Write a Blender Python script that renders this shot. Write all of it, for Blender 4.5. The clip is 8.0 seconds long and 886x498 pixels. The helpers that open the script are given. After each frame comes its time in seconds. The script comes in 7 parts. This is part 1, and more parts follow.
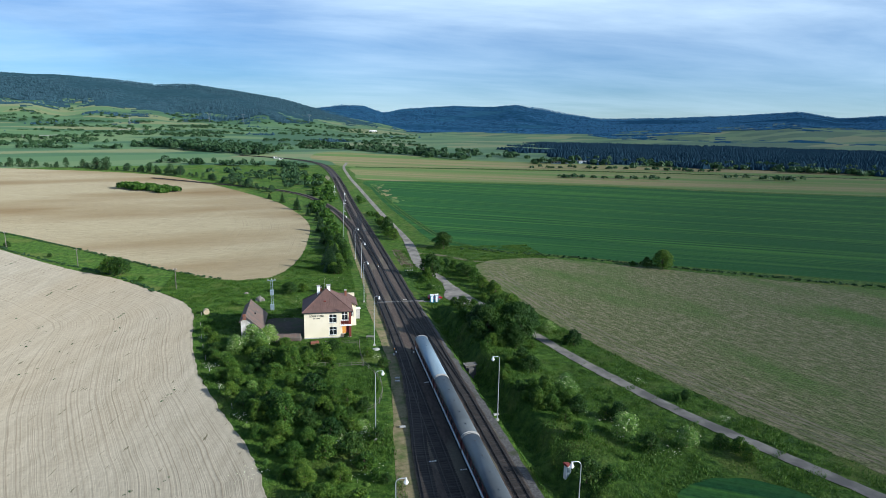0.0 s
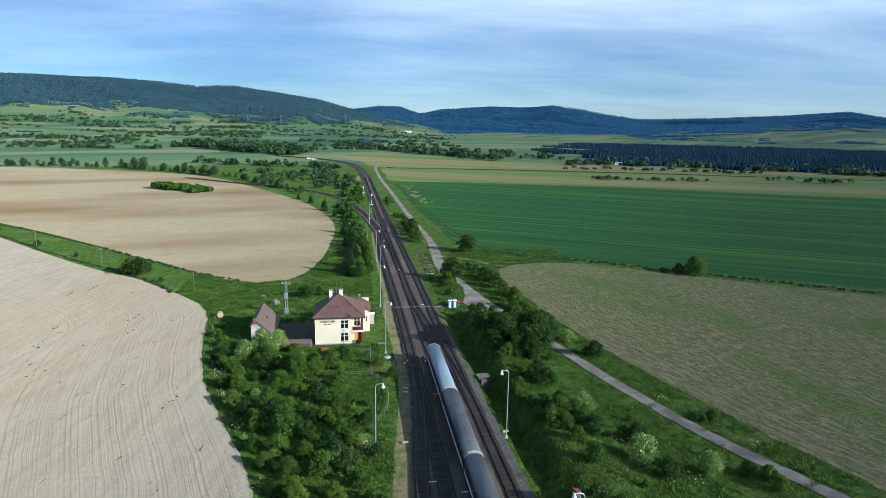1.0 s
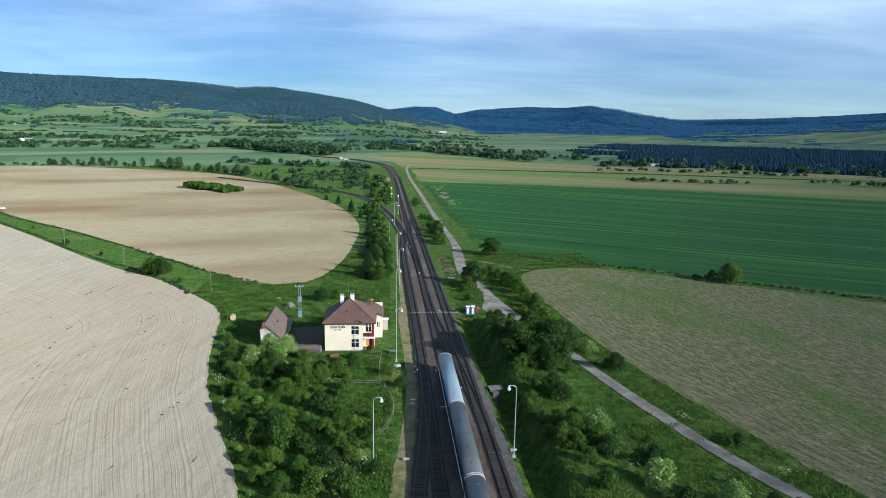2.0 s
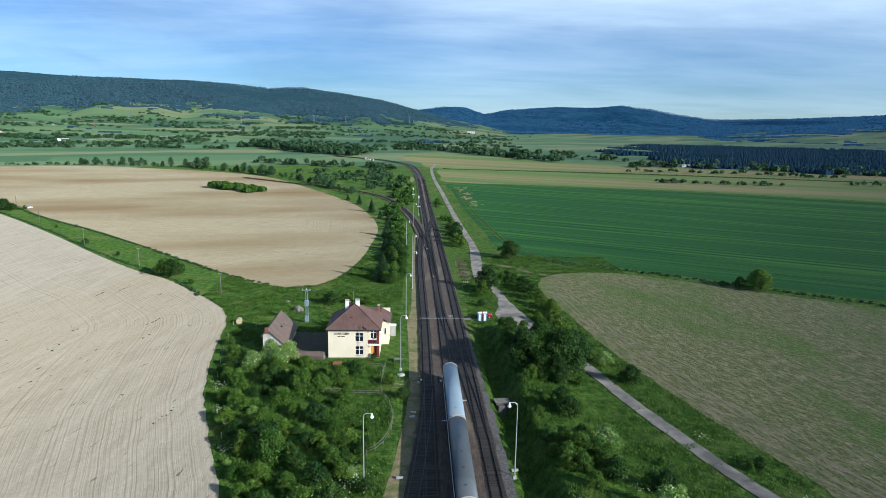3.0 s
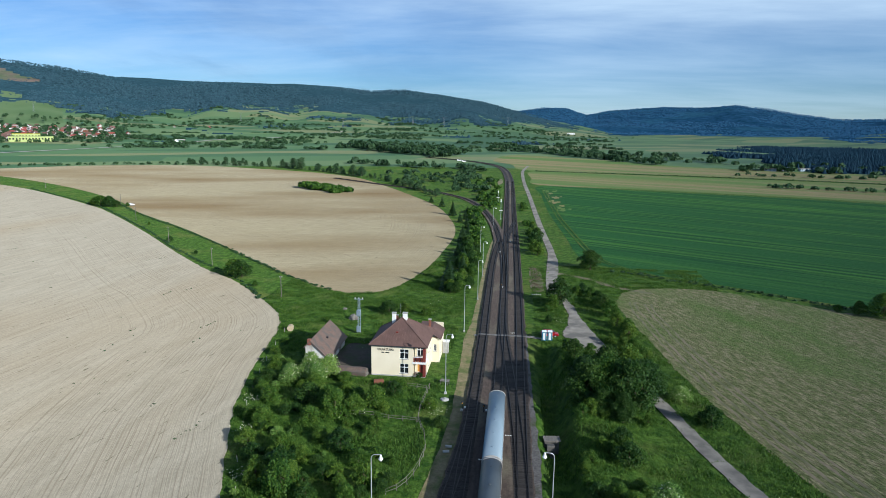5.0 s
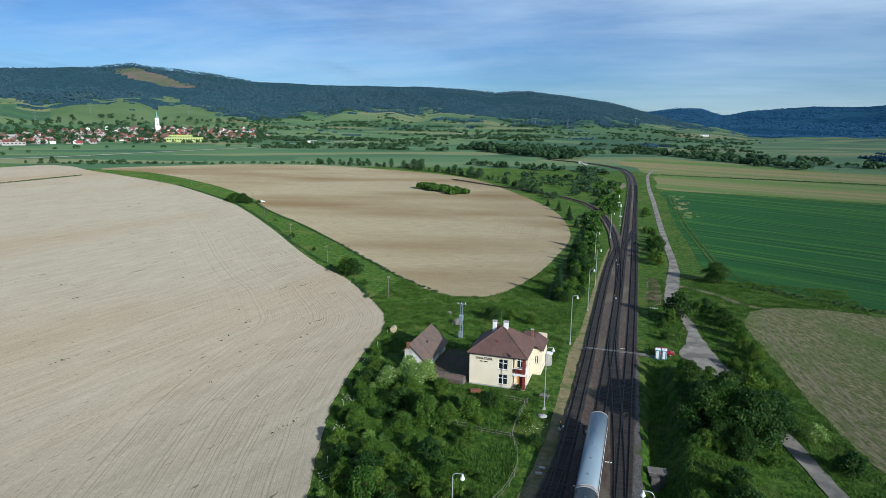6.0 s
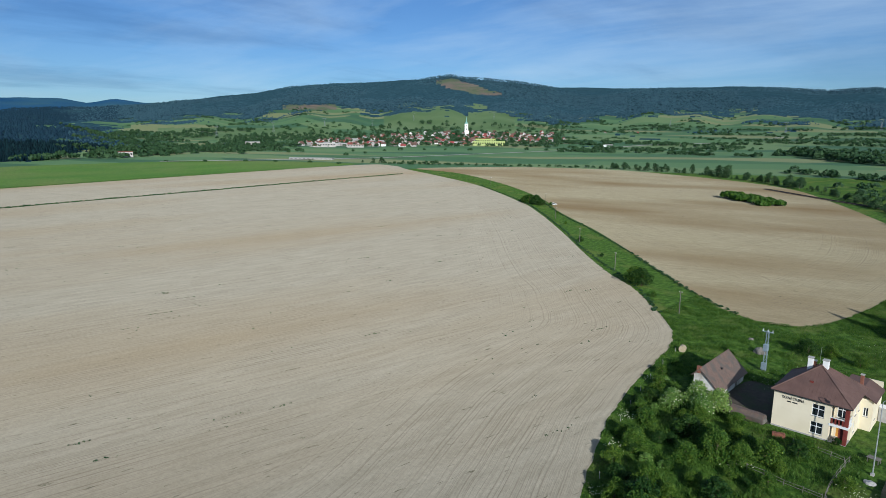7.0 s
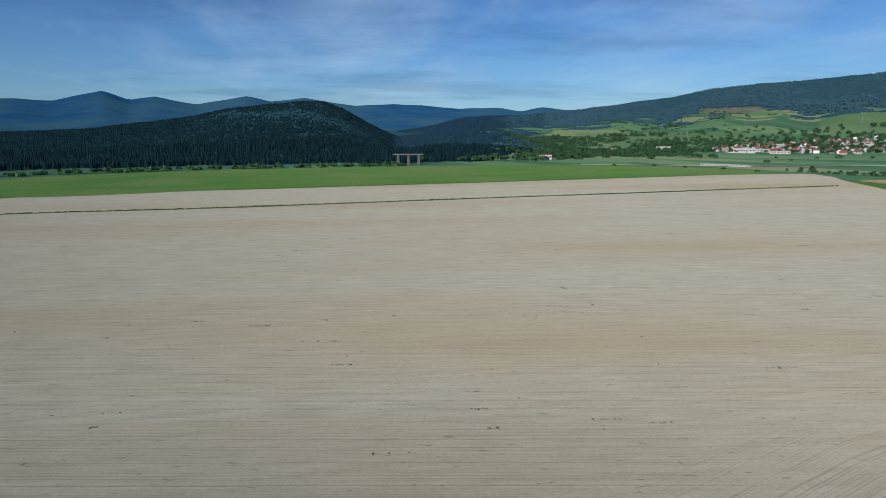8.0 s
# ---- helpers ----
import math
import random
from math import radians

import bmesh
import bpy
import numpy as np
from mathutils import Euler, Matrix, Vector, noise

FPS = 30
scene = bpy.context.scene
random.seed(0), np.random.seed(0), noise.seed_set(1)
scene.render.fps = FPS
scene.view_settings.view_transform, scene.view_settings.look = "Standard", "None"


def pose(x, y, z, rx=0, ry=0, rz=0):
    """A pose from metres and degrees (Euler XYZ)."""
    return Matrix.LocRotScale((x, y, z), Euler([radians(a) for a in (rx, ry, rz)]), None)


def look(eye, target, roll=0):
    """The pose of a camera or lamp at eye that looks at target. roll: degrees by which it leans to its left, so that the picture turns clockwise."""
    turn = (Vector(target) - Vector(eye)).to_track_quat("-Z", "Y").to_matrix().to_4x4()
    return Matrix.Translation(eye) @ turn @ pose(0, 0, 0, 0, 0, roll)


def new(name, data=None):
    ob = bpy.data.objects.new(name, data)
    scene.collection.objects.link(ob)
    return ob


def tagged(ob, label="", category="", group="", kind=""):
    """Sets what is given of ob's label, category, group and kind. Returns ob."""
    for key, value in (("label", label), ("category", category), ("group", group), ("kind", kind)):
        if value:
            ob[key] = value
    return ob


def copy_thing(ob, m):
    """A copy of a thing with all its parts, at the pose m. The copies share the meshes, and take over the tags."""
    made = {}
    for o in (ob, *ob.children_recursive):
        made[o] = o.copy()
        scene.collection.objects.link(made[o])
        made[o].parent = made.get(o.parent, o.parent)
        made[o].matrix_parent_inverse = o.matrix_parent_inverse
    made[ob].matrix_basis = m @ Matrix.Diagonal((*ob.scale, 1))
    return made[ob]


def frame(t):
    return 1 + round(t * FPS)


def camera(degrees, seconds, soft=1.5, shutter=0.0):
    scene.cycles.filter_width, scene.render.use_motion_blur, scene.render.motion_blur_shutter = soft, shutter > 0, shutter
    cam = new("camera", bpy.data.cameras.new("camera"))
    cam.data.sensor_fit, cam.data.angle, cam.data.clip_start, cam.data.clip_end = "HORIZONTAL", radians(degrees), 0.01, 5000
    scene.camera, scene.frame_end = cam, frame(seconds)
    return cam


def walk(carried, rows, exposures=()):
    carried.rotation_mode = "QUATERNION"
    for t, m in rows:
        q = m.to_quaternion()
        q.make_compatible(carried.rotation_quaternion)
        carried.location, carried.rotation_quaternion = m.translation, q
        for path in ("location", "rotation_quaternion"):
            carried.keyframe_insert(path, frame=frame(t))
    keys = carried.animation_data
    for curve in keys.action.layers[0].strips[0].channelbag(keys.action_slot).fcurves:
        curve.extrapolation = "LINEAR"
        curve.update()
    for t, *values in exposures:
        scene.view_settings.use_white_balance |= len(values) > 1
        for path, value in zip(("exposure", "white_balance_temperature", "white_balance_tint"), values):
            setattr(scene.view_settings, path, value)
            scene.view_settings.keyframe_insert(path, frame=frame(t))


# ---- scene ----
cam = camera(70.7, 8.0, soft=0.42)
METRES, EYE, TILT, LEAN, TURN = 46.5, 50.0, 0.0, 0.0, -11.7
ROWS = [
    (0.0, 0.0, 0.0, 0.0, 0.2, -11.29, -1.0),
    (0.5, 0.0496, 0.0604, -0.0004, 1.87, -11.3, -0.97),
    (1.0, 0.0974, 0.1222, -0.0006, 3.51, -11.29, -0.96),
    (1.5, 0.1427, 0.1859, -0.0016, 5.15, -11.28, -0.98),
    (3.0, 0.2659, 0.3812, -0.0041, 9.45, -11.31, -0.93),
    (3.5, 0.3031, 0.4532, -0.0054, 10.3, -11.3, -0.91),
    (4.0, 0.337, 0.527, -0.0072, 11.06, -11.3, -0.89),
    (4.2, 0.3498, 0.5586, -0.0080, 11.52, -11.3, -0.87),
    (5.3, 0.4066, 0.7298, -0.0114, 22.17, -11.32, -0.71),
    (5.5, 0.4132, 0.7543, -0.0115, 24.48, -11.32, -0.69),
    (6.0, 0.4193, 0.7975, -0.0097, 29.57, -11.31, -0.65),
    (6.5, 0.396, 0.8136, -0.0117, 39.35, -11.26, -0.52),
    (7.0, 0.3814, 0.8259, -0.015, 55.84, -11.14, -0.22),
    (7.5, 0.3644, 0.8322, -0.0144, 73.35, -10.97, 0.03),
    (8.0, 0.3438, 0.8382, -0.0149, 91.77, -10.72, 0.19),
]
walk(cam, [(t, pose(0, 0, EYE, TILT, LEAN, TURN) @ pose(METRES * x, METRES * y, METRES * z, 90 + pitch, roll, yaw)) for t, x, y, z, yaw, pitch, roll in ROWS],
     [(0.0, 0.30, 5950, 9), (4.0, 0.22, 5950, 9), (5.5, 0.02, 5950, 9), (6.5, -0.16, 5950, 9), (8.0, -0.32, 5950, 9)])

# ---- world and sun ----
SUN_DIR = Vector((0.751, -0.545, 0.3725)).normalized()
world = bpy.data.worlds.new("sky")
scene.world = world
world.use_nodes = True
wn, wl = world.node_tree.nodes, world.node_tree.links
wn.clear()
w_out, w_bg = wn.new("ShaderNodeOutputWorld"), wn.new("ShaderNodeBackground")
w_sky = wn.new("ShaderNodeTexSky")
w_sky.sky_type = "NISHITA"
w_sky.sun_disc = False
w_sky.sun_elevation = math.asin(SUN_DIR.z)
w_sky.sun_rotation = math.atan2(SUN_DIR.x, SUN_DIR.y)
w_sky.altitude = 600
w_sky.air_density, w_sky.dust_density, w_sky.ozone_density = 1.0, 0.1, 2.0
# thin streaky clouds laid on a plane far overhead
w_tc, w_sep, w_max = wn.new("ShaderNodeTexCoord"), wn.new("ShaderNodeSeparateXYZ"), wn.new("ShaderNodeMath")
w_max.operation, w_max.inputs[1].default_value = "MAXIMUM", 0.0
w_add = wn.new("ShaderNodeMath")
w_add.operation, w_add.inputs[1].default_value = "ADD", 0.10
w_comb = wn.new("ShaderNodeCombineXYZ")
w_dx, w_dy = wn.new("ShaderNodeMath"), wn.new("ShaderNodeMath")
w_dx.operation = w_dy.operation = "DIVIDE"
wl.new(w_tc.outputs["Generated"], w_sep.inputs[0])
wl.new(w_sep.outputs["Z"], w_max.inputs[0])
wl.new(w_max.outputs[0], w_add.inputs[0])
wl.new(w_sep.outputs["X"], w_dx.inputs[0])
wl.new(w_sep.outputs["Y"], w_dy.inputs[0])
wl.new(w_add.outputs[0], w_dx.inputs[1])
wl.new(w_add.outputs[0], w_dy.inputs[1])
wl.new(w_dx.outputs[0], w_comb.inputs[0])
wl.new(w_dy.outputs[0], w_comb.inputs[1])
w_comb.inputs[2].default_value = 0.37
w_map = wn.new("ShaderNodeMapping")
w_map.inputs["Rotation"].default_value = (0, 0, radians(-19))
w_map.inputs["Scale"].default_value = (0.55, 1.15, 1)
wl.new(w_comb.outputs[0], w_map.inputs[0])
w_n1, w_n2 = wn.new("ShaderNodeTexNoise"), wn.new("ShaderNodeTexNoise")
for n_, sc_, de_, di_ in ((w_n1, 0.9, 9, 0.25), (w_n2, 0.3, 3, 0.1)):
    n_.inputs["Scale"].default_value, n_.inputs["Detail"].default_value = sc_, de_
    n_.inputs["Distortion"].default_value, n_.inputs["Roughness"].default_value = di_, 0.58
    wl.new(w_map.outputs[0], n_.inputs["Vector"])
w_mul = wn.new("ShaderNodeMath")
w_mul.operation = "MULTIPLY"
wl.new(w_n1.outputs["Fac"], w_mul.inputs[0])
wl.new(w_n2.outputs["Fac"], w_mul.inputs[1])
w_ramp = wn.new("ShaderNodeValToRGB")
w_ramp.color_ramp.elements[0].position, w_ramp.color_ramp.elements[0].color = 0.13, (0, 0, 0, 1)
w_ramp.color_ramp.elements[1].position, w_ramp.color_ramp.elements[1].color = 0.42, (0.85, 0.85, 0.85, 1)
# the veil thickens towards one side of the sky
w_lean = wn.new("ShaderNodeMath")
w_lean.operation, w_lean.inputs[1].default_value = "MULTIPLY_ADD", 0.10
wl.new(w_sep.outputs["X"], w_lean.inputs[0])
wl.new(w_mul.outputs[0], w_lean.inputs[2])
wl.new(w_lean.outputs[0], w_ramp.inputs[0])
w_mix = wn.new("ShaderNodeMix")
w_mix.data_type = "RGBA"
w_mix.inputs[7].default_value = (10.6, 13.0, 14.8, 1)
w_low = wn.new("ShaderNodeMapRange")
w_low.interpolation_type = "SMOOTHSTEP"
w_low.inputs[1].default_value, w_low.inputs[2].default_value, w_low.inputs[3].default_value = 0.0, 0.26, 0.42
wl.new(w_sep.outputs["Z"], w_low.inputs[0])
w_fade = wn.new("ShaderNodeMath")
w_fade.operation = "MULTIPLY"
wl.new(w_ramp.outputs[0], w_fade.inputs[0])
wl.new(w_low.outputs[0], w_fade.inputs[1])
wl.new(w_fade.outputs[0], w_mix.inputs[0])
w_tint = wn.new("ShaderNodeMix")
w_tint.data_type, w_tint.blend_type = "RGBA", "MULTIPLY"
w_tint.inputs[0].default_value = 1.0
w_tint.inputs[7].default_value = (0.69, 0.99, 1.41, 1)
wl.new(w_sky.outputs[0], w_tint.inputs[6])
wl.new(w_tint.outputs[2], w_mix.inputs[6])
w_band, w_bmap = wn.new("ShaderNodeTexNoise"), wn.new("ShaderNodeMapping")
w_bmap.inputs["Location"].default_value, w_bmap.inputs["Scale"].default_value, w_bmap.inputs["Rotation"].default_value = (3.1, 1.7, 0), (0.9, 0.42, 1), (0, 0, radians(12))
w_band.inputs["Scale"].default_value, w_band.inputs["Detail"].default_value, w_band.inputs["Roughness"].default_value = 0.8, 8, 0.6
wl.new(w_comb.outputs[0], w_bmap.inputs[0])
wl.new(w_bmap.outputs[0], w_band.inputs["Vector"])
w_bramp, w_side, w_bmul = wn.new("ShaderNodeMapRange"), wn.new("ShaderNodeMapRange"), wn.new("ShaderNodeMath")
w_bramp.interpolation_type = "SMOOTHSTEP"
w_bramp.inputs[1].default_value, w_bramp.inputs[2].default_value = 0.46, 0.66
w_side.inputs[1].default_value, w_side.inputs[2].default_value, w_side.inputs[3].default_value, w_side.inputs[4].default_value = -0.75, 0.1, 1.0, 0.0
wl.new(w_band.outputs["Fac"], w_bramp.inputs[0])
wl.new(w_sep.outputs["X"], w_side.inputs[0])
w_bmul.operation = "MULTIPLY"
wl.new(w_bramp.outputs[0], w_bmul.inputs[0])
wl.new(w_side.outputs[0], w_bmul.inputs[1])
w_grey = wn.new("ShaderNodeMix")
w_grey.data_type, w_grey.blend_type = "RGBA", "MULTIPLY"
w_grey.inputs[7].default_value = (0.74, 0.77, 0.81, 1)
wl.new(w_bmul.outputs[0], w_grey.inputs[0])
wl.new(w_mix.outputs[2], w_grey.inputs[6])
wl.new(w_grey.outputs[2], w_bg.inputs[0])
w_bg.inputs[1].default_value = 0.066
wl.new(w_bg.outputs[0], w_out.inputs[0])

sun = new("sun", bpy.data.lights.new("sun", "SUN"))
sun.data.energy, sun.data.angle, sun.data.color = 5.0, radians(0.5), (1.0, 0.95, 0.87)
sun.matrix_world = look(Vector((0, 0, 200)) + SUN_DIR * 100, (0, 0, 200))

# ---- materials ----


def material(name, c1, c2, scale=1.0, rough=0.85, bump=0.0, bscale=None, c3=None, scale3=0.1, metal=0.0, space="object",
             spread=0.0, island=0.0, stretch=(1, 1, 1), spec=0.3, streak=None, detail=6.0, cut=(0.35, 0.65), cut3=(0.42, 0.62), grain=0.0, gscale=0.8):
    """Two tones mixed by fine noise, a third by broad noise, relief by a third noise."""
    m = bpy.data.materials.new(name)
    m.use_nodes = True
    n, l = m.node_tree.nodes, m.node_tree.links
    p = n["Principled BSDF"]
    p.inputs["Roughness"].default_value, p.inputs["Metallic"].default_value = rough, metal
    p.inputs["Specular IOR Level"].default_value = spec
    if space == "world":
        p.inputs["Diffuse Roughness"].default_value = 1.0
    if space == "world":
        src = n.new("ShaderNodeNewGeometry").outputs["Position"]
    else:
        src = n.new("ShaderNodeTexCoord").outputs["Object"]
    mp = n.new("ShaderNodeMapping")
    mp.inputs["Scale"].default_value = stretch
    if streak:
        mp.vector_type = "TEXTURE"
        mp.inputs["Scale"].default_value, mp.inputs["Rotation"].default_value = (streak[1], 1, 1), (0, 0, radians(streak[0]))
    l.new(src, mp.inputs[0])

    def noise_tex(sc, vec, det=detail):
        t = n.new("ShaderNodeTexNoise")
        t.inputs["Scale"].default_value, t.inputs["Detail"].default_value = sc, det
        l.new(vec, t.inputs["Vector"])
        return t.outputs["Fac"]

    def ramp(fac, lo, hi):
        r = n.new("ShaderNodeMapRange")
        r.inputs[1].default_value, r.inputs[2].default_value = lo, hi
        l.new(fac, r.inputs[0])
        return r.outputs[0]

    def mix(fac, a, b, mode="MIX"):
        x = n.new("ShaderNodeMix")
        x.data_type, x.blend_type = "RGBA", mode
        for sock, v in ((x.inputs[0], fac), (x.inputs[6], a), (x.inputs[7], b)):
            if isinstance(v, (int, float)):
                sock.default_value = v
            elif isinstance(v, tuple):
                sock.default_value = (*v, 1)
            else:
                l.new(v, sock)
        return x.outputs[2]

    col = mix(ramp(noise_tex(scale, mp.outputs[0]), *cut), c1, c2)
    if c3:
        col = mix(ramp(noise_tex(scale3, mp.outputs[0] if streak else src, 4.0), *cut3), col, c3)
    if grain:
        g = n.new("ShaderNodeTexNoise")
        g.inputs["Scale"].default_value, g.inputs["Detail"].default_value, g.inputs["Roughness"].default_value = gscale, 5.0, 0.8
        l.new(src, g.inputs["Vector"])
        gr = n.new("ShaderNodeMapRange")
        gr.inputs[1].default_value, gr.inputs[2].default_value = 0.3, 0.7
        gr.inputs[3].default_value, gr.inputs[4].default_value = 1 - grain, 1 + grain
        l.new(g.outputs["Fac"], gr.inputs[0])
        gv = n.new("ShaderNodeHueSaturation")
        l.new(gr.outputs[0], gv.inputs["Value"])
        l.new(col, gv.inputs["Color"])
        col = gv.outputs[0]
    for amount, node, out in ((spread, "ShaderNodeObjectInfo", "Random"), (island, "ShaderNodeNewGeometry", "Random Per Island")):
        if amount:
            h = n.new("ShaderNodeHueSaturation")
            rnd = n.new(node).outputs[out]
            v = n.new("ShaderNodeMapRange")
            v.inputs[3].default_value, v.inputs[4].default_value = 1 - amount, 1 + amount
            l.new(rnd, v.inputs[0])
            l.new(v.outputs[0], h.inputs["Value"])
            v2 = n.new("ShaderNodeMapRange")
            v2.inputs[3].default_value, v2.inputs[4].default_value = 0.5 + amount * 0.06, 0.5 - amount * 0.06
            l.new(rnd, v2.inputs[0])
            l.new(v2.outputs[0], h.inputs["Hue"])
            l.new(col, h.inputs["Color"])
            col = h.outputs[0]
    l.new(col, p.inputs["Base Color"])
    if bump:
        b = n.new("ShaderNodeBump")
        b.inputs["Strength"].default_value, b.inputs["Distance"].default_value = 1.0, bump
        l.new(noise_tex(bscale or scale, mp.outputs[0]), b.inputs["Height"])
        l.new(b.outputs[0], p.inputs["Normal"])
    return m


def leafy(name, c1, c2, spread=0.25, island=0.35):
    m = material(name, c1, c2, scale=0.6, rough=0.6, spread=spread, island=island, spec=0.25)
    n, l = m.node_tree.nodes, m.node_tree.links
    p = n["Principled BSDF"]
    col = p.inputs["Base Color"].links[0].from_socket
    tr, mx = n.new("ShaderNodeBsdfTranslucent"), n.new("ShaderNodeMixShader")
    l.new(col, tr.inputs[0])
    mx.inputs[0].default_value = 0.22
    l.new(p.outputs[0], mx.inputs[1])
    l.new(tr.outputs[0], mx.inputs[2])
    l.new(mx.outputs[0], n["Material Output"].inputs[0])
    return m


M = {}
M["grass"] = material("grass", (0.0230, 0.0610, 0.0080), (0.0660, 0.1220, 0.0180), 0.6, bump=0.4, bscale=1.6, c3=(0.0920, 0.1180, 0.0270), scale3=0.09, space="world", cut=(0.38, 0.62), cut3=(0.52, 0.70), grain=0.35, gscale=1.4, spec=0.1)
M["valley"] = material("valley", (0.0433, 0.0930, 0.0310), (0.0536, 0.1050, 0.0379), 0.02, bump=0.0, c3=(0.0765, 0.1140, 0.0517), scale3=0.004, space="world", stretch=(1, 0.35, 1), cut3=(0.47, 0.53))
# forest ground lightened and blued: distance haze held in its colour
M["hazy_forest_floor"] = material("hazy_forest_floor", (0.0170, 0.0430, 0.0580), (0.0240, 0.0540, 0.0690), 0.05, space="world", spec=0.0, grain=0.4, gscale=0.1)
# the blue in this base colour is painted haze over the far wooded slopes
M["hazy_far_slope"] = material("hazy_far_slope", (0.0114, 0.0449, 0.0891), (0.0171, 0.0551, 0.1053), 0.03, space="world", c3=(0.0200, 0.0680, 0.1150), scale3=0.0035, cut3=(0.56, 0.64), bump=14.0, bscale=0.02, spec=0.0, grain=0.4, gscale=0.03)
M["clearing"] = material("clearing", (0.125, 0.088, 0.076), (0.090, 0.086, 0.058), 0.02, space="world", c3=(0.055, 0.078, 0.036), scale3=0.012, grain=0.3, gscale=0.08)
M["hill_meadow"] = material("hill_meadow", (0.0725, 0.1178, 0.0443), (0.0837, 0.1240, 0.0512), 0.02, space="world", c3=(0.0558, 0.0992, 0.0341), scale3=0.006)
# mountain blue is distance haze put into the base colour
M["hazy_mountain"] = material("hazy_mountain", (0.0117, 0.0475, 0.1081), (0.0189, 0.0608, 0.1219), 0.006, space="world", bump=14, bscale=0.008, c3=(0.0270, 0.0703, 0.1035), scale3=0.002, spec=0.0)
M["crop"] = material("crop", (0.0125, 0.0540, 0.0180), (0.0430, 0.1180, 0.0240), 0.34, c3=(0.0190, 0.0720, 0.0210), scale3=0.05, space="world", bump=0.2, bscale=1.2, streak=(-29, 60), cut=(0.42, 0.60), cut3=(0.47, 0.56), spec=0.05, grain=0.35, gscale=0.9)
M["lightgreen"] = material("light_green_field", (0.0500, 0.1100, 0.0220), (0.0700, 0.1280, 0.0270), 0.05, c3=(0.0868, 0.1240, 0.0372), scale3=0.01, space="world", spec=0.05, grain=0.25, gscale=0.4, stretch=(1, 0.2, 1))
M["stubble"] = material("stubble_field", (0.168, 0.152, 0.086), (0.084, 0.102, 0.036), 0.95, c3=(0.060, 0.110, 0.020), scale3=0.045, space="world", streak=(-71, 2.6), bump=0.3, bscale=2.2, cut=(0.38, 0.58), cut3=(0.50, 0.68), detail=10.0, spec=0.1, grain=0.6, gscale=1.6)
M["dry_rut"] = material("dry_rut", (0.1425, 0.1162, 0.0750), (0.1800, 0.1500, 0.1013), 0.8, c3=(0.0900, 0.0975, 0.0450), scale3=0.2, space="world")
M["strip"] = material("strip_field", (0.1373, 0.1563, 0.0601), (0.2018, 0.1664, 0.0884), 0.06, c3=(0.0910, 0.1472, 0.0442), scale3=0.02, space="world", streak=(-24, 20), cut=(0.42, 0.58), cut3=(0.48, 0.58), spec=0.05, grain=0.2, gscale=0.5)
M["asphalt"] = material("asphalt", (0.190, 0.178, 0.156), (0.250, 0.234, 0.204), 0.6, rough=0.9, c3=(0.120, 0.114, 0.104), scale3=0.25, space="world", bump=0.01, bscale=6, spec=0.1)
M["track_bed"] = material("oily_ballast", (0.0130, 0.0112, 0.0104), (0.0300, 0.0256, 0.0230), 3.0, rough=0.8, c3=(0.0420, 0.0350, 0.0300), scale3=0.3, space="world", bump=0.05, bscale=6.0)
M["pale_road"] = material("pale_road", (0.2380, 0.2310, 0.2100), (0.2800, 0.2660, 0.2380), 0.2, space="world")
M["ballast"] = material("ballast", (0.0500, 0.0370, 0.0300), (0.0820, 0.0620, 0.0500), 2.2, c3=(0.1050, 0.0920, 0.0660), scale3=0.20, space="world", bump=0.06, bscale=5.0, streak=(90, 3), cut3=(0.50, 0.64), grain=0.3, gscale=2.0)
M["sidegravel"] = material("side_gravel", (0.200, 0.162, 0.092), (0.135, 0.122, 0.054), 0.9, c3=(0.070, 0.098, 0.024), scale3=0.28, space="world", bump=0.08, bscale=3, cut3=(0.50, 0.66), grain=0.3, gscale=1.5)
M["greygravel"] = material("grey_gravel", (0.060, 0.057, 0.056), (0.120, 0.115, 0.110), 2.6, c3=(0.050, 0.058, 0.030), scale3=0.25, space="world", bump=0.06, bscale=6.0, cut3=(0.55, 0.68), grain=0.4, gscale=2.5)
M["old_concrete"] = material("old_concrete", (0.17, 0.16, 0.145), (0.23, 0.22, 0.20), 2.0, bump=0.01, bscale=8, c3=(0.13, 0.125, 0.115), scale3=0.6)
M["rail"] = material("rail_steel", (0.022, 0.018, 0.016), (0.045, 0.036, 0.032), 3, rough=0.5, metal=0.3)
M["sleeper"] = material("sleeper", (0.0230, 0.0200, 0.0185), (0.0430, 0.0385, 0.0360), 2.5, spread=0.45, bump=0.01, bscale=8)
M["concrete"] = material("concrete", (0.36, 0.35, 0.33), (0.44, 0.43, 0.40), 2, bump=0.005, bscale=10)
M["leaf"] = leafy("leaf", (0.0430, 0.1080, 0.0105), (0.0820, 0.1640, 0.0190), island=0.5)
M["leaf_dark"] = leafy("leaf_dark", (0.020, 0.060, 0.008), (0.036, 0.092, 0.013), island=0.5)
M["leaf_light"] = leafy("leaf_light", (0.1300, 0.2470, 0.0455), (0.1690, 0.2860, 0.0650))
M["needle"] = leafy("needle", (0.018, 0.05, 0.016), (0.03, 0.07, 0.022))
# hill trees carry imitated haze as a paler, bluer base colour
M["needle_far_haze"] = material("needle_far_haze", (0.0290, 0.0640, 0.0850), (0.0420, 0.0850, 0.1060), 0.05, rough=1.0, island=0.10, spec=0.0)
# dark spruce shifted towards blue, with the haze painted in
M["needle_dark_haze"] = material("needle_dark_haze", (0.0120, 0.0310, 0.0500), (0.0175, 0.0400, 0.0590), 0.05, rough=1.0, island=0.12, spec=0.0)
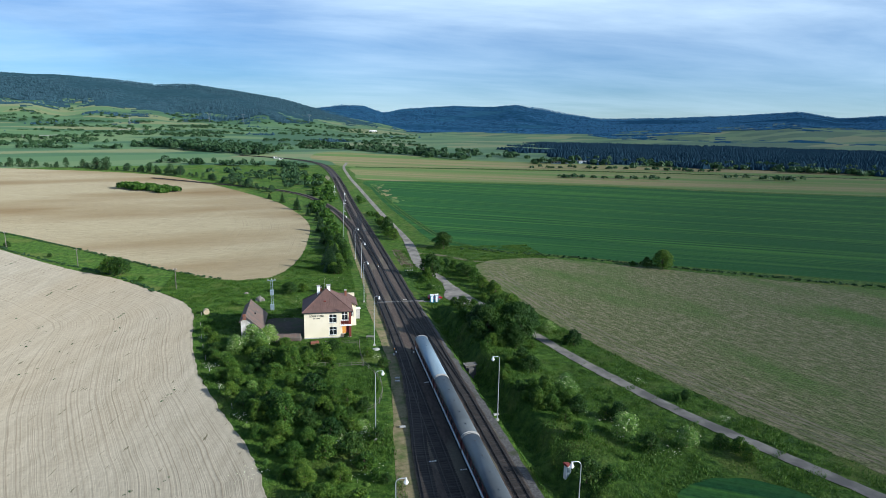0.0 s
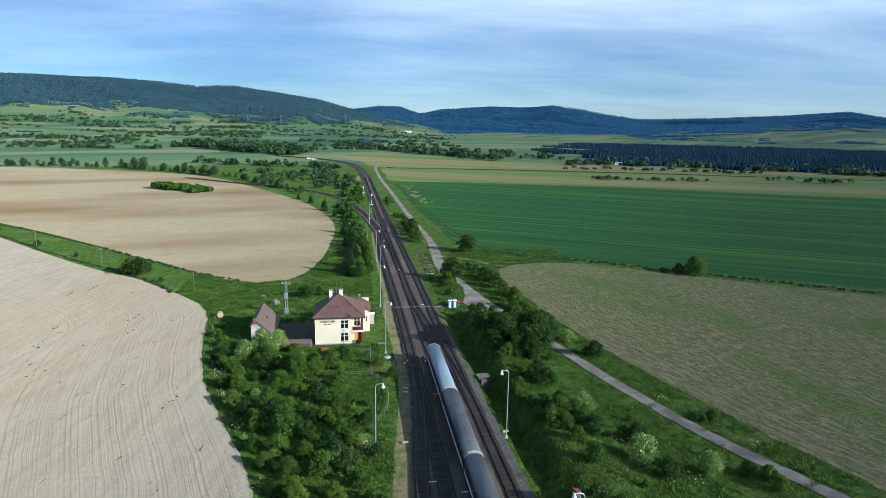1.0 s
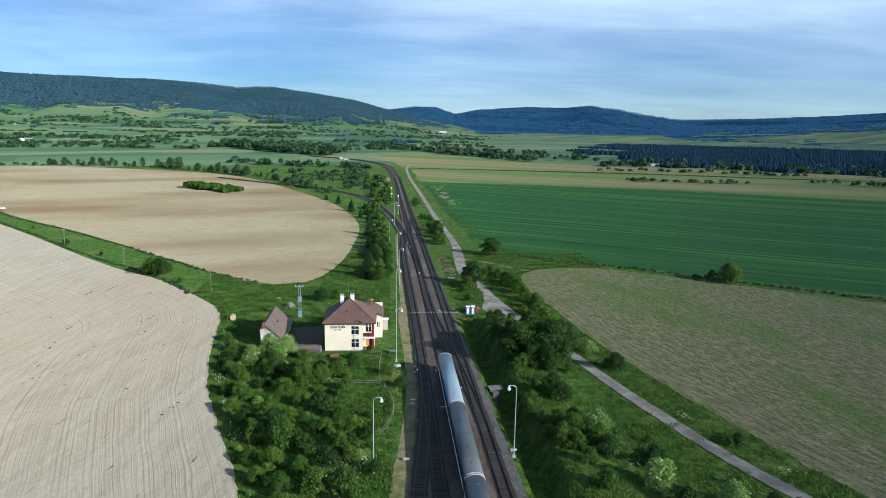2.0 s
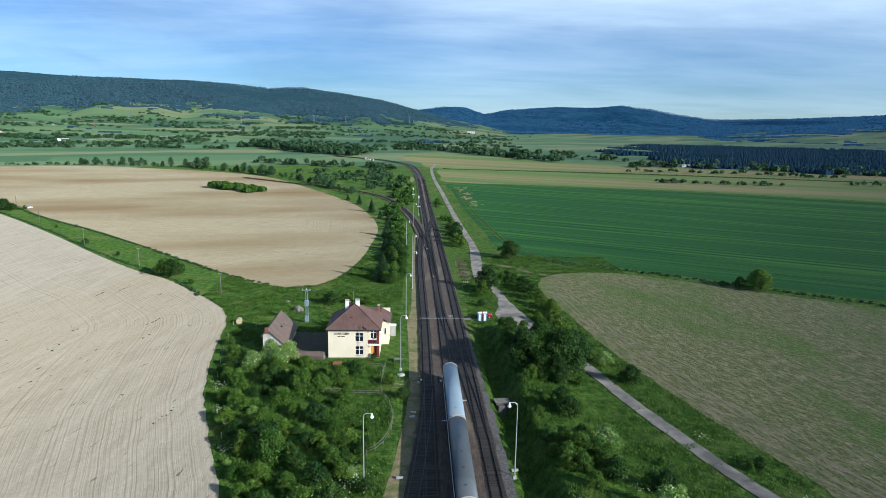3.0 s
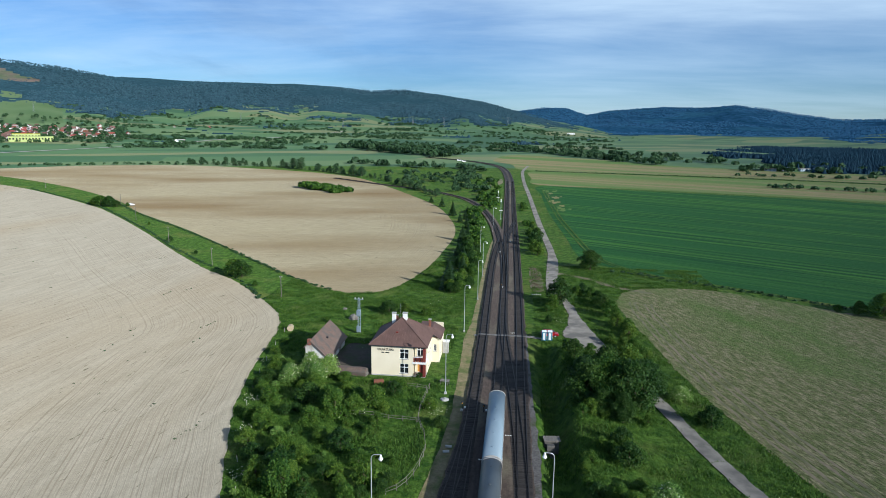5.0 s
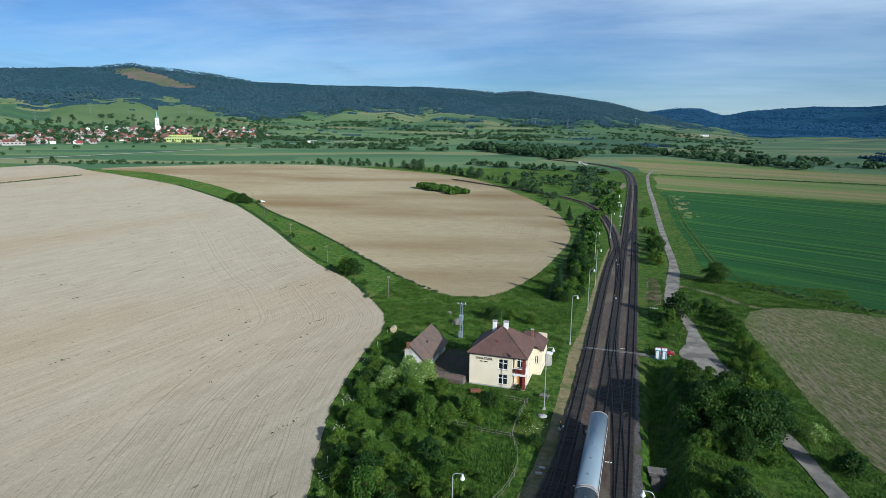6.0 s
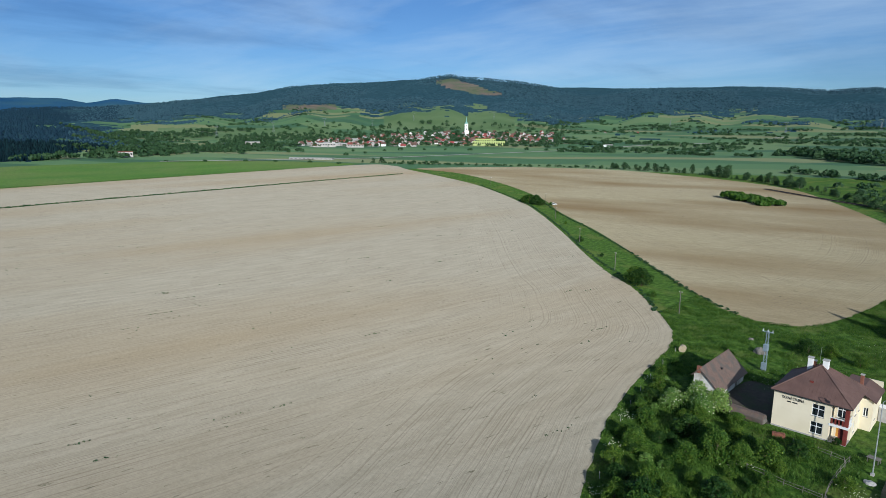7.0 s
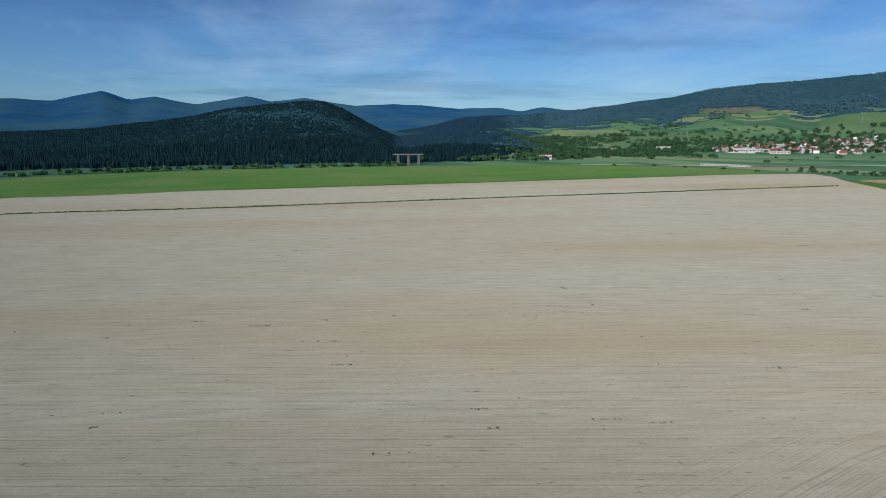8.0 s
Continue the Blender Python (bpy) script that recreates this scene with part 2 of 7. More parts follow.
M["needle_black"] = material("needle_black", (0.0060, 0.0168, 0.0229), (0.0104, 0.0248, 0.0289), 0.05, rough=1.0, island=0.25, spec=0.0)
# trees of the far ridge, distance haze painted in as blue
M["needle_haze_blue"] = material("needle_haze_blue", (0.0250, 0.0820, 0.1560), (0.0340, 0.0960, 0.1740), 0.05, rough=1.0, island=0.12, spec=0.0)
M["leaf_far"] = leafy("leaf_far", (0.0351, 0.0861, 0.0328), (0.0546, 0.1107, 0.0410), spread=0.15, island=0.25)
M["blossom"] = material("blossom", (0.55, 0.58, 0.36), (0.65, 0.66, 0.46), 3, island=0.2)
M["bark"] = material("bark", (0.10, 0.075, 0.05), (0.16, 0.12, 0.085), 3, bump=0.02, bscale=6)
M["blade"] = leafy("grass_blade", (0.0480, 0.1180, 0.0130), (0.0860, 0.1720, 0.0220), spread=0.0, island=0.35)
M["cream"] = material("cream_render", (0.78, 0.70, 0.52), (0.82, 0.74, 0.56), 0.8, bump=0.004, bscale=20, c3=(0.75, 0.67, 0.49), scale3=0.4)
M["white"] = material("white_paint", (0.78, 0.78, 0.76), (0.82, 0.82, 0.80), 1.5, rough=0.6)
M["roof"] = material("roof_brown", (0.125, 0.072, 0.058), (0.15, 0.088, 0.072), 0.9, rough=0.7, bump=0.01, bscale=8, c3=(0.11, 0.066, 0.055), scale3=0.25)
M["glass"] = material("window_glass", (0.015, 0.02, 0.025), (0.02, 0.027, 0.032), 1, rough=0.06, spec=0.8)
M["coach_roof"] = material("coach_roof", (0.085, 0.10, 0.11), (0.115, 0.13, 0.14), 0.5, rough=0.45, c3=(0.065, 0.075, 0.082), scale3=0.12, stretch=(1, 0.15, 1), spread=0.12)
M["maroon"] = material("maroon_paint", (0.10, 0.02, 0.02), (0.13, 0.03, 0.025), 1, rough=0.4)
M["black"] = material("dark_iron", (0.02, 0.02, 0.022), (0.04, 0.04, 0.04), 3, rough=0.7)
# bare earth, its colour darkened to deepen the house's shade
M["yard"] = material("shaded_bare_yard", (0.0400, 0.0330, 0.0260), (0.0620, 0.0520, 0.0400), 1.2, c3=(0.0350, 0.0480, 0.0180), scale3=0.3, space="world", bump=0.04, bscale=4)
M["lattice"] = material("weathered_lattice", (0.20, 0.22, 0.23), (0.27, 0.29, 0.30), 3, rough=0.6, metal=0.3)
M["metal"] = material("galvanised", (0.50, 0.53, 0.55), (0.60, 0.62, 0.63), 3, rough=0.4, metal=0.5)


def plough(name, warm=(0.255, 0.200, 0.125), wscale=0.014, wcut=(0.48, 0.74), way=80, long=4.5, tone=(1.12, 1.12, 1.12)):
    """Pale dry soil with harrow lines: curved along the field's edge, straight further in."""
    m = material(name, (0.240 * tone[0], 0.216 * tone[1], 0.164 * tone[2]), (0.284 * tone[0], 0.256 * tone[1], 0.198 * tone[2]), 0.5, rough=0.95, c3=warm, scale3=wscale, space="world",
                 streak=(way, long), bump=0.0, cut3=wcut, spec=0.05, grain=0.13, gscale=1.2)
    n, l = m.node_tree.nodes, m.node_tree.links
    p = n["Principled BSDF"]
    col = p.inputs["Base Color"].links[0].from_socket
    pos = n.new("ShaderNodeNewGeometry").outputs["Position"]
    att = n.new("ShaderNodeAttribute")
    att.attribute_name = "edge"
    mp = n.new("ShaderNodeMapping")
    mp.inputs["Rotation"].default_value = (0, 0, radians(10))
    l.new(pos, mp.inputs[0])
    sep = n.new("ShaderNodeSeparateXYZ")
    l.new(mp.outputs[0], sep.inputs[0])
    near = n.new("ShaderNodeMapRange")
    near.inputs[1].default_value, near.inputs[2].default_value = 26, 52
    l.new(att.outputs["Fac"], near.inputs[0])
    wob = n.new("ShaderNodeTexNoise")
    wob.inputs["Scale"].default_value = 0.05
    l.new(pos, wob.inputs["Vector"])
    sets = []
    for coord in (att.outputs["Fac"], sep.outputs["X"]):
        ad = n.new("ShaderNodeMath")
        ad.operation, ad.inputs[1].default_value = "MULTIPLY_ADD", 0.9
        l.new(wob.outputs["Fac"], ad.inputs[0])
        l.new(coord, ad.inputs[2])
        one = n.new("ShaderNodeTexNoise")
        one.noise_dimensions = "1D"
        one.inputs["Scale"].default_value, one.inputs["Detail"].default_value, one.inputs["Roughness"].default_value = 2.3, 4, 0.68
        l.new(ad.outputs[0], one.inputs["W"])
        sets.append(one.outputs["Fac"])
    both = n.new("ShaderNodeMix")
    both.data_type = "FLOAT"
    l.new(near.outputs[0], both.inputs[0])
    l.new(sets[0], both.inputs[2])
    l.new(sets[1], both.inputs[3])
    # broken-up lines: fade by patches
    brk = n.new("ShaderNodeTexNoise")
    brk.inputs["Scale"].default_value = 0.06
    l.new(pos, brk.inputs["Vector"])
    mm = n.new("ShaderNodeMath")
    mm.operation = "MULTIPLY"
    r1 = n.new("ShaderNodeMapRange")
    r1.inputs[1].default_value, r1.inputs[2].default_value = 0.50, 0.64
    l.new(both.outputs[0], r1.inputs[0])
    r2 = n.new("ShaderNodeMapRange")
    r2.inputs[1].default_value, r2.inputs[2].default_value, r2.inputs[3].default_value, r2.inputs[4].default_value = 0.3, 0.7, 0.15, 0.72
    l.new(brk.outputs["Fac"], r2.inputs[0])
    l.new(r1.outputs[0], mm.inputs[0])
    l.new(r2.outputs[0], mm.inputs[1])
    dm = n.new("ShaderNodeMapping")
    dm.vector_type = "TEXTURE"
    dm.inputs["Scale"].default_value, dm.inputs["Rotation"].default_value = (5, 1, 1), (0, 0, radians(80))
    l.new(pos, dm.inputs[0])
    dash = n.new("ShaderNodeTexNoise")
    dash.inputs["Scale"].default_value, dash.inputs["Detail"].default_value, dash.inputs["Roughness"].default_value = 1.1, 6, 0.7
    l.new(dm.outputs[0], dash.inputs["Vector"])
    r3 = n.new("ShaderNodeMapRange")
    r3.inputs[1].default_value, r3.inputs[2].default_value = 0.615, 0.69
    l.new(dash.outputs["Fac"], r3.inputs[0])
    dcol = n.new("ShaderNodeMix")
    dcol.data_type = "RGBA"
    l.new(r3.outputs[0], dcol.inputs[0])
    l.new(col, dcol.inputs[6])
    dcol.inputs[7].default_value = (0.105, 0.096, 0.062, 1)
    col = dcol.outputs[2]
    mx = n.new("ShaderNodeMix")
    mx.data_type, mx.blend_type = "RGBA", "MIX"
    l.new(mm.outputs[0], mx.inputs[0])
    l.new(col, mx.inputs[6])
    mx.inputs[7].default_value = (0.160, 0.130, 0.094, 1)
    l.new(mx.outputs[2], p.inputs["Base Color"])
    b = n.new("ShaderNodeBump")
    b.inputs["Strength"].default_value, b.inputs["Distance"].default_value = 1.0, 0.08
    l.new(both.outputs[0], b.inputs["Height"])
    l.new(b.outputs[0], p.inputs["Normal"])
    return m


M["plough"] = plough("dry_soil", (0.262, 0.208, 0.132), 0.012, (0.47, 0.70), 84, 6.0)
M["brown_plough"] = plough("brown_soil", (0.165, 0.118, 0.060), 0.017, (0.42, 0.70), 14, 2.8, (1.02, 0.98, 0.82))


def patchwork(m):
    """Small hay fields of differing green, in long plots across the valley."""
    n, l = m.node_tree.nodes, m.node_tree.links
    p = n["Principled BSDF"]
    col = p.inputs["Base Color"].links[0].from_socket
    mp = n.new("ShaderNodeMapping")
    mp.vector_type = "TEXTURE"
    mp.inputs["Scale"].default_value, mp.inputs["Rotation"].default_value = (230, 70, 70), (0, 0, radians(25))
    l.new(n.new("ShaderNodeNewGeometry").outputs["Position"], mp.inputs[0])
    v = n.new("ShaderNodeTexVoronoi")
    v.voronoi_dimensions = "2D"
    v.inputs["Scale"].default_value = 1.0
    l.new(mp.outputs[0], v.inputs["Vector"])
    sp = n.new("ShaderNodeSeparateColor")
    l.new(v.outputs["Color"], sp.inputs[0])
    r = n.new("ShaderNodeValToRGB")
    r.color_ramp.interpolation = "CONSTANT"
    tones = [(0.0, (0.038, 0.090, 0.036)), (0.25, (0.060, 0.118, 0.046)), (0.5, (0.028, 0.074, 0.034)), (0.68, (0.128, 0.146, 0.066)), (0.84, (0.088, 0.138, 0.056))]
    el = r.color_ramp.elements
    el[0].position, el[0].color = 0, (*tones[0][1], 1)
    el[1].position, el[1].color = tones[1][0], (*tones[1][1], 1)
    for t_, c_ in tones[2:]:
        el.new(t_).color = (*c_, 1)
    l.new(sp.outputs[0], r.inputs[0])
    mx = n.new("ShaderNodeMix")
    mx.data_type = "RGBA"
    mx.inputs[0].default_value = 0.92
    l.new(col, mx.inputs[6])
    l.new(r.outputs[0], mx.inputs[7])
    l.new(mx.outputs[2], p.inputs["Base Color"])


patchwork(M["valley"])

# ---- small mesh helpers ----


def obj(name, bm, mat, parent=None, label=""):
    me = bpy.data.meshes.new(name)
    bm.to_mesh(me)
    bm.free()
    for mt in mat if isinstance(mat, (list, tuple)) else [mat]:
        me.materials.append(mt)
    ob = new(name, me)
    if parent:
        ob.parent = parent
    if label:
        ob["label"] = label
    return ob


def part(name, bm, mat, parent, label=""):
    return obj(name, bm, mat, parent, label)


def pydata(name, verts, faces, mat, smooth=False):
    me = bpy.data.meshes.new(name)
    me.from_pydata(verts, [], faces)
    me.materials.append(mat)
    if smooth:
        me.polygons.foreach_set("use_smooth", [True] * len(me.polygons))
    return me


def box(bm, x0, x1, y0, y1, z0, z1, bevel=0.0):
    r = bmesh.ops.create_cube(bm, size=1.0)
    for v in r["verts"]:
        v.co = Vector((x0 + (v.co.x + 0.5) * (x1 - x0), y0 + (v.co.y + 0.5) * (y1 - y0), z0 + (v.co.z + 0.5) * (z1 - z0)))
    if bevel:
        es = list({e for v in r["verts"] for e in v.link_edges})
        bmesh.ops.bevel(bm, geom=es, offset=bevel, segments=1, affect="EDGES")
    return bm


def tube(bm, a, b, r0, r1=None, seg=8):
    a, b = Vector(a), Vector(b)
    r1 = r0 if r1 is None else r1
    q = (b - a).to_track_quat("Z", "Y")
    rings = []
    for p, r in ((a, r0), (b, r1)):
        rings.append([bm.verts.new(p + q @ Vector((r * math.cos(2 * math.pi * i / seg), r * math.sin(2 * math.pi * i / seg), 0))) for i in range(seg)])
    for i in range(seg):
        bm.faces.new((rings[0][i], rings[0][(i + 1) % seg], rings[1][(i + 1) % seg], rings[1][i]))
    bm.faces.new(rings[0][::-1])
    bm.faces.new(rings[1])
    return bm


def prism(bm, outline, y0, y1):
    """A closed outline of (x, z) drawn out along y."""
    a = [bm.verts.new((x, y0, z)) for x, z in outline]
    b = [bm.verts.new((x, y1, z)) for x, z in outline]
    k = len(outline)
    for i in range(k):
        bm.faces.new((a[i], a[(i + 1) % k], b[(i + 1) % k], b[i]))
    bm.faces.new(a[::-1])
    bm.faces.new(b)
    bmesh.ops.recalc_face_normals(bm, faces=bm.faces)
    return bm


def spline(points, step, closed=False):
    """A smooth line through the points (Catmull-Rom), cut into pieces about step long."""
    p = [np.array(q, float) for q in points]
    k, out = len(p), []
    for i in range(k if closed else k - 1):
        if closed:
            a, b, c, d = p[i - 1], p[i], p[(i + 1) % k], p[(i + 2) % k]
        else:
            b, c = p[i], p[i + 1]
            a, d = (p[i - 1] if i else 2 * b - c), (p[i + 2] if i + 2 < k else 2 * c - b)
        m = max(1, int(np.linalg.norm(c - b) / step))
        for j in range(m):
            t = j / m
            out.append(0.5 * (2 * b + (c - a) * t + (2 * a - 5 * b + 4 * c - d) * t * t + (3 * b - a - 3 * c + d) * t ** 3))
    if not closed:
        out.append(p[-1])
    return np.array(out)


# ---- the lie of the land ----
HUB = (17.0, 30.0)
RIDGE_RIGHT = [(-180, .02), (-60, .02), (-46.3, .0188), (-43.5, .0147), (-40.8, .0233), (-36, .0171), (-30.8, .0127), (-25.2, .0104), (-22.8, .0165), (-20.3, .0244), (-17.8, .0298),
               (-15.8, .0258), (-12.3, .0266), (-8.2, .0218), (-6, .0142), (-4.2, .0239), (-2.3, .0249), (0, .019), (3, .012), (8, 0), (12, -.01), (180, -.01)]
RIDGE_LEFT = [(-180, -.02), (-12, -.016), (-8, -.012), (-3, .004), (-.3, .0165), (3.5, .0325), (7.2, .042), (10.2, .0485), (13.2, .046), (18, .0525), (22.9, .0525), (29, .0528), (33.6, .0543),
              (37.4, .065), (39.9, .0695), (41.7, .071), (43.4, .0755), (45.6, .0685), (48.4, .0646), (53.3, .0602), (57.3, .0545), (60.2, .0442), (64.5, .0345), (69, .026), (72.7, .021),
              (78, .0175), (81.3, .004), (85, -.006), (90, -.02), (180, -.02)]
RIDGE_FAR = [(-180, -.01), (55, .0), (60, .02), (64, .035), (68.9, .0293), (71.3, .0338), (73, .0279), (75, .0345), (78.7, .0327), (84.3, .0407), (87.8, .0372), (92.2, .0479), (95.1, .0425),
             (96.9, .0504), (101, .0382), (104.2, .0493), (106.1, .0433), (107.9, .0556), (111.5, .0407), (113.6, .0435), (118, .04), (130, .03), (180, .02)]
RIDGE_DARK = [(-180, -.03), (70, -.03), (73, -.014), (75.5, -.002), (78.5, .002), (80.5, -.004), (82.5, -.014), (83.5, -.018), (84.8, -.009), (86.8, .0085), (88.8, .0285), (90.4, .039), (92.4, .0395), (95.5, .034), (98.8, .0265), (101.3, .0165), (104, .0100), (109.4, -.002), (114.9, -.006), (130, -.015), (180, -.03)]


def sstep(a, b, x):
    t = np.clip((x - a) / (b - a), 0, 1)
    return t * t * (3 - 2 * t)


def polar(x, y):
    return np.degrees(np.arctan2(-(x - HUB[0]), y - HUB[1])), np.hypot(x - HUB[0], y - HUB[1])


def hill(az, r, ridge, foot, top, power):
    a, e = np.array(ridge).T
    h = np.maximum(0, 50 + top * np.interp(az, a, e))
    u = np.clip((r - foot) / (top - foot), 0, 1)
    return h * u ** power * np.where(r > top, np.clip(1 - (r - top) / 900, 0, 1), 1)


def land(x, y):
    az, r = polar(np.asarray(x, float), np.asarray(y, float))
    r0 = np.hypot(np.asarray(x) - 20, np.asarray(y) - 60)
    base = 8 * sstep(250, 900, r0)
    # the drainage ditch beside the rails and the bank beyond it
    along = sstep(20, 50, np.asarray(y)) * (1 - sstep(158, 168, np.asarray(y)))
    xs = np.asarray(x) - 0.018 * (100 - np.asarray(y))
    dip = -2.1 * sstep(29.9, 31.9, xs) * (1 - sstep(33.2, 36.2, xs)) + 1.5 * sstep(33.4, 36.6, xs) * (1 - sstep(38, 50, xs))
    base = base + dip * along
    base = base + 3.2 * np.exp(-((np.asarray(x) - 5.5) / 4.5) ** 2 - ((np.asarray(y) - 478) / 30) ** 2)
    z = base + 0.004 * np.clip(r - 900, 0, None)
    left = hill(az, r, RIDGE_LEFT, 1050, 3000, 1.75)
    cut = sstep(1350, 2000, r) * (1 - .85 * sstep(2450, 2950, r)) * sstep(15, 60, left)
    left = left + cut * (6 * np.sin(az * .61 + 1.6 * np.sin(r / 520)) + 4 * np.sin(az * 1.47 + r / 290) + 3 * np.sin(az * .29 - r / 180))
    z = np.maximum(z, base + left)
    z = np.maximum(z, base + hill(az, r, RIDGE_RIGHT, np.interp(az, (-32, -22), (1900, 2850)), 4200, 1.15))
    z = np.maximum(z, base + hill(az, r, RIDGE_FAR, 2600, 4750, 1.2))
    z = np.maximum(z, base + hill(az, r, RIDGE_DARK, 900, 1700, 1.2))
    return z


FOREST_AZ = [(-8, .002), (3, .002), (8, .003), (13, .008), (18, .016), (23, .020), (29, .014), (34, .004), (37.5, .021), (43, .0246), (48, .024), (50, .021), (54, .029), (57, .024), (59, .012),
             (64, .013), (68, .004), (72, -.002), (76, -.012), (81, -.024), (84, -.04), (90, -.05), (120, -.05)]


FOREST_A, FOREST_E = np.array(FOREST_AZ).T.copy()


def cover(az, r, z, n):
    """What grows at a far place: forest, meadow, bare clearing, ..."""
    el = (z - 50) / r
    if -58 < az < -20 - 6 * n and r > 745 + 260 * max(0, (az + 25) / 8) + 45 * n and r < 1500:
        return "hazy_forest_floor"
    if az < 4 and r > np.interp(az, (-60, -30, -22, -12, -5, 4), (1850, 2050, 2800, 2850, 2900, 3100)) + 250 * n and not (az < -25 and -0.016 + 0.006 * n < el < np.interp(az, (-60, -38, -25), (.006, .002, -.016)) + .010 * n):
        return "hazy_far_slope"
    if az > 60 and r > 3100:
        return "hazy_mountain"
    if az > 116 or az < -58:
        return "hazy_forest_floor" if r > 900 else "valley" if r > 660 else "grass"
    if az > 73 + 5 * n and r > 830 + 40 * n + 60 * max(0, 77 - az):
        return "hazy_forest_floor"
    if 38.6 < az < 44.4 and np.interp(az, (38.6, 41, 43, 44.4), (.0455, .050, .0550, .064)) + .003 * n < el < np.interp(az, (38.6, 41, 43, 44.4), (.0485, .0615, .0720, .0705)) + .002 * n and r < 2985:
        return "clearing"
    if 53.6 < az < 58.2 and 0.0235 < el < 0.031:
        return "clearing"
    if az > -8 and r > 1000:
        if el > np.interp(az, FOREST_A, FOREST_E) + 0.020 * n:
            return "hazy_forest_floor"
        if -8 < az < 36 and r > 1120 and n > 0.62:
            return "hazy_forest_floor"
        if 37.5 < az < 49 and el > -0.006:
            return "hill_meadow"
        if 54 < az < 68 and -0.022 + 0.003 * n < el < -0.004:
            return "hill_meadow"
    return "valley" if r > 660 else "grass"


def make_ground():
    rad = [0.0] + list(np.arange(12, 60, 8)) + list(np.arange(60, 180, 2.5)) + list(np.arange(180, 330, 6)) + list(np.geomspace(342, 1500, 62)) + list(np.arange(1525, 3060, 27)) + list(np.geomspace(3100, 4990, 26))
    azs = list(np.arange(-180, -60, 6.0)) + list(np.arange(-60, 122, 0.42)) + list(np.arange(122, 180, 6.0))
    verts, faces, kinds = [], [], []
    for r in rad:
        for a in azs:
            x, y = HUB[0] - r * math.sin(radians(a)), HUB[1] + r * math.cos(radians(a))
            verts.append((x, y))
    xy = np.array(verts)
    zs = land(xy[:, 0], xy[:, 1])
    # small unevenness of the far slopes
    for i, (x, y) in enumerate(verts):
        r = rad[i // len(azs)]
        if r > 1100:
            zs[i] += 10 * min(1, (r - 1100) / 900) * noise.fractal((x / 420, y / 420, 0), 1.0, 2.0, 4)
    k = len(azs)
    names = ["grass", "valley", "hazy_forest_floor", "hazy_far_slope", "clearing", "hill_meadow", "hazy_mountain"]
    for i in range(len(rad) - 1):
        for j in range(k):
            q = (i * k + j, i * k + (j + 1) % k, (i + 1) * k + (j + 1) % k, (i + 1) * k + j)
            faces.append(q)
            r, a = (rad[i] + rad[i + 1]) / 2, azs[j] + 0.2
            c = xy[list(q)].mean(axis=0)
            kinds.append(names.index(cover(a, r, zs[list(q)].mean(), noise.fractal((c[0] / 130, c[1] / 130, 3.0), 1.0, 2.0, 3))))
    me = bpy.data.meshes.new("ground")
    me.from_pydata([(v[0], v[1], z) for v, z in zip(verts, zs)], [], faces)
    for n_ in names:
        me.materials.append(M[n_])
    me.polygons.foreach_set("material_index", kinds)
    me.polygons.foreach_set("use_smooth", [True] * len(faces))
    return tagged(new("ground", me), "green meadows and wooded hills reaching the horizon", "ground", kind="structure")


ground = make_ground()

# ---- fields, road, railway bed: sheets laid over the land ----


def inside(poly, x, y):
    px, py = poly[:, 0], poly[:, 1]
    qx, qy = np.roll(px, -1), np.roll(py, -1)
    c = ((py > y) != (qy > y)) & (x < (qx - px) * (y - py) / (qy - py + 1e-12) + px)
    return bool(c.sum() % 2)


def inside_many(poly, xs, ys):
    """Which of many points lie inside an outline."""
    hit = np.zeros(len(xs), bool)
    for (px, py), (qx, qy) in zip(poly, np.roll(poly, -1, axis=0)):
        if (py > ys).all() and (qy > ys).all():
            continue
        hit ^= ((py > ys) != (qy > ys)) & (xs < (qx - px) * (ys - py) / (qy - py + 1e-12) + px)
    return hit


def edge_distance(poly, x, y):
    a, b = poly, np.roll(poly, -1, axis=0)
    d = b - a
    t = np.clip(((x - a[:, 0]) * d[:, 0] + (y - a[:, 1]) * d[:, 1]) / ((d ** 2).sum(1) + 1e-9), 0, 1)
    return float(np.hypot(a[:, 0] + t * d[:, 0] - x, a[:, 1] + t * d[:, 1] - y).min())


def clip(poly, axis, value, keep_less):
    out = []
    for i in range(len(poly)):
        a, b = poly[i - 1], poly[i]
        ia, ib = (a[axis] <= value) == keep_less, (b[axis] <= value) == keep_less
        if ia != ib:
            t = (value - a[axis]) / (b[axis] - a[axis])
            out.append(a + t * (b - a))
        if ib:
            out.append(b)
    return out


def ragged(poly, amount, step=1.2, reach=150):
    """The same outline with small uneven wobbles, where it lies within reach of the railway yard."""
    out = []
    for a, b in zip(poly, np.roll(poly, -1, axis=0)):
        near = math.hypot(a[0] - 15, a[1] - 120) < reach
        k = max(1, int(np.linalg.norm(b - a) / step)) if near else 1
        for j in range(k):
            p = a + (b - a) * j / k
            if near:
                p = p + amount * np.array([noise.fractal((p[0] * .45, p[1] * .45, 1.0), 1.0, 2.0, 3), noise.fractal((p[0] * .45, p[1] * .45, 9.0), 1.0, 2.0, 3)])
            out.append(p)
    return np.array(out)


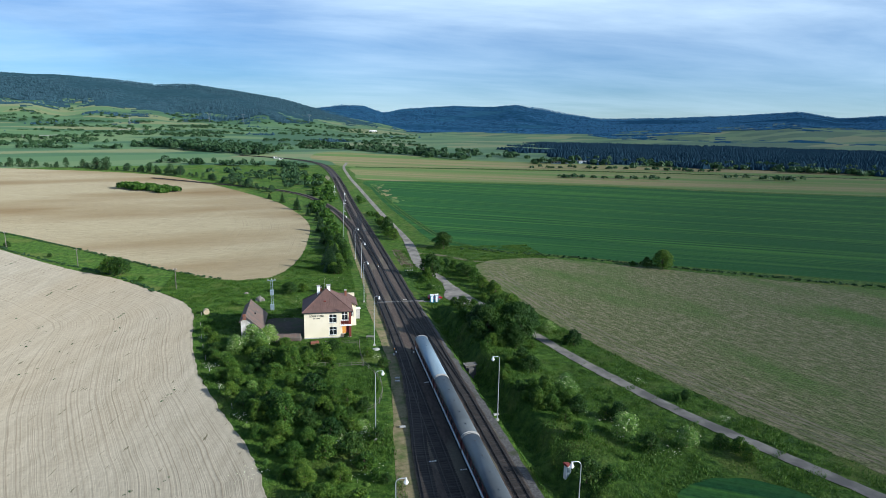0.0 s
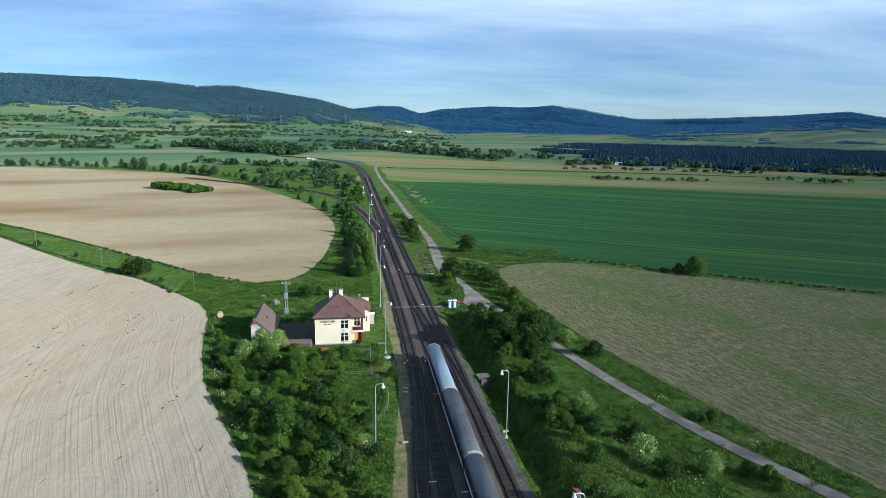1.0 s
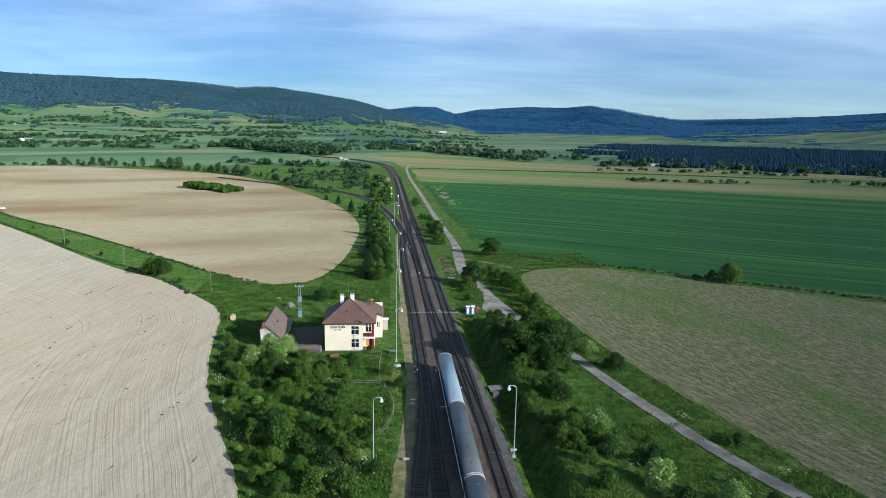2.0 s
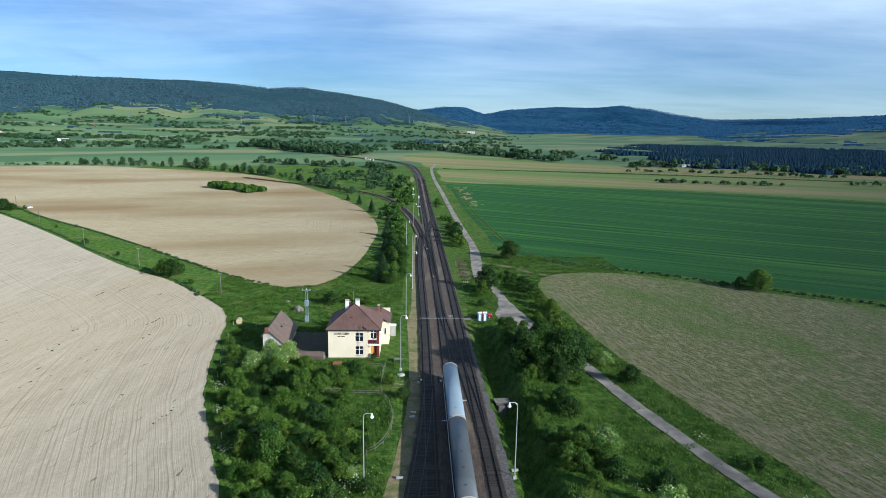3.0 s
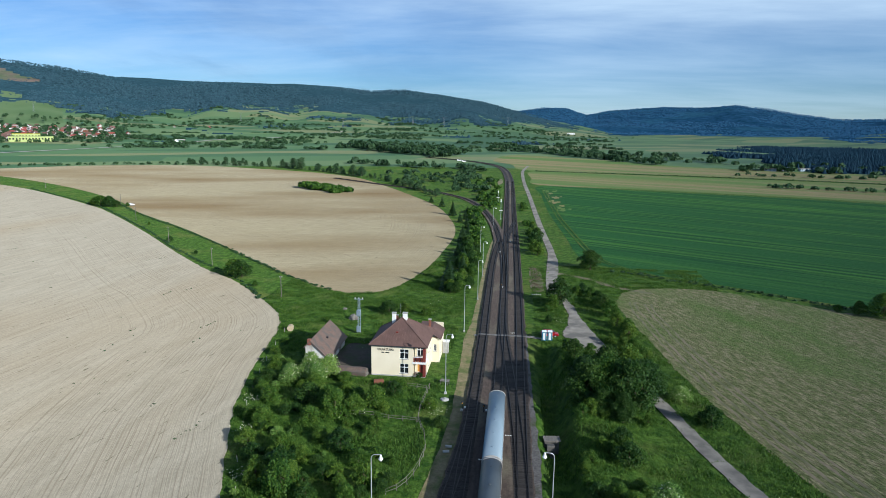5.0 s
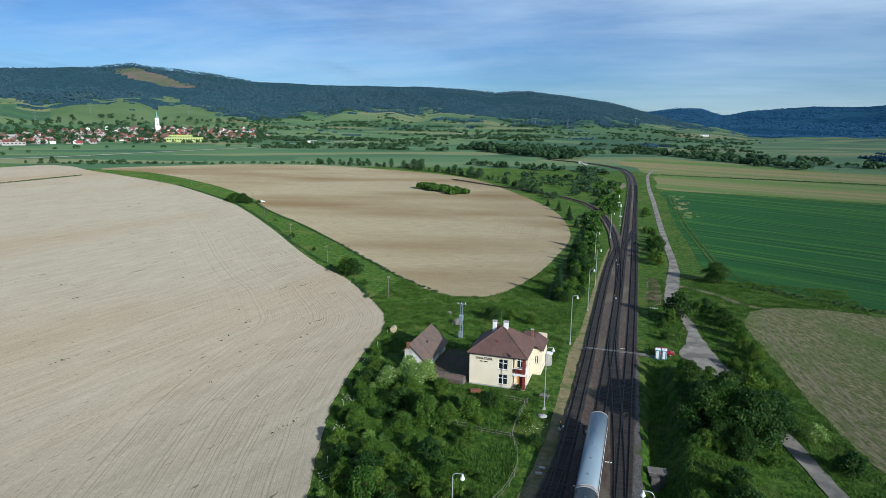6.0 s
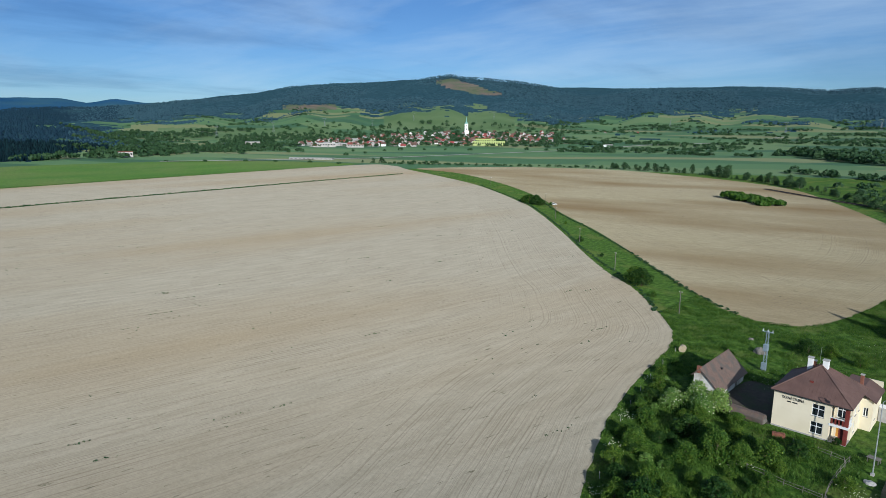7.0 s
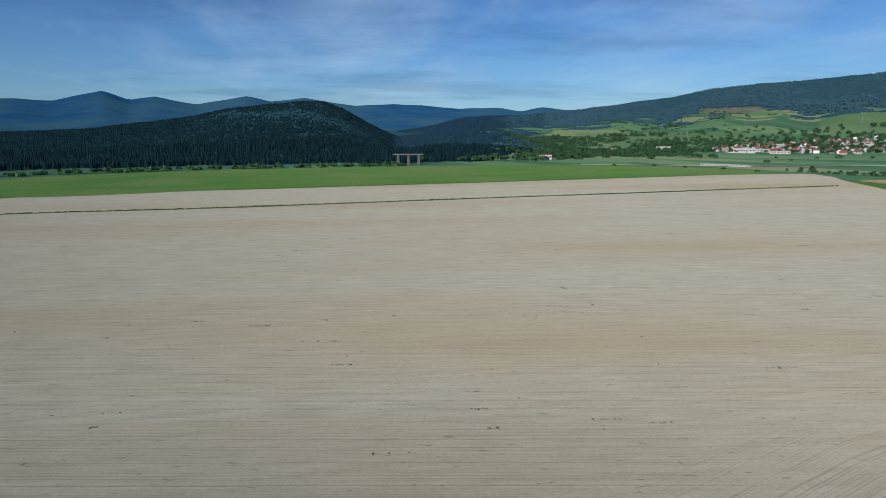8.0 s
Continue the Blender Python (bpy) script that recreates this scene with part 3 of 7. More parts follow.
def sheet(name, outline, mat, lift, cell, label, category, edge=False, wobble=0.0):
    """A field or the like: the outline cut into squares and laid on the land."""
    poly = np.array(outline, float)
    if wobble:
        poly = ragged(poly, wobble)
    lo, hi = poly.min(0), poly.max(0)
    verts, faces, index = [], [], {}

    def vert(p):
        key = (round(float(p[0]), 2), round(float(p[1]), 2))
        if key not in index:
            index[key] = len(verts)
            verts.append(key)
        return index[key]

    for i in range(int((hi[0] - lo[0]) / cell) + 1):
        x0 = lo[0] + i * cell
        col = clip(clip(list(poly), 0, x0, False), 0, x0 + cell, True)
        if len(col) < 3:
            continue
        for j in range(int((hi[1] - lo[1]) / cell) + 1):
            y0 = lo[1] + j * cell
            piece = clip(clip(col, 1, y0, False), 1, y0 + cell, True)
            ids = []
            for p in piece:
                v = vert(p)
                if v not in ids:
                    ids.append(v)
            if len(ids) >= 3:
                faces.append(ids)
    v = np.array(verts)
    z = land(v[:, 0], v[:, 1]) + lift
    me = bpy.data.meshes.new(name)
    me.from_pydata([(a, b, c) for (a, b), c in zip(verts, z)], [], faces)
    me.materials.append(mat)
    if edge:
        at = me.attributes.new("edge", "FLOAT", "POINT")
        at.data.foreach_set("value", [edge_distance(poly, a, b) for a, b in verts])
    bm = bmesh.new()
    bm.from_mesh(me)
    bmesh.ops.recalc_face_normals(bm, faces=bm.faces)
    if sum(f.normal.z for f in bm.faces) < 0:
        bmesh.ops.reverse_faces(bm, faces=bm.faces)
    bm.to_mesh(me)
    bm.free()
    return tagged(new(name, me), label, category, kind="structure")


FIELD_1 = spline([(-3, 60), (-7, 79), (-11, 93), (-18, 110), (-24.5, 128), (-29, 149), (-31.8, 166), (-36, 178), (-45, 190), (-64, 211), (-81, 225), (-105, 249), (-141, 287), (-186, 331), (-222, 361),
                  (-306, 416), (-390, 452), (-455, 476), (-500, 496), (-534, 474), (-531, 281), (-504, -6), (-461, -196), (-300, -260), (-60, -220), (8, -60), (2, 30)], 4.0, True)
FIELD_2 = spline([(-455, 490), (-390, 483), (-300, 440), (-222, 385), (-178, 341), (-130, 300), (-92, 263), (-66, 236.5), (-46, 217), (-31, 204.5), (-20, 202.5), (-12, 209.5), (-6, 235), (-3.5, 270), (-3, 310),
                  (-9, 350), (-23, 400), (-45, 446), (-75, 500), (-112, 556), (-160, 590), (-220, 611), (-300, 624), (-380, 592), (-430, 540)], 4.0, True)
ROAD = spline([(93, 22), (82, 52), (74.3, 69), (69.4, 79.8), (65.8, 87.6), (62.3, 96.7), (59.1, 107.4), (55.5, 120.2), (52.2, 135.8), (48.5, 150), (44.5, 165), (41.3, 183), (40.0, 198), (37.2, 211), (36.5, 220), (37.4, 236),
               (38.6, 254), (38.8, 279), (37.5, 315), (35.6, 379), (33.2, 470), (31, 530), (29.6, 600), (30, 660), (36, 720)], 4.0)
BROWN = spline([(54, 205), (60, 219), (75, 224), (90, 221), (111, 207.5), (142, 186), (180, 161.5), (260, 112), (420, 10), (400, -60), (140, -40), (96, 45), (82, 70), (74, 92), (66, 119), (59.5, 149), (57, 172), (54.5, 190)], 4.0, True)
CROP = spline([(44, 528), (113, 512), (225, 477), (319, 428), (412, 384), (600, 300), (760, 200), (560, -20), (420, 25), (260, 127), (184, 173), (137, 200), (94, 228), (62, 249), (50, 262), (47, 314), (43, 393), (42, 470)], 5.0, True)
STRIP_A = spline([(42, 538), (113, 521), (225, 487), (319, 438), (412, 394), (600, 312), (690, 380), (560, 480), (420, 545), (300, 595), (180, 630), (60, 655), (36, 650), (37, 590)], 6.0, True)
STRIP_B = spline([(40, 664), (180, 642), (300, 607), (420, 556), (560, 492), (640, 470), (560, 560), (430, 640), (330, 700), (200, 760), (110, 860), (20, 920), (-5, 800), (18, 735)], 6.0, True)
GREEN_FAR = spline([(-470, -200), (-512, -6), (-538, 281), (-541, 470), (-560, 480), (-640, 440), (-720, 330), (-738, 42), (-700, -137), (-610, -270)], 8.0, True)
sheet("field_1", FIELD_1, M["plough"], 0.05, 5.0, "pale dry harrowed field with curved tillage lines", "ploughed field", True, wobble=0.5)

sheet("field_2", FIELD_2, M["brown_plough"], 0.05, 6.0, "pale rounded harrowed field with brown streaks", "ploughed field", True, wobble=0.5)
sheet("field_3", BROWN, M["stubble"], 0.05, 8.0, "mown field of stubble and thin grass", "stubble field", wobble=0.9)
sheet("field_4", CROP, M["crop"], 0.06, 12.0, "deep green field of young cereal", "crop field", wobble=0.9)
sheet("field_5", STRIP_A, M["strip"], 0.05, 14.0, "pale mown strip field", "strip field")
sheet("field_6", STRIP_B, M["strip"], 0.05, 16.0, "pale green and straw strip field", "strip field")
sheet("field_7", GREEN_FAR, M["lightgreen"], 0.06, 16.0, "light green meadow beyond the ploughed land", "meadow")
NEAR_CROP = spline([(40, 40), (46.5, 66.5), (51.8, 72.1), (56.2, 73.1), (60.8, 72.1), (66, 68), (71, 58), (76, 30), (60, 20)], 2.0, True)
sheet("field_8", NEAR_CROP, M["crop"], 0.05, 6.0, "small green plot of young cereal beside the road", "crop field", wobble=0.5)


def ribbon(line, left, right):
    d = np.gradient(line, axis=0)
    d /= np.linalg.norm(d, axis=1)[:, None]
    nrm = np.stack([-d[:, 1], d[:, 0]], 1)
    return np.concatenate([line + nrm * left, (line + nrm * right)[::-1]])


sheet("road", ribbon(ROAD, 1.38, -1.38), M["asphalt"], 0.11, 2.5, "narrow grey worn asphalt lane", "road", wobble=0.25)
PARK = spline([(39.4, 196), (38.8, 183), (36.9, 175), (38.1, 169), (43.3, 160.6), (47.2, 155), (47.8, 161), (45.2, 172), (42.2, 188), (41.0, 197)], 1.5, True)
sheet("pavement", PARK, M["asphalt"], 0.115, 2.5, "widened grey asphalt yard beside the lane", "yard", wobble=0.5)

LANE_WIDE = spline([(36.7, 258), (36.2, 250), (35.3, 235), (34.7, 217), (35.8, 211), (38, 211), (38.0, 218), (39.4, 236), (40.4, 254), (40.2, 272), (38.0, 272)], 2.0, True)
sheet("pavement_2", LANE_WIDE, M["asphalt"], 0.118, 4.0, "widened stretch of the worn grey lane", "road", wobble=0.3)
for k_, off in enumerate((0.2, 1.8, 4.4, 6.0)):
    RUT = spline([(57.6 + off, 206 - off * .3), (57 + off, 198), (57.8 + off, 186), (59.6 + off, 165), (63 + off, 140), (69.5 + off, 112), (78 + off, 86), (90 + off, 58)], 3.0)
    sheet("wheel_rut", ribbon(RUT, .28, -.28), M["dry_rut"], 0.07 + .004 * k_, 12.0, "pale wheel rut along the edge of the mown field", "wheel track", wobble=.3)
DITCH = spline([(-352, -240), (-379, -158), (-391, -33), (-409, 118), (-417, 250), (-421, 345), (-421, 437)], 8.0)
sheet("ditch", ribbon(DITCH, .9, -.9), M["grass"], 0.16, 20.0, "narrow grassy ditch across the ploughed field", "ditch")
FAR_ROAD = spline([(-720, 330), (-640, 500), (-607, 604), (-592, 764), (-578, 911), (-572, 1050), (-548, 1210), (-470, 1330), (-400, 1560)], 12.0)
sheet("road_2", ribbon(FAR_ROAD, 4.0, -4.0), M["pale_road"], 0.5, 25.0, "pale main road along the valley", "road")
DIRT = spline([(38.5, 238), (45, 234.5), (51, 229), (56, 222), (66, 216)], 2.0)
sheet("dirt_track", ribbon(DIRT, 1.1, -1.1), M["dry_rut"], 0.10, 6.0, "bare dirt track onto the field", "track", wobble=0.4)

# ---- railway ----
T_RIGHT = spline([(27.0, -90), (27.0, 20), (27.0, 60), (26.85, 98), (26.7, 125), (26.5, 146), (26.4, 170), (26.15, 197), (25.8, 228), (25.2, 270), (24.2, 330), (22.9, 409), (21.8, 490), (19.5, 580), (13.5, 665), (1, 722), (-30, 775), (-90, 830)], 3.0)
T_MID = spline([(22.35, -90), (22.35, 20), (22.35, 60), (22.35, 120), (22.2, 145), (22.1, 170), (21.85, 197), (21.6, 228), (21.1, 262), (20.2, 330), (19, 409), (17.8, 490), (15.5, 580), (9.6, 662), (-2.6, 719), (-33, 771), (-92, 826)], 3.0)
T_SIDE = spline([(18, -90), (18, 20), (18, 60), (18, 98), (18.05, 120), (18.03, 143), (17.85, 168), (17.4, 195), (16.9, 235), (16.9, 262), (17.6, 286), (18.0, 298)], 3.0)
T_SIDE2 = spline([(13.4, -90), (13.6, 20), (13.8, 60), (14.8, 84), (16.2, 98), (17.4, 112), (18.0, 124)], 3.0)
T_BRANCH = spline([(21.75, 212), (20.8, 246), (19.0, 282), (17.0, 307), (14.5, 334), (9.9, 367), (2.9, 402), (-6, 431), (-17, 452), (-42, 482), (-80, 510), (-130, 548)], 3.0)
T_CROSS = spline([(21.95, 193), (22.6, 171), (24.5, 146), (25.45, 132.5), (26.2, 120), (26.75, 107)], 3.0)
T_CROSS2 = spline([(24.0, 348), (23, 332), (21.4, 312), (20.8, 298)], 3.0)

BED = np.concatenate([np.array([(12.0, -90), (12.2, 20), (12.6, 70), (14.4, 92), (15.6, 108), (16.5, 121), (16.7, 150), (16.2, 195), (15.6, 240), (15.7, 285), (16.8, 318)]), T_MID[T_MID[:, 1] > 325] + np.array([-2.0, -0.5]), (T_RIGHT + np.array([1.5, 0.4]))[::-1]])
sheet("branch_bed", ribbon(T_BRANCH, 2.5, -2.5), M["ballast"], 0.335, 6.0, "dark ballast of the curving branch line", "ballast", wobble=0.35)
sheet("ballast_bed", BED, M["ballast"], 0.35, 6.0, "dark rusty brown railway ballast", "ballast", wobble=0.35)
VERGE = np.array([(9.0, -90), (8.5, 20), (9.5, 70), (11.5, 92), (13.2, 108), (14.1, 118), (14.5, 130), (13.9, 152), (13.3, 168), (14.2, 178), (14.2, 206), (13.8, 245), (14.1, 284), (16, 318),
                  (17.0, 318), (16.0, 284), (15.9, 240), (16.5, 195), (17.0, 150), (16.8, 122), (16.0, 108), (14.6, 92), (14, 20), (14, -90)])
sheet("verge", VERGE, M["sidegravel"], 0.03, 6.0, "dry grassy gravel strip beside the rails", "verge", wobble=0.2)
SHOULDER = np.array([(28.4, -90), (28.4, 60), (28.3, 98), (28.1, 131), (27.8, 165), (27.95, 175), (28.3, 160), (28.8, 134), (29.3, 121), (29.6, 98), (29.8, 60), (29.8, -90)])
sheet("gravel_shoulder", SHOULDER, M["greygravel"], 0.33, 6.0, "grey crushed stone along the edge of the ballast", "gravel", wobble=0.3)



for i_, (t_, w_) in enumerate(((T_RIGHT, 1.3), (T_MID, 1.3), (T_SIDE, 1.2), (T_SIDE2, 1.2), (T_BRANCH, 1.3), (T_CROSS, 1.25), (T_CROSS2, 1.25))):
    sheet("track_bed", ribbon(t_, w_, -w_), M["track_bed"], 0.362 + 0.003 * i_, 6.0, "dark oil-stained ballast under the rails", "ballast", wobble=0.2)
BANK = spline([(4, 520), (10, 530), (13, 550), (11, 575), (6, 560), (3, 540)], 2.0, True)
sheet("bare_bank", BANK, M["dry_rut"], 0.08, 6.0, "bare reddish earth bank beside the line", "bank")
SCRUB = spline([(30.4, 214), (33.5, 214), (34, 228), (33, 243), (30.5, 246), (29.8, 230)], 1.5, True)
sheet("bare_ground", SCRUB, M["dry_rut"], 0.04, 6.0, "bare brown ground with cut branches beside the line", "bare ground", wobble=0.8)
YARD = spline([(-12.4, 143.2), (-3.2, 142.8), (-3.1, 153), (-4, 159), (-9, 160.5), (-12.6, 159)], 1.0, True)
sheet("yard", YARD, M["yard"], 0.035, 6.0, "bare trodden earth yard between house and shed", "yard", wobble=0.5)
for off in (-1.0, 1.0):
    TYRE = spline([(44.6 + off, 505), (45.6 + off, 454), (47 + off, 400), (48.3 + off, 363), (51.6 + off, 311), (54.4 + off, 277), (58.5 + off, 258), (68 + off, 243)], 3.0)
    sheet("tyre_track", ribbon(TYRE, .35, -.35), M["grass"], 0.20, 10.0, "tractor wheel line pressed through the cereal", "wheel track")
patch = random.Random(31)
for px, py_, pr in [(50 + patch.gauss(0, 3.0), patch.uniform(395, 500), patch.uniform(.8, 2.6)) for i in range(26)]:
    BARE = np.array([(px + pr * math.cos(a) * (.7 + .5 * noise.noise((math.cos(a) * 1.5, math.sin(a) * 1.5, px))), py_ + 2.6 * pr * math.sin(a) * (.7 + .5 * noise.noise((math.cos(a) * 1.5 + 5, math.sin(a) * 1.5, px)))) for a in np.linspace(0, 6.2, 40)])
    sheet("bare_patch", BARE, M["strip"], 0.16, 6.0, "thin bare patch in the young cereal", "bare patch")


def rails(track, name, y_top=900):
    """Two rails with head, web and foot, and their sleepers' places."""
    z = land(track[:, 0], track[:, 1])
    d = np.gradient(track, axis=0)
    d /= np.linalg.norm(d, axis=1)[:, None]
    nrm = np.stack([d[:, 1], -d[:, 0]], 1)
    shape = [(-0.07, 0.40), (0.07, 0.40), (0.07, 0.42), (0.015, 0.44), (0.015, 0.51), (0.037, 0.52), (0.037, 0.555), (-0.037, 0.555), (-0.037, 0.52), (-0.015, 0.51), (-0.015, 0.44), (-0.07, 0.42)]
    thing = tagged(new(name), "pair of dark steel rails on sleepers", "railway track", "railway tracks")
    for side in (-0.75, 0.75):
        verts, faces, k = [], [], len(shape)
        for p, n_, zz in zip(track, nrm, z):
            for sx, sz in shape:
                verts.append((p[0] + n_[0] * (side + sx), p[1] + n_[1] * (side + sx), zz + sz))
        for i in range(len(track) - 1):
            for j in range(k):
                faces.append((i * k + j, i * k + (j + 1) % k, (i + 1) * k + (j + 1) % k, (i + 1) * k + j))
        rl = new("rail", pydata("rail", verts, faces, M["rail"]))
        rl.parent = thing
    return thing


tracks = [(rails(t_, "railway_track"), t_) for t_ in (T_RIGHT, T_MID, T_SIDE, T_SIDE2, T_BRANCH, T_CROSS, T_CROSS2)]

# ---- plants: prototypes ----


def leaf_mesh(name, centres, mats, size, seed, count, spread, flat=0.6, alt=None):
    """Many small four-cornered leaf sprays round the clump centres (x, y, z, r)."""
    rng = np.random.default_rng(seed)
    c = np.array(centres)
    w = c[:, 3] ** 2
    pick = rng.choice(len(c), count, p=w / w.sum())
    d = rng.normal(size=(count, 3))
    d /= np.linalg.norm(d, axis=1)[:, None]
    d[:, 2] = np.where(d[:, 2] < -0.4, -d[:, 2], d[:, 2])
    pos = c[pick, :3] + d * c[pick, 3:4] * (0.62 + spread * rng.random((count, 1))) * np.array([1, 1, 0.85])
    nrm = d + rng.normal(scale=flat, size=(count, 3)) + np.array([0, 0, 0.35])
    nrm /= np.linalg.norm(nrm, axis=1)[:, None]
    t = np.cross(nrm, rng.normal(size=(count, 3)))
    t /= np.linalg.norm(t, axis=1)[:, None]
    b = np.cross(nrm, t)
    s = size * (0.55 + 0.9 * rng.random((count, 1)))
    lf = s * (0.55 + 0.3 * rng.random((count, 1)))
    droop = -0.25 * s * np.array([0, 0, 1.0])
    quad = np.stack([pos - t * s, pos + b * lf, pos + t * s + droop, pos - b * lf], 1).reshape(-1, 3)
    me = bpy.data.meshes.new(name)
    me.from_pydata(quad.tolist(), [], np.arange(4 * count).reshape(-1, 4).tolist())
    for m_ in mats:
        me.materials.append(m_)
    if alt:
        top = (d[:, 2] > 0.1) & (rng.random(count) < alt)
        me.polygons.foreach_set("material_index", top.astype(int).tolist())
    return me


def limbs(name, height, radius, tips, seed, parent):
    rng = random.Random(seed)
    bm = bmesh.new()
    bend = Vector((rng.uniform(-0.1, 0.1), rng.uniform(-0.1, 0.1), 0)) * height
    mid, top = Vector((0, 0, height * 0.45)) + bend * 0.5, Vector((0, 0, height * 0.85)) + bend
    tube(bm, (0, 0, -0.3), mid, radius, radius * 0.7, 7)
    tube(bm, mid, top, radius * 0.7, radius * 0.2, 6)
    for tip in tips:
        a = Vector((0, 0, 0)).lerp(top, rng.uniform(0.3, 0.8))
        tube(bm, a, tip, radius * 0.35, radius * 0.08, 5)
    return part(name, bm, M["bark"], parent)


def broad_tree(seed, height, width, leaf, count, size, label, kind="tree", low=0.25, alt=None, lobes=11, lump=(.17, .29)):
    """A broadleaf tree or bush, unit = metres, foot at the origin."""
    rng = random.Random(seed)
    thing = tagged(new(kind), label, kind, "broadleaf trees and bushes")
    cl = []
    for i in range(lobes):
        a, u = 2.4 * i + rng.uniform(-0.5, 0.5), (i + 0.5) / lobes
        zz = height * (low + (0.88 - low) * u)
        rr = width * 0.5 * math.sin(math.pi * min(0.93, 0.28 + 0.66 * u)) * rng.uniform(0.35, 0.8)
        cl.append((rr * math.cos(a), rr * math.sin(a), zz, width * rng.uniform(*lump)))
    cl.append((0, 0, height * 0.82, width * 0.2))
    limbs("trunk", height, 0.02 * height + 0.03, [Vector(c[:3]) for c in cl[:7]], seed, thing)
    cr = new("crown", leaf_mesh("crown", cl, [M[leaf]] + ([M["blossom"]] if alt else []), size, seed, count, 0.6, flat=1.0, alt=alt))
    cr.parent = thing
    return thing


def conifer(seed, height, width, count, label):
    rng = np.random.default_rng(seed)
    thing = tagged(new("spruce"), label, "conifer", "spruces")
    bm = bmesh.new()
    tube(bm, (0, 0, -0.3), (0, 0, height * 0.97), 0.018 * height, 0.03, 7)
    part("trunk", bm, M["bark"], thing)
    u = rng.random(count) ** 0.75
    lay = np.round(u * 14 + rng.normal(scale=0.12, size=count)) / 14
    u = np.clip(0.35 * u + 0.65 * lay, 0, 1)
    a = rng.random(count) * 2 * np.pi
    lob = 1 + 0.16 * np.sin(3 * a + seed) + 0.12 * np.sin(7 * a + 5 * u)
    q = np.sqrt(rng.random(count))
    r = width * 0.5 * (1 - u) * lob * (0.35 + 0.65 * q) + 0.08
    z = height * (0.06 + 0.94 * u) - 0.35 * r
    pos = np.stack([r * np.cos(a), r * np.sin(a), z], 1)
    out = np.stack([np.cos(a), np.sin(a), -0.45 + rng.normal(scale=0.15, size=count)], 1)
    side = np.stack([-np.sin(a), np.cos(a), rng.normal(scale=0.3, size=count)], 1)
    s = (0.35 + 0.5 * rng.random((count, 1))) * (0.5 + 0.5 * (1 - u[:, None])) * height / 13
    quad = np.stack([pos - out * s, pos + side * s * 0.5, pos + out * s, pos - side * s * 0.5], 1).reshape(-1, 3)
    me = bpy.data.meshes.new("crown")
    me.from_pydata(quad.tolist(), [], np.arange(4 * count).reshape(-1, 4).tolist())
    me.materials.append(M["needle"])
    cr = new("crown", me)
    cr.parent = thing
    return thing


def place(thing, x, y, scale=1.0, turn=0.0, sink=0.0, tall=1.0):
    return Matrix.Translation((x, y, float(land(x, y)) - sink)) @ Matrix.Rotation(turn, 4, "Z") @ Matrix.Diagonal((scale, scale, scale * tall, 1))


class Kind:
    """A few prototypes of one plant; the first uses are the prototypes themselves."""

    def __init__(self, makers):
        self.protos = [mk() for mk in makers]
        self.used = [False] * len(self.protos)
        self.i = 0

    def put(self, x, y, scale=1.0, tall=1.0, turn=None):
        k = self.i % len(self.protos)
        self.i += 1
        m = place(None, x, y, scale, rnd.uniform(0, 6.28) if turn is None else turn, 0.0, tall)
        if not self.used[k]:
            self.used[k] = True
            self.protos[k].matrix_basis = m
            return self.protos[k]
        return copy_thing(self.protos[k], m)


rnd = random.Random(7)
TREES = Kind([lambda s=s: broad_tree(s, 9, 8, "leaf_dark" if s != 2 else "leaf", 9000, 0.165, "large dense dark green broadleaf tree", lobes=30, low=0.12, lump=(.11, .22)) for s in (1, 2, 3, 5)])
BUSHES = Kind([lambda s=s: broad_tree(s, 3.2, 3.8, ("leaf", "leaf_dark", "leaf")[s % 3], 2300, 0.118, "dense green shrub in tall grass", "bush", low=0.12, lobes=22, lump=(.10, .20)) for s in (11, 12, 13, 14, 16)])
DARKS = Kind([lambda s=s: broad_tree(s, 3.4, 4.2, "leaf_dark", 2600, 0.14, "dark green shrub in the rough grass", "bush", low=0.1, lobes=22, lump=(.10, .20)) for s in (61, 62, 63)])
SHRUBS = Kind([lambda s=s: broad_tree(s, 4.6, 6.2, "leaf", 6000, 0.125, "broad bright green shrub in the overgrown grass", "bush", low=0.08, lobes=36, lump=(.08, .15)) for s in (71, 72, 73)])
LIGHTS = Kind([lambda s=s: broad_tree(s, 3.4, 3.2, "leaf_light", 2000, 0.12, "light green young shrub", "bush", low=0.1, lobes=18, lump=(.10, .20)) for s in (21, 22)])
ELDERS = Kind([lambda s=s: broad_tree(s, 4.2, 5.2, "leaf_light", 3800, 0.13, "green elder bush with creamy white blossom", "elder bush", low=0.15, alt=0.06) for s in (31, 32)])
SPRUCES = Kind([lambda s=s: conifer(s, 12.5, 7.6, 2600, "dark green spruce with drooping boughs") for s in (41, 42, 43)])
MIDS = Kind([lambda s=s: broad_tree(s, 7, 6.5, "leaf_far", 1000, 0.30, "dark green hedgerow tree among the fields", "tree", low=0.1) for s in (51, 52, 53, 54)])

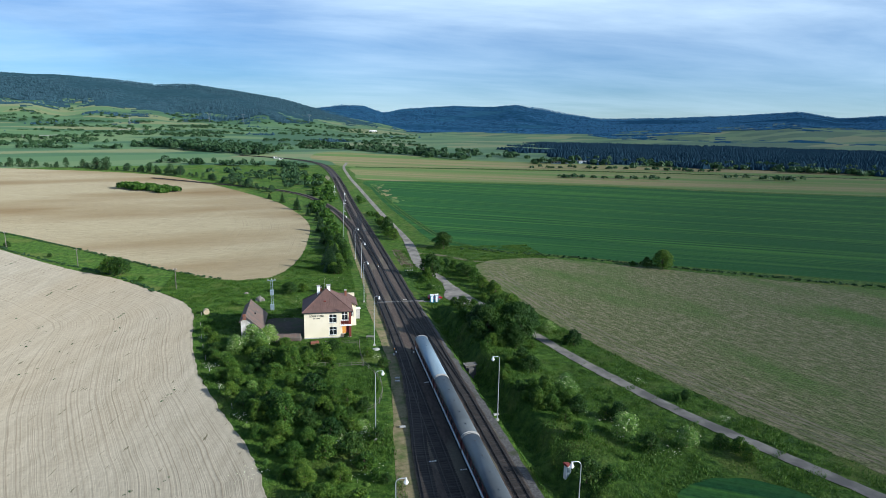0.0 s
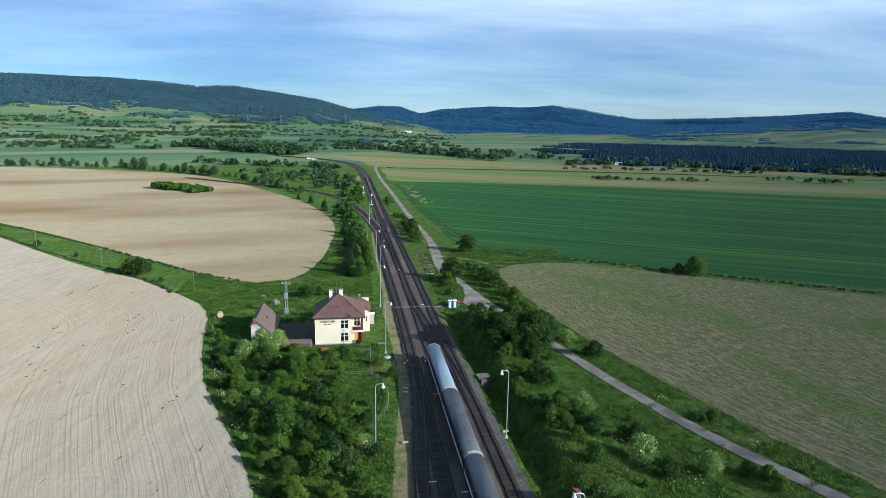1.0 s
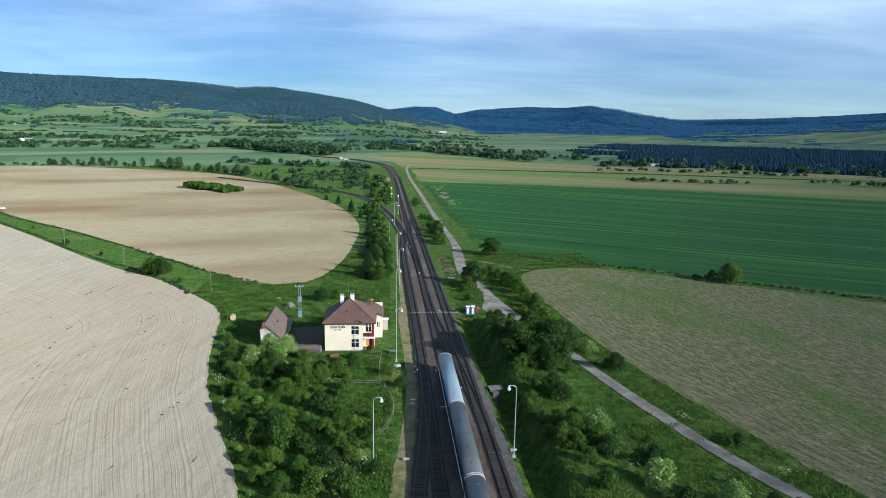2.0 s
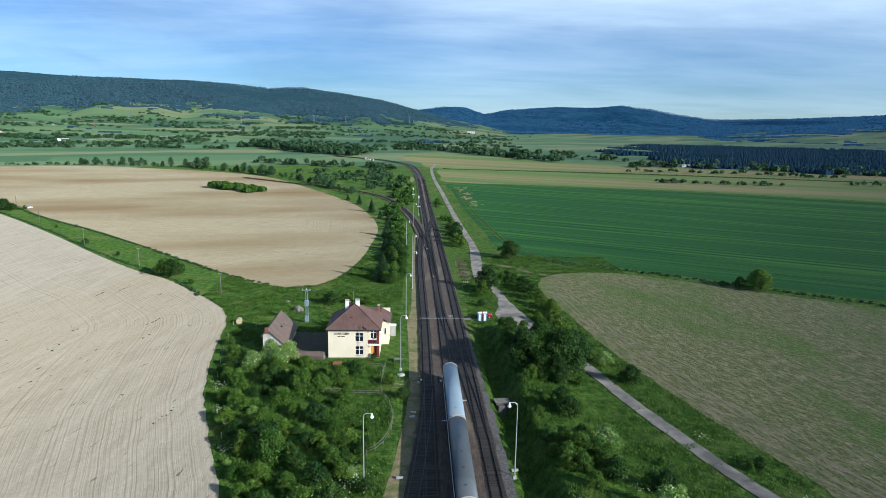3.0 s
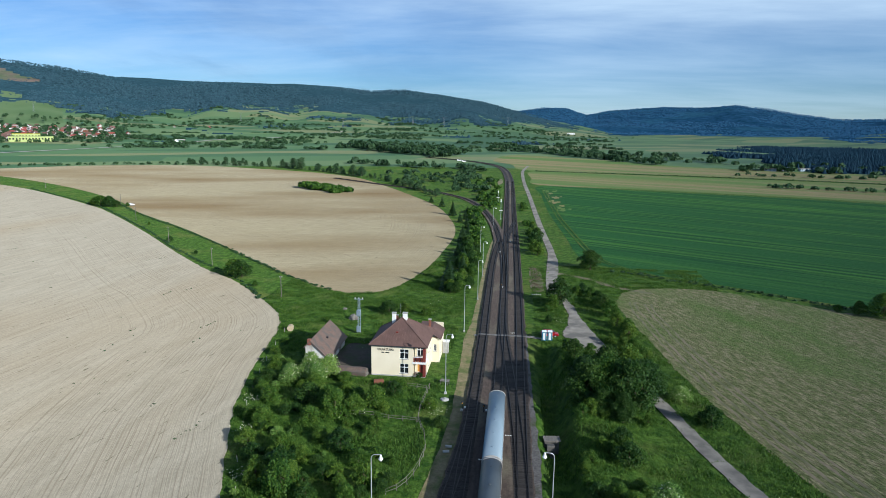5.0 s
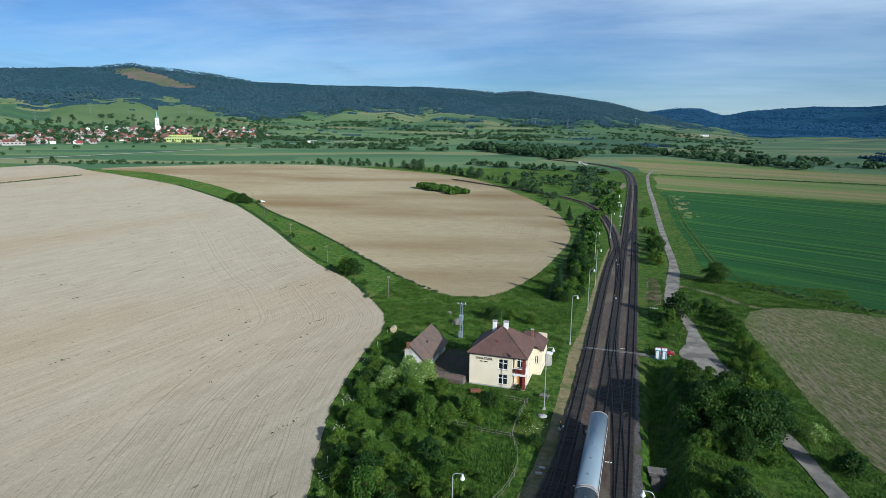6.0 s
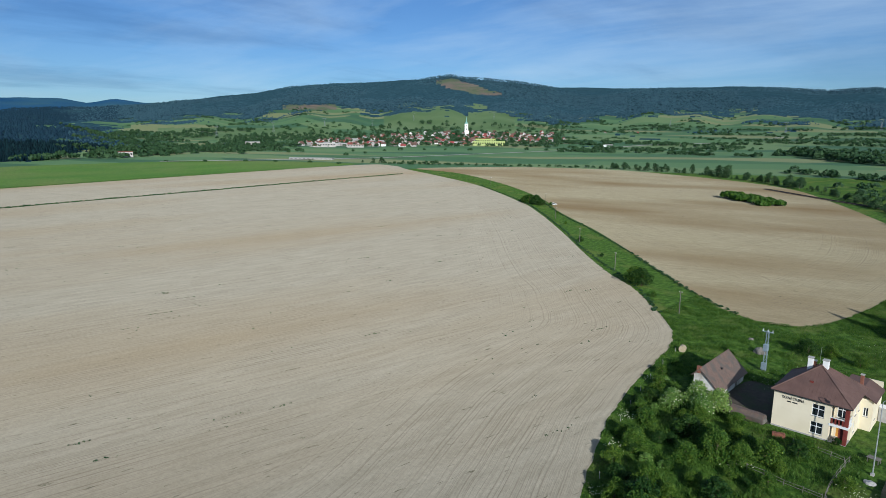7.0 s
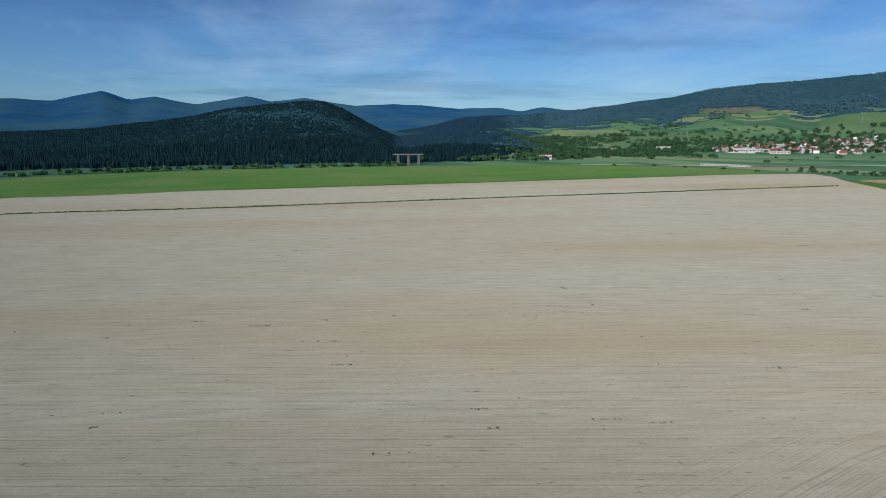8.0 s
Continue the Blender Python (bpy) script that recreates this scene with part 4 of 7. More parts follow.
# right of the railway
for x, y, s in ((38.4, 133.2, .95), (41.6, 134.2, 1.0), (45.0, 131.6, 1.1), (48, 136, 1.0), (42, 139.5, .95), (46, 140, 1.0), (50.5, 142, .75), (38.2, 139, .75), (49.5, 147.5, .65), (45, 146, .65), (41, 145, .55), (51.4, 150, .5),
                (48, 153, .45), (50.2, 157.5, .45), (43.5, 127.6, .5), (40.2, 129.4, .5)):
    TREES.put(x, y, s * rnd.uniform(.95, 1.1), rnd.uniform(.9, 1.2) if y < 141 else .8)
for x, y, s in ((35.6, 195.5, 1.0), (47, 208, 1.1), (49.3, 197, 1.25), (50.5, 183, 1.25), (43, 210, 1.0), (48.5, 202, 1.2), (52, 173, 1.35), (33.5, 192, .6), (50, 190, 1.3), (45, 213, .8), (52.5, 178, 1.2), (51.5, 165, 1.35), (53, 158, 1.4),
                (32, 275, 1.5), (34, 300, 1.4), (33.0, 312, 1.2), (33.5, 268, 1.4), (32, 285, 1.5), (33, 293, 1.4), (32, 325, .8), (33, 338, .8), (31, 305, 1.1), (41, 100, 1.5), (43, 97, 1.3), (39.6, 95.5, 1.2), (42.5, 103, 1.3), (40.3, 91.5, 1.1), (44.2, 94, .9), (38.4, 98.6, .9), (44.8, 100, 1.1),
                (50.8, 92.2, .9), (49.2, 93.2, .7), (41, 85.2, .8), (36.5, 74, .9), (39, 72.5, .8), (51.1, 82, .8), (64.9, 79, .8), (65, 76.3, .7), (67.4, 98, .5), (65.5, 97.4, .45), (58.2, 129.6, .95), (57.2, 131, .6),
                (36.4, 112.6, .55), (41.9, 113, .9), (43.6, 114.2, .8), (42.2, 118.7, .8), (40.2, 116.4, .6), (35.6, 107, .5), (36.4, 103.5, .55), (47.5, 128.4, .6), (41, 129.6, 1.0), (36.6, 126.5, .8), (38.4, 128.6, .8), (44, 127.5, .7),
                (36.5, 160, .8), (38, 155, 1.0), (41, 157, .9), (36, 148, .8), (34, 183, .5), (60.5, 86, .5), (62.6, 80.8, .6), (46, 79, .4), (53, 99, .35)):
    (SHRUBS if s > 1.04 and y < 190 else BUSHES).put(x + rnd.uniform(-.3, .3), y + rnd.uniform(-.3, .3), s * (.613 if s > 1.04 and y < 190 else 1))
for x, y, s, h in ((39.2, 103.6, .8, .9), (42.4, 106.4, .72, .8), (42.6, 99.8, .85, 1.0), (37.8, 96.8, .8, .9), (45.2, 104.6, .6, .8), (40.4, 100.2, .9, 1.0), (36.4, 100.2, .6, .8), (38.6, 117.2, .62, .8), (42.4, 118.4, .66, .8),
                   (40.6, 113.4, .55, .8), (35.6, 110.8, .5, .8), (40.8, 128.2, .66, .7), (51.6, 145.4, .8, 1.0), (52.6, 151.5, .8, 1.1), (52.2, 157.6, .85, 1.1), (49.6, 165.4, .85, 1.0), (47.4, 169.6, .7, .9)):
    SHRUBS.put(x, y, s, h)
for y in (131, 136, 141, 146, 151):
    DARKS.put(37.4 + rnd.uniform(-.6, .8), y + rnd.uniform(-1, 1), rnd.uniform(.6, .9))
for x, y, s in ((48.4, 85.8, .95), (45.4, 103.4, .9), (57.1, 81.8, .8), (55.6, 139.4, .75), (52, 91, .4)):
    ELDERS.put(x, y, s)
TREES.put(51, 246, 1.1, .8)
BUSHES.put(37.6, 199.5, 1.7, 1.1)
BUSHES.put(35.6, 196.5, 1.2)
TREES.put(123.5, 201, 1.05, .72)
BUSHES.put(118, 203, 1.0)
BUSHES.put(114, 206, .6)
# left of the railway: the overgrown garden below the house
for x, y, s, h in ((-5.4, 124.5, 1.6, 1.05), (-2.2, 126, 1.35, 1.0), (.9, 128.6, .95, 1.1), (-7.4, 128, 1.3, 1.1), (-7.4, 139, 1.1, .6), (-16.1, 119.5, 1.5, .8), (-18.6, 121.5, 1.1, .8), (-9.5, 111, 1.25, .95), (-5.9, 110, 1.05, .9),
                   (-5.3, 116, 1.05, .85), (-5.9, 100.6, 1.6, 1.1), (-1.8, 99.5, .6, 1.1), (3.3, 100.2, 1.1, 1.0), (5, 104.6, .95, .95), (2.6, 110, 1.1, .8), (-1.4, 105.4, .6, .9), (-18.4, 128.6, 1.0, .75), (-15.9, 113.2, .8, .9),
                   (-6, 104.4, 1.15, .85), (-1.2, 113.8, .95, .8), (-10.3, 103, 1.0, 1.0), (-13.4, 109, .7, .9), (8.2, 105.4, .55, .6), (-8.7, 121.6, 1.0, .7), (3.3, 134.3, .75, .8), (10.6, 129.4, .75, .8), (13.2, 123, .6, .8),
                   (.7, 105.6, .8, .85), (5, 112.2, .8, .5), (-11.5, 129.5, 1.0, .8), (-21.4, 132, 1.1, .8), (-23.6, 144.3, 1.0, .7), (-18.5, 138, 1.2, .8), (-24, 138, 1.0, .7), (-26, 151, .8, .7), (-28, 158, .7, .7), (-8, 105.8, 1.0, .9),
                   (-11.6, 96.5, 1.0, .8), (-6.2, 95, 1.2, .9), (-2, 93.5, 1.1, .9), (1.6, 94.6, .9, .9), (5.4, 96.5, .8, .8), (-4, 88.5, 1.2, .9), (.6, 88.6, 1.0, .9), (4.6, 89, .9, .9), (-6.8, 84, 1.1, .8), (-2.4, 82, 1.2, .9), (2.6, 81.8, 1.1, .9),
                   (6.4, 84.4, .9, .8), (-4, 75, 1.0, .9), (.4, 76, 1.2, .9), (5, 74, 1.0, .9), (-12.4, 135, 1.3, .9), (-3, 131.4, 1.1, .8), (4, 137, .7, .7), (-8, 184, 1.0, .8), (-4, 186, 1.1, .8), (2, 184, .9, .8), (-6, 134.6, 1.1, .7)):
    gap = edge_distance(FIELD_1, x, y)
    near_edge = gap < 3.0
    (SHRUBS if s > 1.04 else BUSHES).put(x + (1.6 if near_edge else 0), y, s * (.7 if near_edge else 1) * (.76 if s > 1.04 else 1.1), h * (1.0 if s > 1.04 else 1))
scrub = random.Random(15)
for i in range(150):
    y = scrub.uniform(76, 137)
    x = scrub.uniform(-24, 9)
    gap = edge_distance(FIELD_1, x, y)
    if inside(FIELD_1, x, y) or gap < 1.6 or (x > 3 and y > 112) or noise.noise((x / 5, y / 5, 2)) < -.12:
        continue
    (BUSHES, LIGHTS, DARKS)[scrub.choice((0, 0, 0, 1, 2))].put(x, y, scrub.uniform(.32, .75), scrub.uniform(.6, 1.1))
for x, y, s in ((-3, 111.4, .8), (-10, 117, .9), (-6.4, 98.2, 1.0), (-7.6, 101.4, .9), (2, 103, .7), (-12, 100, .7), (-8, 88, .9), (-20, 135, .8), (-7, 127.6, .9), (1, 84, .8), (-13.2, 133.5, .9), (-10.2, 134.4, .8)):
    LIGHTS.put(x, y, s * .9)
for x, y, s in ((-14.6, 140.2, 1.25), (-11.2, 140.8, 1.0), (-17.8, 137.2, .95), (-13, 137.5, .9), (-23.5, 147, .38), (-16.5, 113, .4), (6.5, 97, .4)):
    ELDERS.put(x, y, s)
BUSHES.put(6.6, 142.6, .32)
LIGHTS.put(5.2, 142.9, .22)
# spruces and scrub along the railway
for x, y, s in ((5, 211, 1.0), (4, 222, .9), (7, 236, .75), (6, 251, .85), (3, 262, .8), (5, 283, .8), (2, 292, .9), (3, 309, .85), (1, 327, 1.0), (3, 342, .8), (-4, 344, .75), (-2, 355, .9), (-10, 367, .95), (-3, 380, .8),
                (-12, 385, .85), (-20, 400, .8), (-29, 418, .8), (9, 226, .55), (8, 268, .6)):
    SPRUCES.put(x, y, s * rnd.uniform(.7, 1.0), rnd.uniform(.8, 1.1))
scrub_far = []
for i in range(125):
    t = rnd.uniform(0, 1)
    y = 205 + 190 * t
    x = 8 - 0.02 * (y - 205) - 11 * max(0, t - .6) + rnd.uniform(-2.5, 3.5)
    if y < 280:
        BUSHES.put(x, y, rnd.uniform(.6, 1.2))
    else:
        scrub_far.append((x, y, 3.8 * rnd.uniform(.6, 1.2), 3.4 * rnd.uniform(.6, 1.2)))
for i in range(42):
    y = rnd.uniform(385, 560)
    u = (y - 385) / 175
    scrub_far.append((rnd.uniform(5 - 14 * u, 13.5 - 1.5 * u), y, rnd.uniform(2.8, 6), rnd.uniform(2, 4.5)))
for i in range(16):
    y = rnd.uniform(315, 420)
    scrub_far.append((rnd.uniform(29.2, 32.2) - .02 * (y - 315), y, rnd.uniform(1.6, 3.4), rnd.uniform(1.2, 2.8)))
# the green strip between the two ploughed fields
for x, y, s in ((-66.5, 217, 1.0), (-63, 215.2, .85), (-68, 219.5, .7), (-212, 358, 1.0), (-206, 357, .9), (-218, 361, .8), (-201, 356, .6)):
    BUSHES.put(x, y, s * 2.1, .8)
for x, y, s in ((-197, 360, .7), (-54, 205, .5), (-118, 268, .6), (-150, 305, .5), (-95, 246, .4), (-175, 335, .4)):
    BUSHES.put(x, y, s)
for i in range(46):
    u, v = rnd.uniform(-1, 1), rnd.uniform(-1, 1)
    scrub_far.append((-113 + 18 * u + 3 * v, 466 - 12 * u + 6 * v, rnd.uniform(4.5, 8), rnd.uniform(3.2, 5.4)))
# hedgerow behind the rounded field
for x, y in spline([(-310, 632), (-230, 634), (-180, 612), (-140, 588), (-100, 556), (-72, 520), (-48, 482), (-30, 448)], 4.2):
    MIDS.put(x + rnd.uniform(-3, 3), y + rnd.uniform(-2, 6), rnd.choice((.4, .5, .6, .8, 1.0, 1.3)) * rnd.uniform(.85, 1.1), rnd.uniform(.9, 1.3))
for x, y in ((-552, 511), (-560, 501), (-545, 518), (-307, 640), (-287, 645), (-275, 640), (-268, 650), (-262, 660)):
    MIDS.put(x, y, rnd.uniform(.7, 1.0))

# ---- far woods and hedges, too many to count ----


def clumps(name, spots, mat, label, leaves=44, category="far trees"):
    """Broadleaf crowns as loose sprays; spots are x, y, width, height."""
    rng = np.random.default_rng(len(spots))
    sp = np.array(spots)
    z = land(sp[:, 0], sp[:, 1])
    k = leaves
    n_ = len(sp) * k
    d = rng.normal(size=(n_, 3))
    d /= np.linalg.norm(d, axis=1)[:, None]
    d[:, 2] = np.abs(d[:, 2]) * 1.0 - 0.25
    w, h = np.repeat(sp[:, 2], k)[:, None], np.repeat(sp[:, 3], k)[:, None]
    base = np.repeat(np.stack([sp[:, 0], sp[:, 1], z], 1), k, axis=0)
    pos = base + d * np.concatenate([w * .5, w * .5, h * .55], 1) * (0.7 + 0.4 * rng.random((n_, 1))) + np.array([0, 0, 1.0]) * h * 0.42
    nr = d + rng.normal(scale=.5, size=(n_, 3))
    nr /= np.linalg.norm(nr, axis=1)[:, None]
    t = np.cross(nr, rng.normal(size=(n_, 3)))
    t /= np.linalg.norm(t, axis=1)[:, None]
    b = np.cross(nr, t)
    s = w * 0.165 * (0.6 + 0.8 * rng.random((n_, 1)))
    quad = np.stack([pos - t * s, pos + b * s * .8, pos + t * s, pos - b * s * .8], 1).reshape(-1, 3)
    me = bpy.data.meshes.new(name)
    me.from_pydata(quad.tolist(), [], np.arange(4 * n_).reshape(-1, 4).tolist())
    me.materials.append(mat)
    return tagged(new(name, me), label, category, kind="stuff")


def cones(name, spots, mat, label, tiers=((0.05, 0.62, 1.0), (0.42, 1.0, 0.62))):
    """Far conifers: x, y, width, height; two ragged tiers each."""
    rng = np.random.default_rng(len(spots) + 1)
    sp = np.array(spots)
    z = land(sp[:, 0], sp[:, 1])
    verts, faces = [], []
    for (x, y, w, h), z0 in zip(sp.tolist(), z.tolist()):
        a0 = rng.random() * 6.28
        for lo, hi, ww in tiers:
            k = len(verts)
            jit = 0.75 + 0.5 * rng.random(5)
            for i in range(5):
                a = a0 + i * 1.2566
                verts.append((x + w * .5 * ww * jit[i] * math.cos(a), y + w * .5 * ww * jit[i] * math.sin(a), z0 + h * lo * (0.8 + 0.4 * jit[i])))
            verts.append((x, y, z0 + h * hi))
            faces += [(k + i, k + (i + 1) % 5, k + 5) for i in range(5)]
    return tagged(new(name, pydata(name, verts, faces, mat)), label, "far forest", kind="stuff")


frng = random.Random(21)
ROUND = ((0.05, 1.0, 1.15),)


def forest_spots(a0, a1, r0, r1, gap, size, want="hazy_forest_floor", wide=1.0, stray=0.0):
    out = []
    area = (a1 - a0) / 57.3 * (r1 * r1 - r0 * r0) / 2
    gen = np.random.default_rng(int(r0 + a1))
    k = int(area / gap ** 2)
    aa, rr = gen.uniform(a0, a1, k), np.sqrt(gen.uniform(r0 * r0, r1 * r1, k))
    xx, yy = HUB[0] - rr * np.sin(np.radians(aa)), HUB[1] + rr * np.cos(np.radians(aa))
    for a, r, x, y, z in zip(aa.tolist(), rr.tolist(), xx.tolist(), yy.tolist(), land(xx, yy).tolist()):
        if cover(a, r, z, noise.fractal((x / 130, y / 130, 3.0), 1.0, 2.0, 3)) == want:
            h = size * frng.uniform(.6, 1.15) * (1 + .45 * noise.noise((x / 60, y / 60, 2)))
            if stray:
                x, y = x + frng.gauss(0, stray), y + frng.gauss(0, stray)
            out.append((x, y, wide * h * frng.uniform(.34, .48), h))
    return out


cones("far_forest", forest_spots(-52, -15, 720, 1000, 3.6, 5.5, wide=2.6, stray=4), M["needle_dark_haze"], "dark dense spruce forest at the edge of the fields", ROUND)
cones("far_forest", forest_spots(-52, -15, 1000, 1500, 5.6, 4.4, wide=3.4, stray=4), M["needle_dark_haze"], "dark dense spruce forest behind the fields", ROUND)
cones("far_forest", forest_spots(-8, 74, 1120, 3050, 8.6, 4.6, wide=3.6, stray=14), M["needle_far_haze"], "dark forest covering the long hill", ROUND)
cones("far_forest", forest_spots(-58, 4, 2300, 4250, 14, 4.2, "hazy_far_slope", wide=5.2), M["needle_haze_blue"], "forest on the far slopes tinted with painted blue haze", ROUND)
cones("far_forest", forest_spots(71, 118, 800, 1150, 4.6, 8, wide=1.5, stray=6), M["needle_black"], "dark spruce forest at the foot of the hill")
cones("far_forest", forest_spots(71, 84, 1150, 3000, 8.6, 5, wide=3.2, stray=8), M["needle_dark_haze"], "dark forest on the low spur", ROUND)
cones("far_forest", forest_spots(84, 118, 1150, 1750, 6, 3.8, wide=3.6, stray=6), M["needle_black"], "dark wooded hill beyond the meadow", ROUND)


def hedge(points, gap, w, h, jitter=4):
    return [(x + frng.gauss(0, jitter), y + frng.gauss(0, jitter), .85 * w * frng.uniform(.6, 1.3), .72 * h * frng.uniform(.5, 1.3)) for x, y in spline(points, gap)]


far = []
# woods along the valley floor
far += hedge([(-12, 1190), (46, 1030), (111, 922), (153, 822), (200, 775)], 5, 13, 13, 9)
far += hedge([(-260, 1099), (-200, 1000), (-146, 930), (-91, 890), (-56, 852)], 4, 15, 17, 12)
far += hedge([(-200, 980), (-120, 900), (-70, 850)], 5, 14, 15, 10)
far += hedge([(-152, 705), (-112, 688), (-66, 670), (-32, 668), (-10, 640)], 3.5, 9, 10, 5)
far += hedge([(-10, 640), (-25, 600), (-12, 560), (-20, 520), (-15, 480)], 5, 7, 7, 7)
far += hedge([(-40, 520), (-60, 560), (-30, 590), (-90, 600)], 5, 7, 6, 9)
far += hedge([(2, 470), (0, 520), (4, 560)], 6, 6, 5, 5)
far += hedge([(250, 700), (290, 735), (340, 745), (420, 700), (520, 640), (620, 560), (700, 470)], 8, 11, 10, 5)
far += hedge([(120, 1000), (180, 940), (240, 860), (262, 800)], 7, 13, 12, 10)
far += hedge([(223, 549), (228, 548), (296, 529), (311, 526), (318, 522)], 6, 7, 5, 2)
far += hedge([(232, 652), (241, 648), (341, 631), (390, 600), (420, 590)], 9, 8, 6, 2)
far += hedge([(42, 660), (120, 648), (200, 632), (300, 601), (420, 550), (560, 486)], 1.6, 2.0, 1.1, .5)
far += hedge([(60, 244), (80, 232), (112, 213), (150, 186), (190, 160), (250, 122)], 1.4, 1.7, 1.0, .7)
far += hedge([(-46, 191.5), (-64, 213), (-105, 251.5), (-141, 289.5), (-186, 333), (-222, 363.5), (-306, 419)], 1.5, 1.3, .7, .35)
far += hedge([(-222, 383), (-178, 339), (-130, 298), (-92, 262), (-66, 236), (-46, 217), (-31, 205)], 1.5, 1.3, .7, .35)
far += hedge([(386, 529), (420, 500), (440, 505)], 7, 8, 7, 3)
far += hedge([(-560, 470), (-640, 430), (-720, 340)], 40, 5, 4, 3)
far += hedge([(-700, 600), (-760, 700), (-700, 830)], 30, 8, 7, 8)
far += hedge([(-552, 506), (-500, 528), (-430, 574), (-370, 610), (-310, 636)], 5, 4.5, 4, 3)
far += hedge([(-520, 520), (-470, 552), (-455, 560)], 5, 6, 6, 3)
# forest foot, broadleaf fringe
for i in range(150):
    a, r = frng.uniform(-52, -19), 738 + frng.gauss(0, 9)
    if noise.noise((a * .35, 0, 5)) > -.15:
        far.append((HUB[0] - r * math.sin(radians(a)), HUB[1] + r * math.cos(radians(a)), frng.uniform(6, 11), frng.uniform(4, 8)))
far += hedge([(-650, -290), (-705, -150), (-742, 30), (-738, 120)], 6, 10, 8, 5)
far += hedge([(-830, 200), (-850, 330), (-900, 420), (-960, 480)], 5, 13, 13, 16)
far += hedge([(-960, 480), (-1010, 560), (-1080, 640)], 6, 13, 13, 18)
# scattered patches on the lower slopes
for i in range(900):
    a, r = frng.uniform(-8, 80), frng.uniform(1020, 2300)
    x, y = HUB[0] - r * math.sin(radians(a)), HUB[1] + r * math.cos(radians(a))
    n_ = noise.fractal((x / 190, y / 90, 8.0), 1.0, 2.0, 3)
    z = float(land(x, y))
    if cover(a, r, z, 0) == "valley" and n_ > 0.09 and not (34 < a < 56 and r < 1330):
        for j in range(7):
            far.append((x + frng.gauss(0, 28), y + frng.gauss(0, 11), frng.uniform(6, 11), frng.uniform(3.5, 8)))
for a0, a1, r in ((-6, 33, 1010), (-5, 30, 1150), (0, 34, 1300), (5, 36, 1480), (-6, 36, 1650), (8, 36, 1800), (57, 80, 1050), (60, 80, 1250)):
    a = a0
    while a < a1:
        ln = frng.uniform(1.5, 6)
        rr = r * frng.uniform(.95, 1.06)
        while ln > 0 and a < a1:
            x, y = HUB[0] - rr * math.sin(radians(a)), HUB[1] + rr * math.cos(radians(a))
            if cover(a, rr, float(land(x, y)), 0) == "valley":
                far.append((x + frng.gauss(0, 4), y + frng.gauss(0, 4), frng.uniform(6, 11), frng.uniform(3.5, 8)))
            a += 0.28
            ln -= 0.28
        a += frng.uniform(1, 5)
for i in range(260):
    a = frng.uniform(33, 58)
    r = frng.uniform(1210, 1800)
    far.append((HUB[0] - r * math.sin(radians(a)), HUB[1] + r * math.cos(radians(a)), frng.uniform(6, 12), frng.uniform(6, 13)))
for i in range(330):
    a, r = frng.uniform(57, 74), frng.uniform(960, 1750)
    x, y = HUB[0] - r * math.sin(radians(a)), HUB[1] + r * math.cos(radians(a))
    if noise.fractal((x / 120, y / 120, 4.0), 1.0, 2.0, 3) > 0.0:
        for j in range(5):
            far.append((x + frng.gauss(0, 16), y + frng.gauss(0, 16), frng.uniform(6, 11), frng.uniform(5, 11)))
# gardens and fruit trees between the village houses
for i in range(620):
    a = frng.uniform(33.5, 57)
    r = frng.uniform(1190, 1560)
    far.append((HUB[0] - r * math.sin(radians(a)), HUB[1] + r * math.cos(radians(a)), frng.uniform(5, 9), frng.uniform(4, 8)))
clumps("far_scrub", scrub_far, M["leaf"], "green scrub along the railway and in the field", 150, "scrub")
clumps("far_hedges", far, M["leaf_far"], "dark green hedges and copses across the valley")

clumps("ditch_grass", [(x + frng.gauss(0, .4), y + frng.gauss(0, .4), frng.uniform(2, 3.4), frng.uniform(.4, .9)) for x, y in spline([(-352, -240), (-379, -158), (-391, -33), (-409, 118), (-417, 250), (-421, 345), (-421, 437)], 2.6)],
       M["leaf_far"], "rough dark grass along the ditch in the field", 20, "rough grass")

weeds = []
for i in range(420):
    x, y = frng.uniform(-330, -20), frng.uniform(-60, 420)
    if not inside(FIELD_1[::3], x, y) or edge_distance(FIELD_1[::3], x, y) < 5:
        continue
    for j in range(frng.choice((1, 1, 2, 3, 6))):
        u = frng.gauss(0, 1.6)
        weeds.append((x + .17 * u + frng.gauss(0, .15), y + .98 * u, frng.uniform(.3, .7), frng.uniform(.12, .3)))
clumps("field_weeds", weeds, M["leaf_far"], "small dark weed tufts scattered over the soil", 9, "weeds")

# ---- tall grass near the railway ----


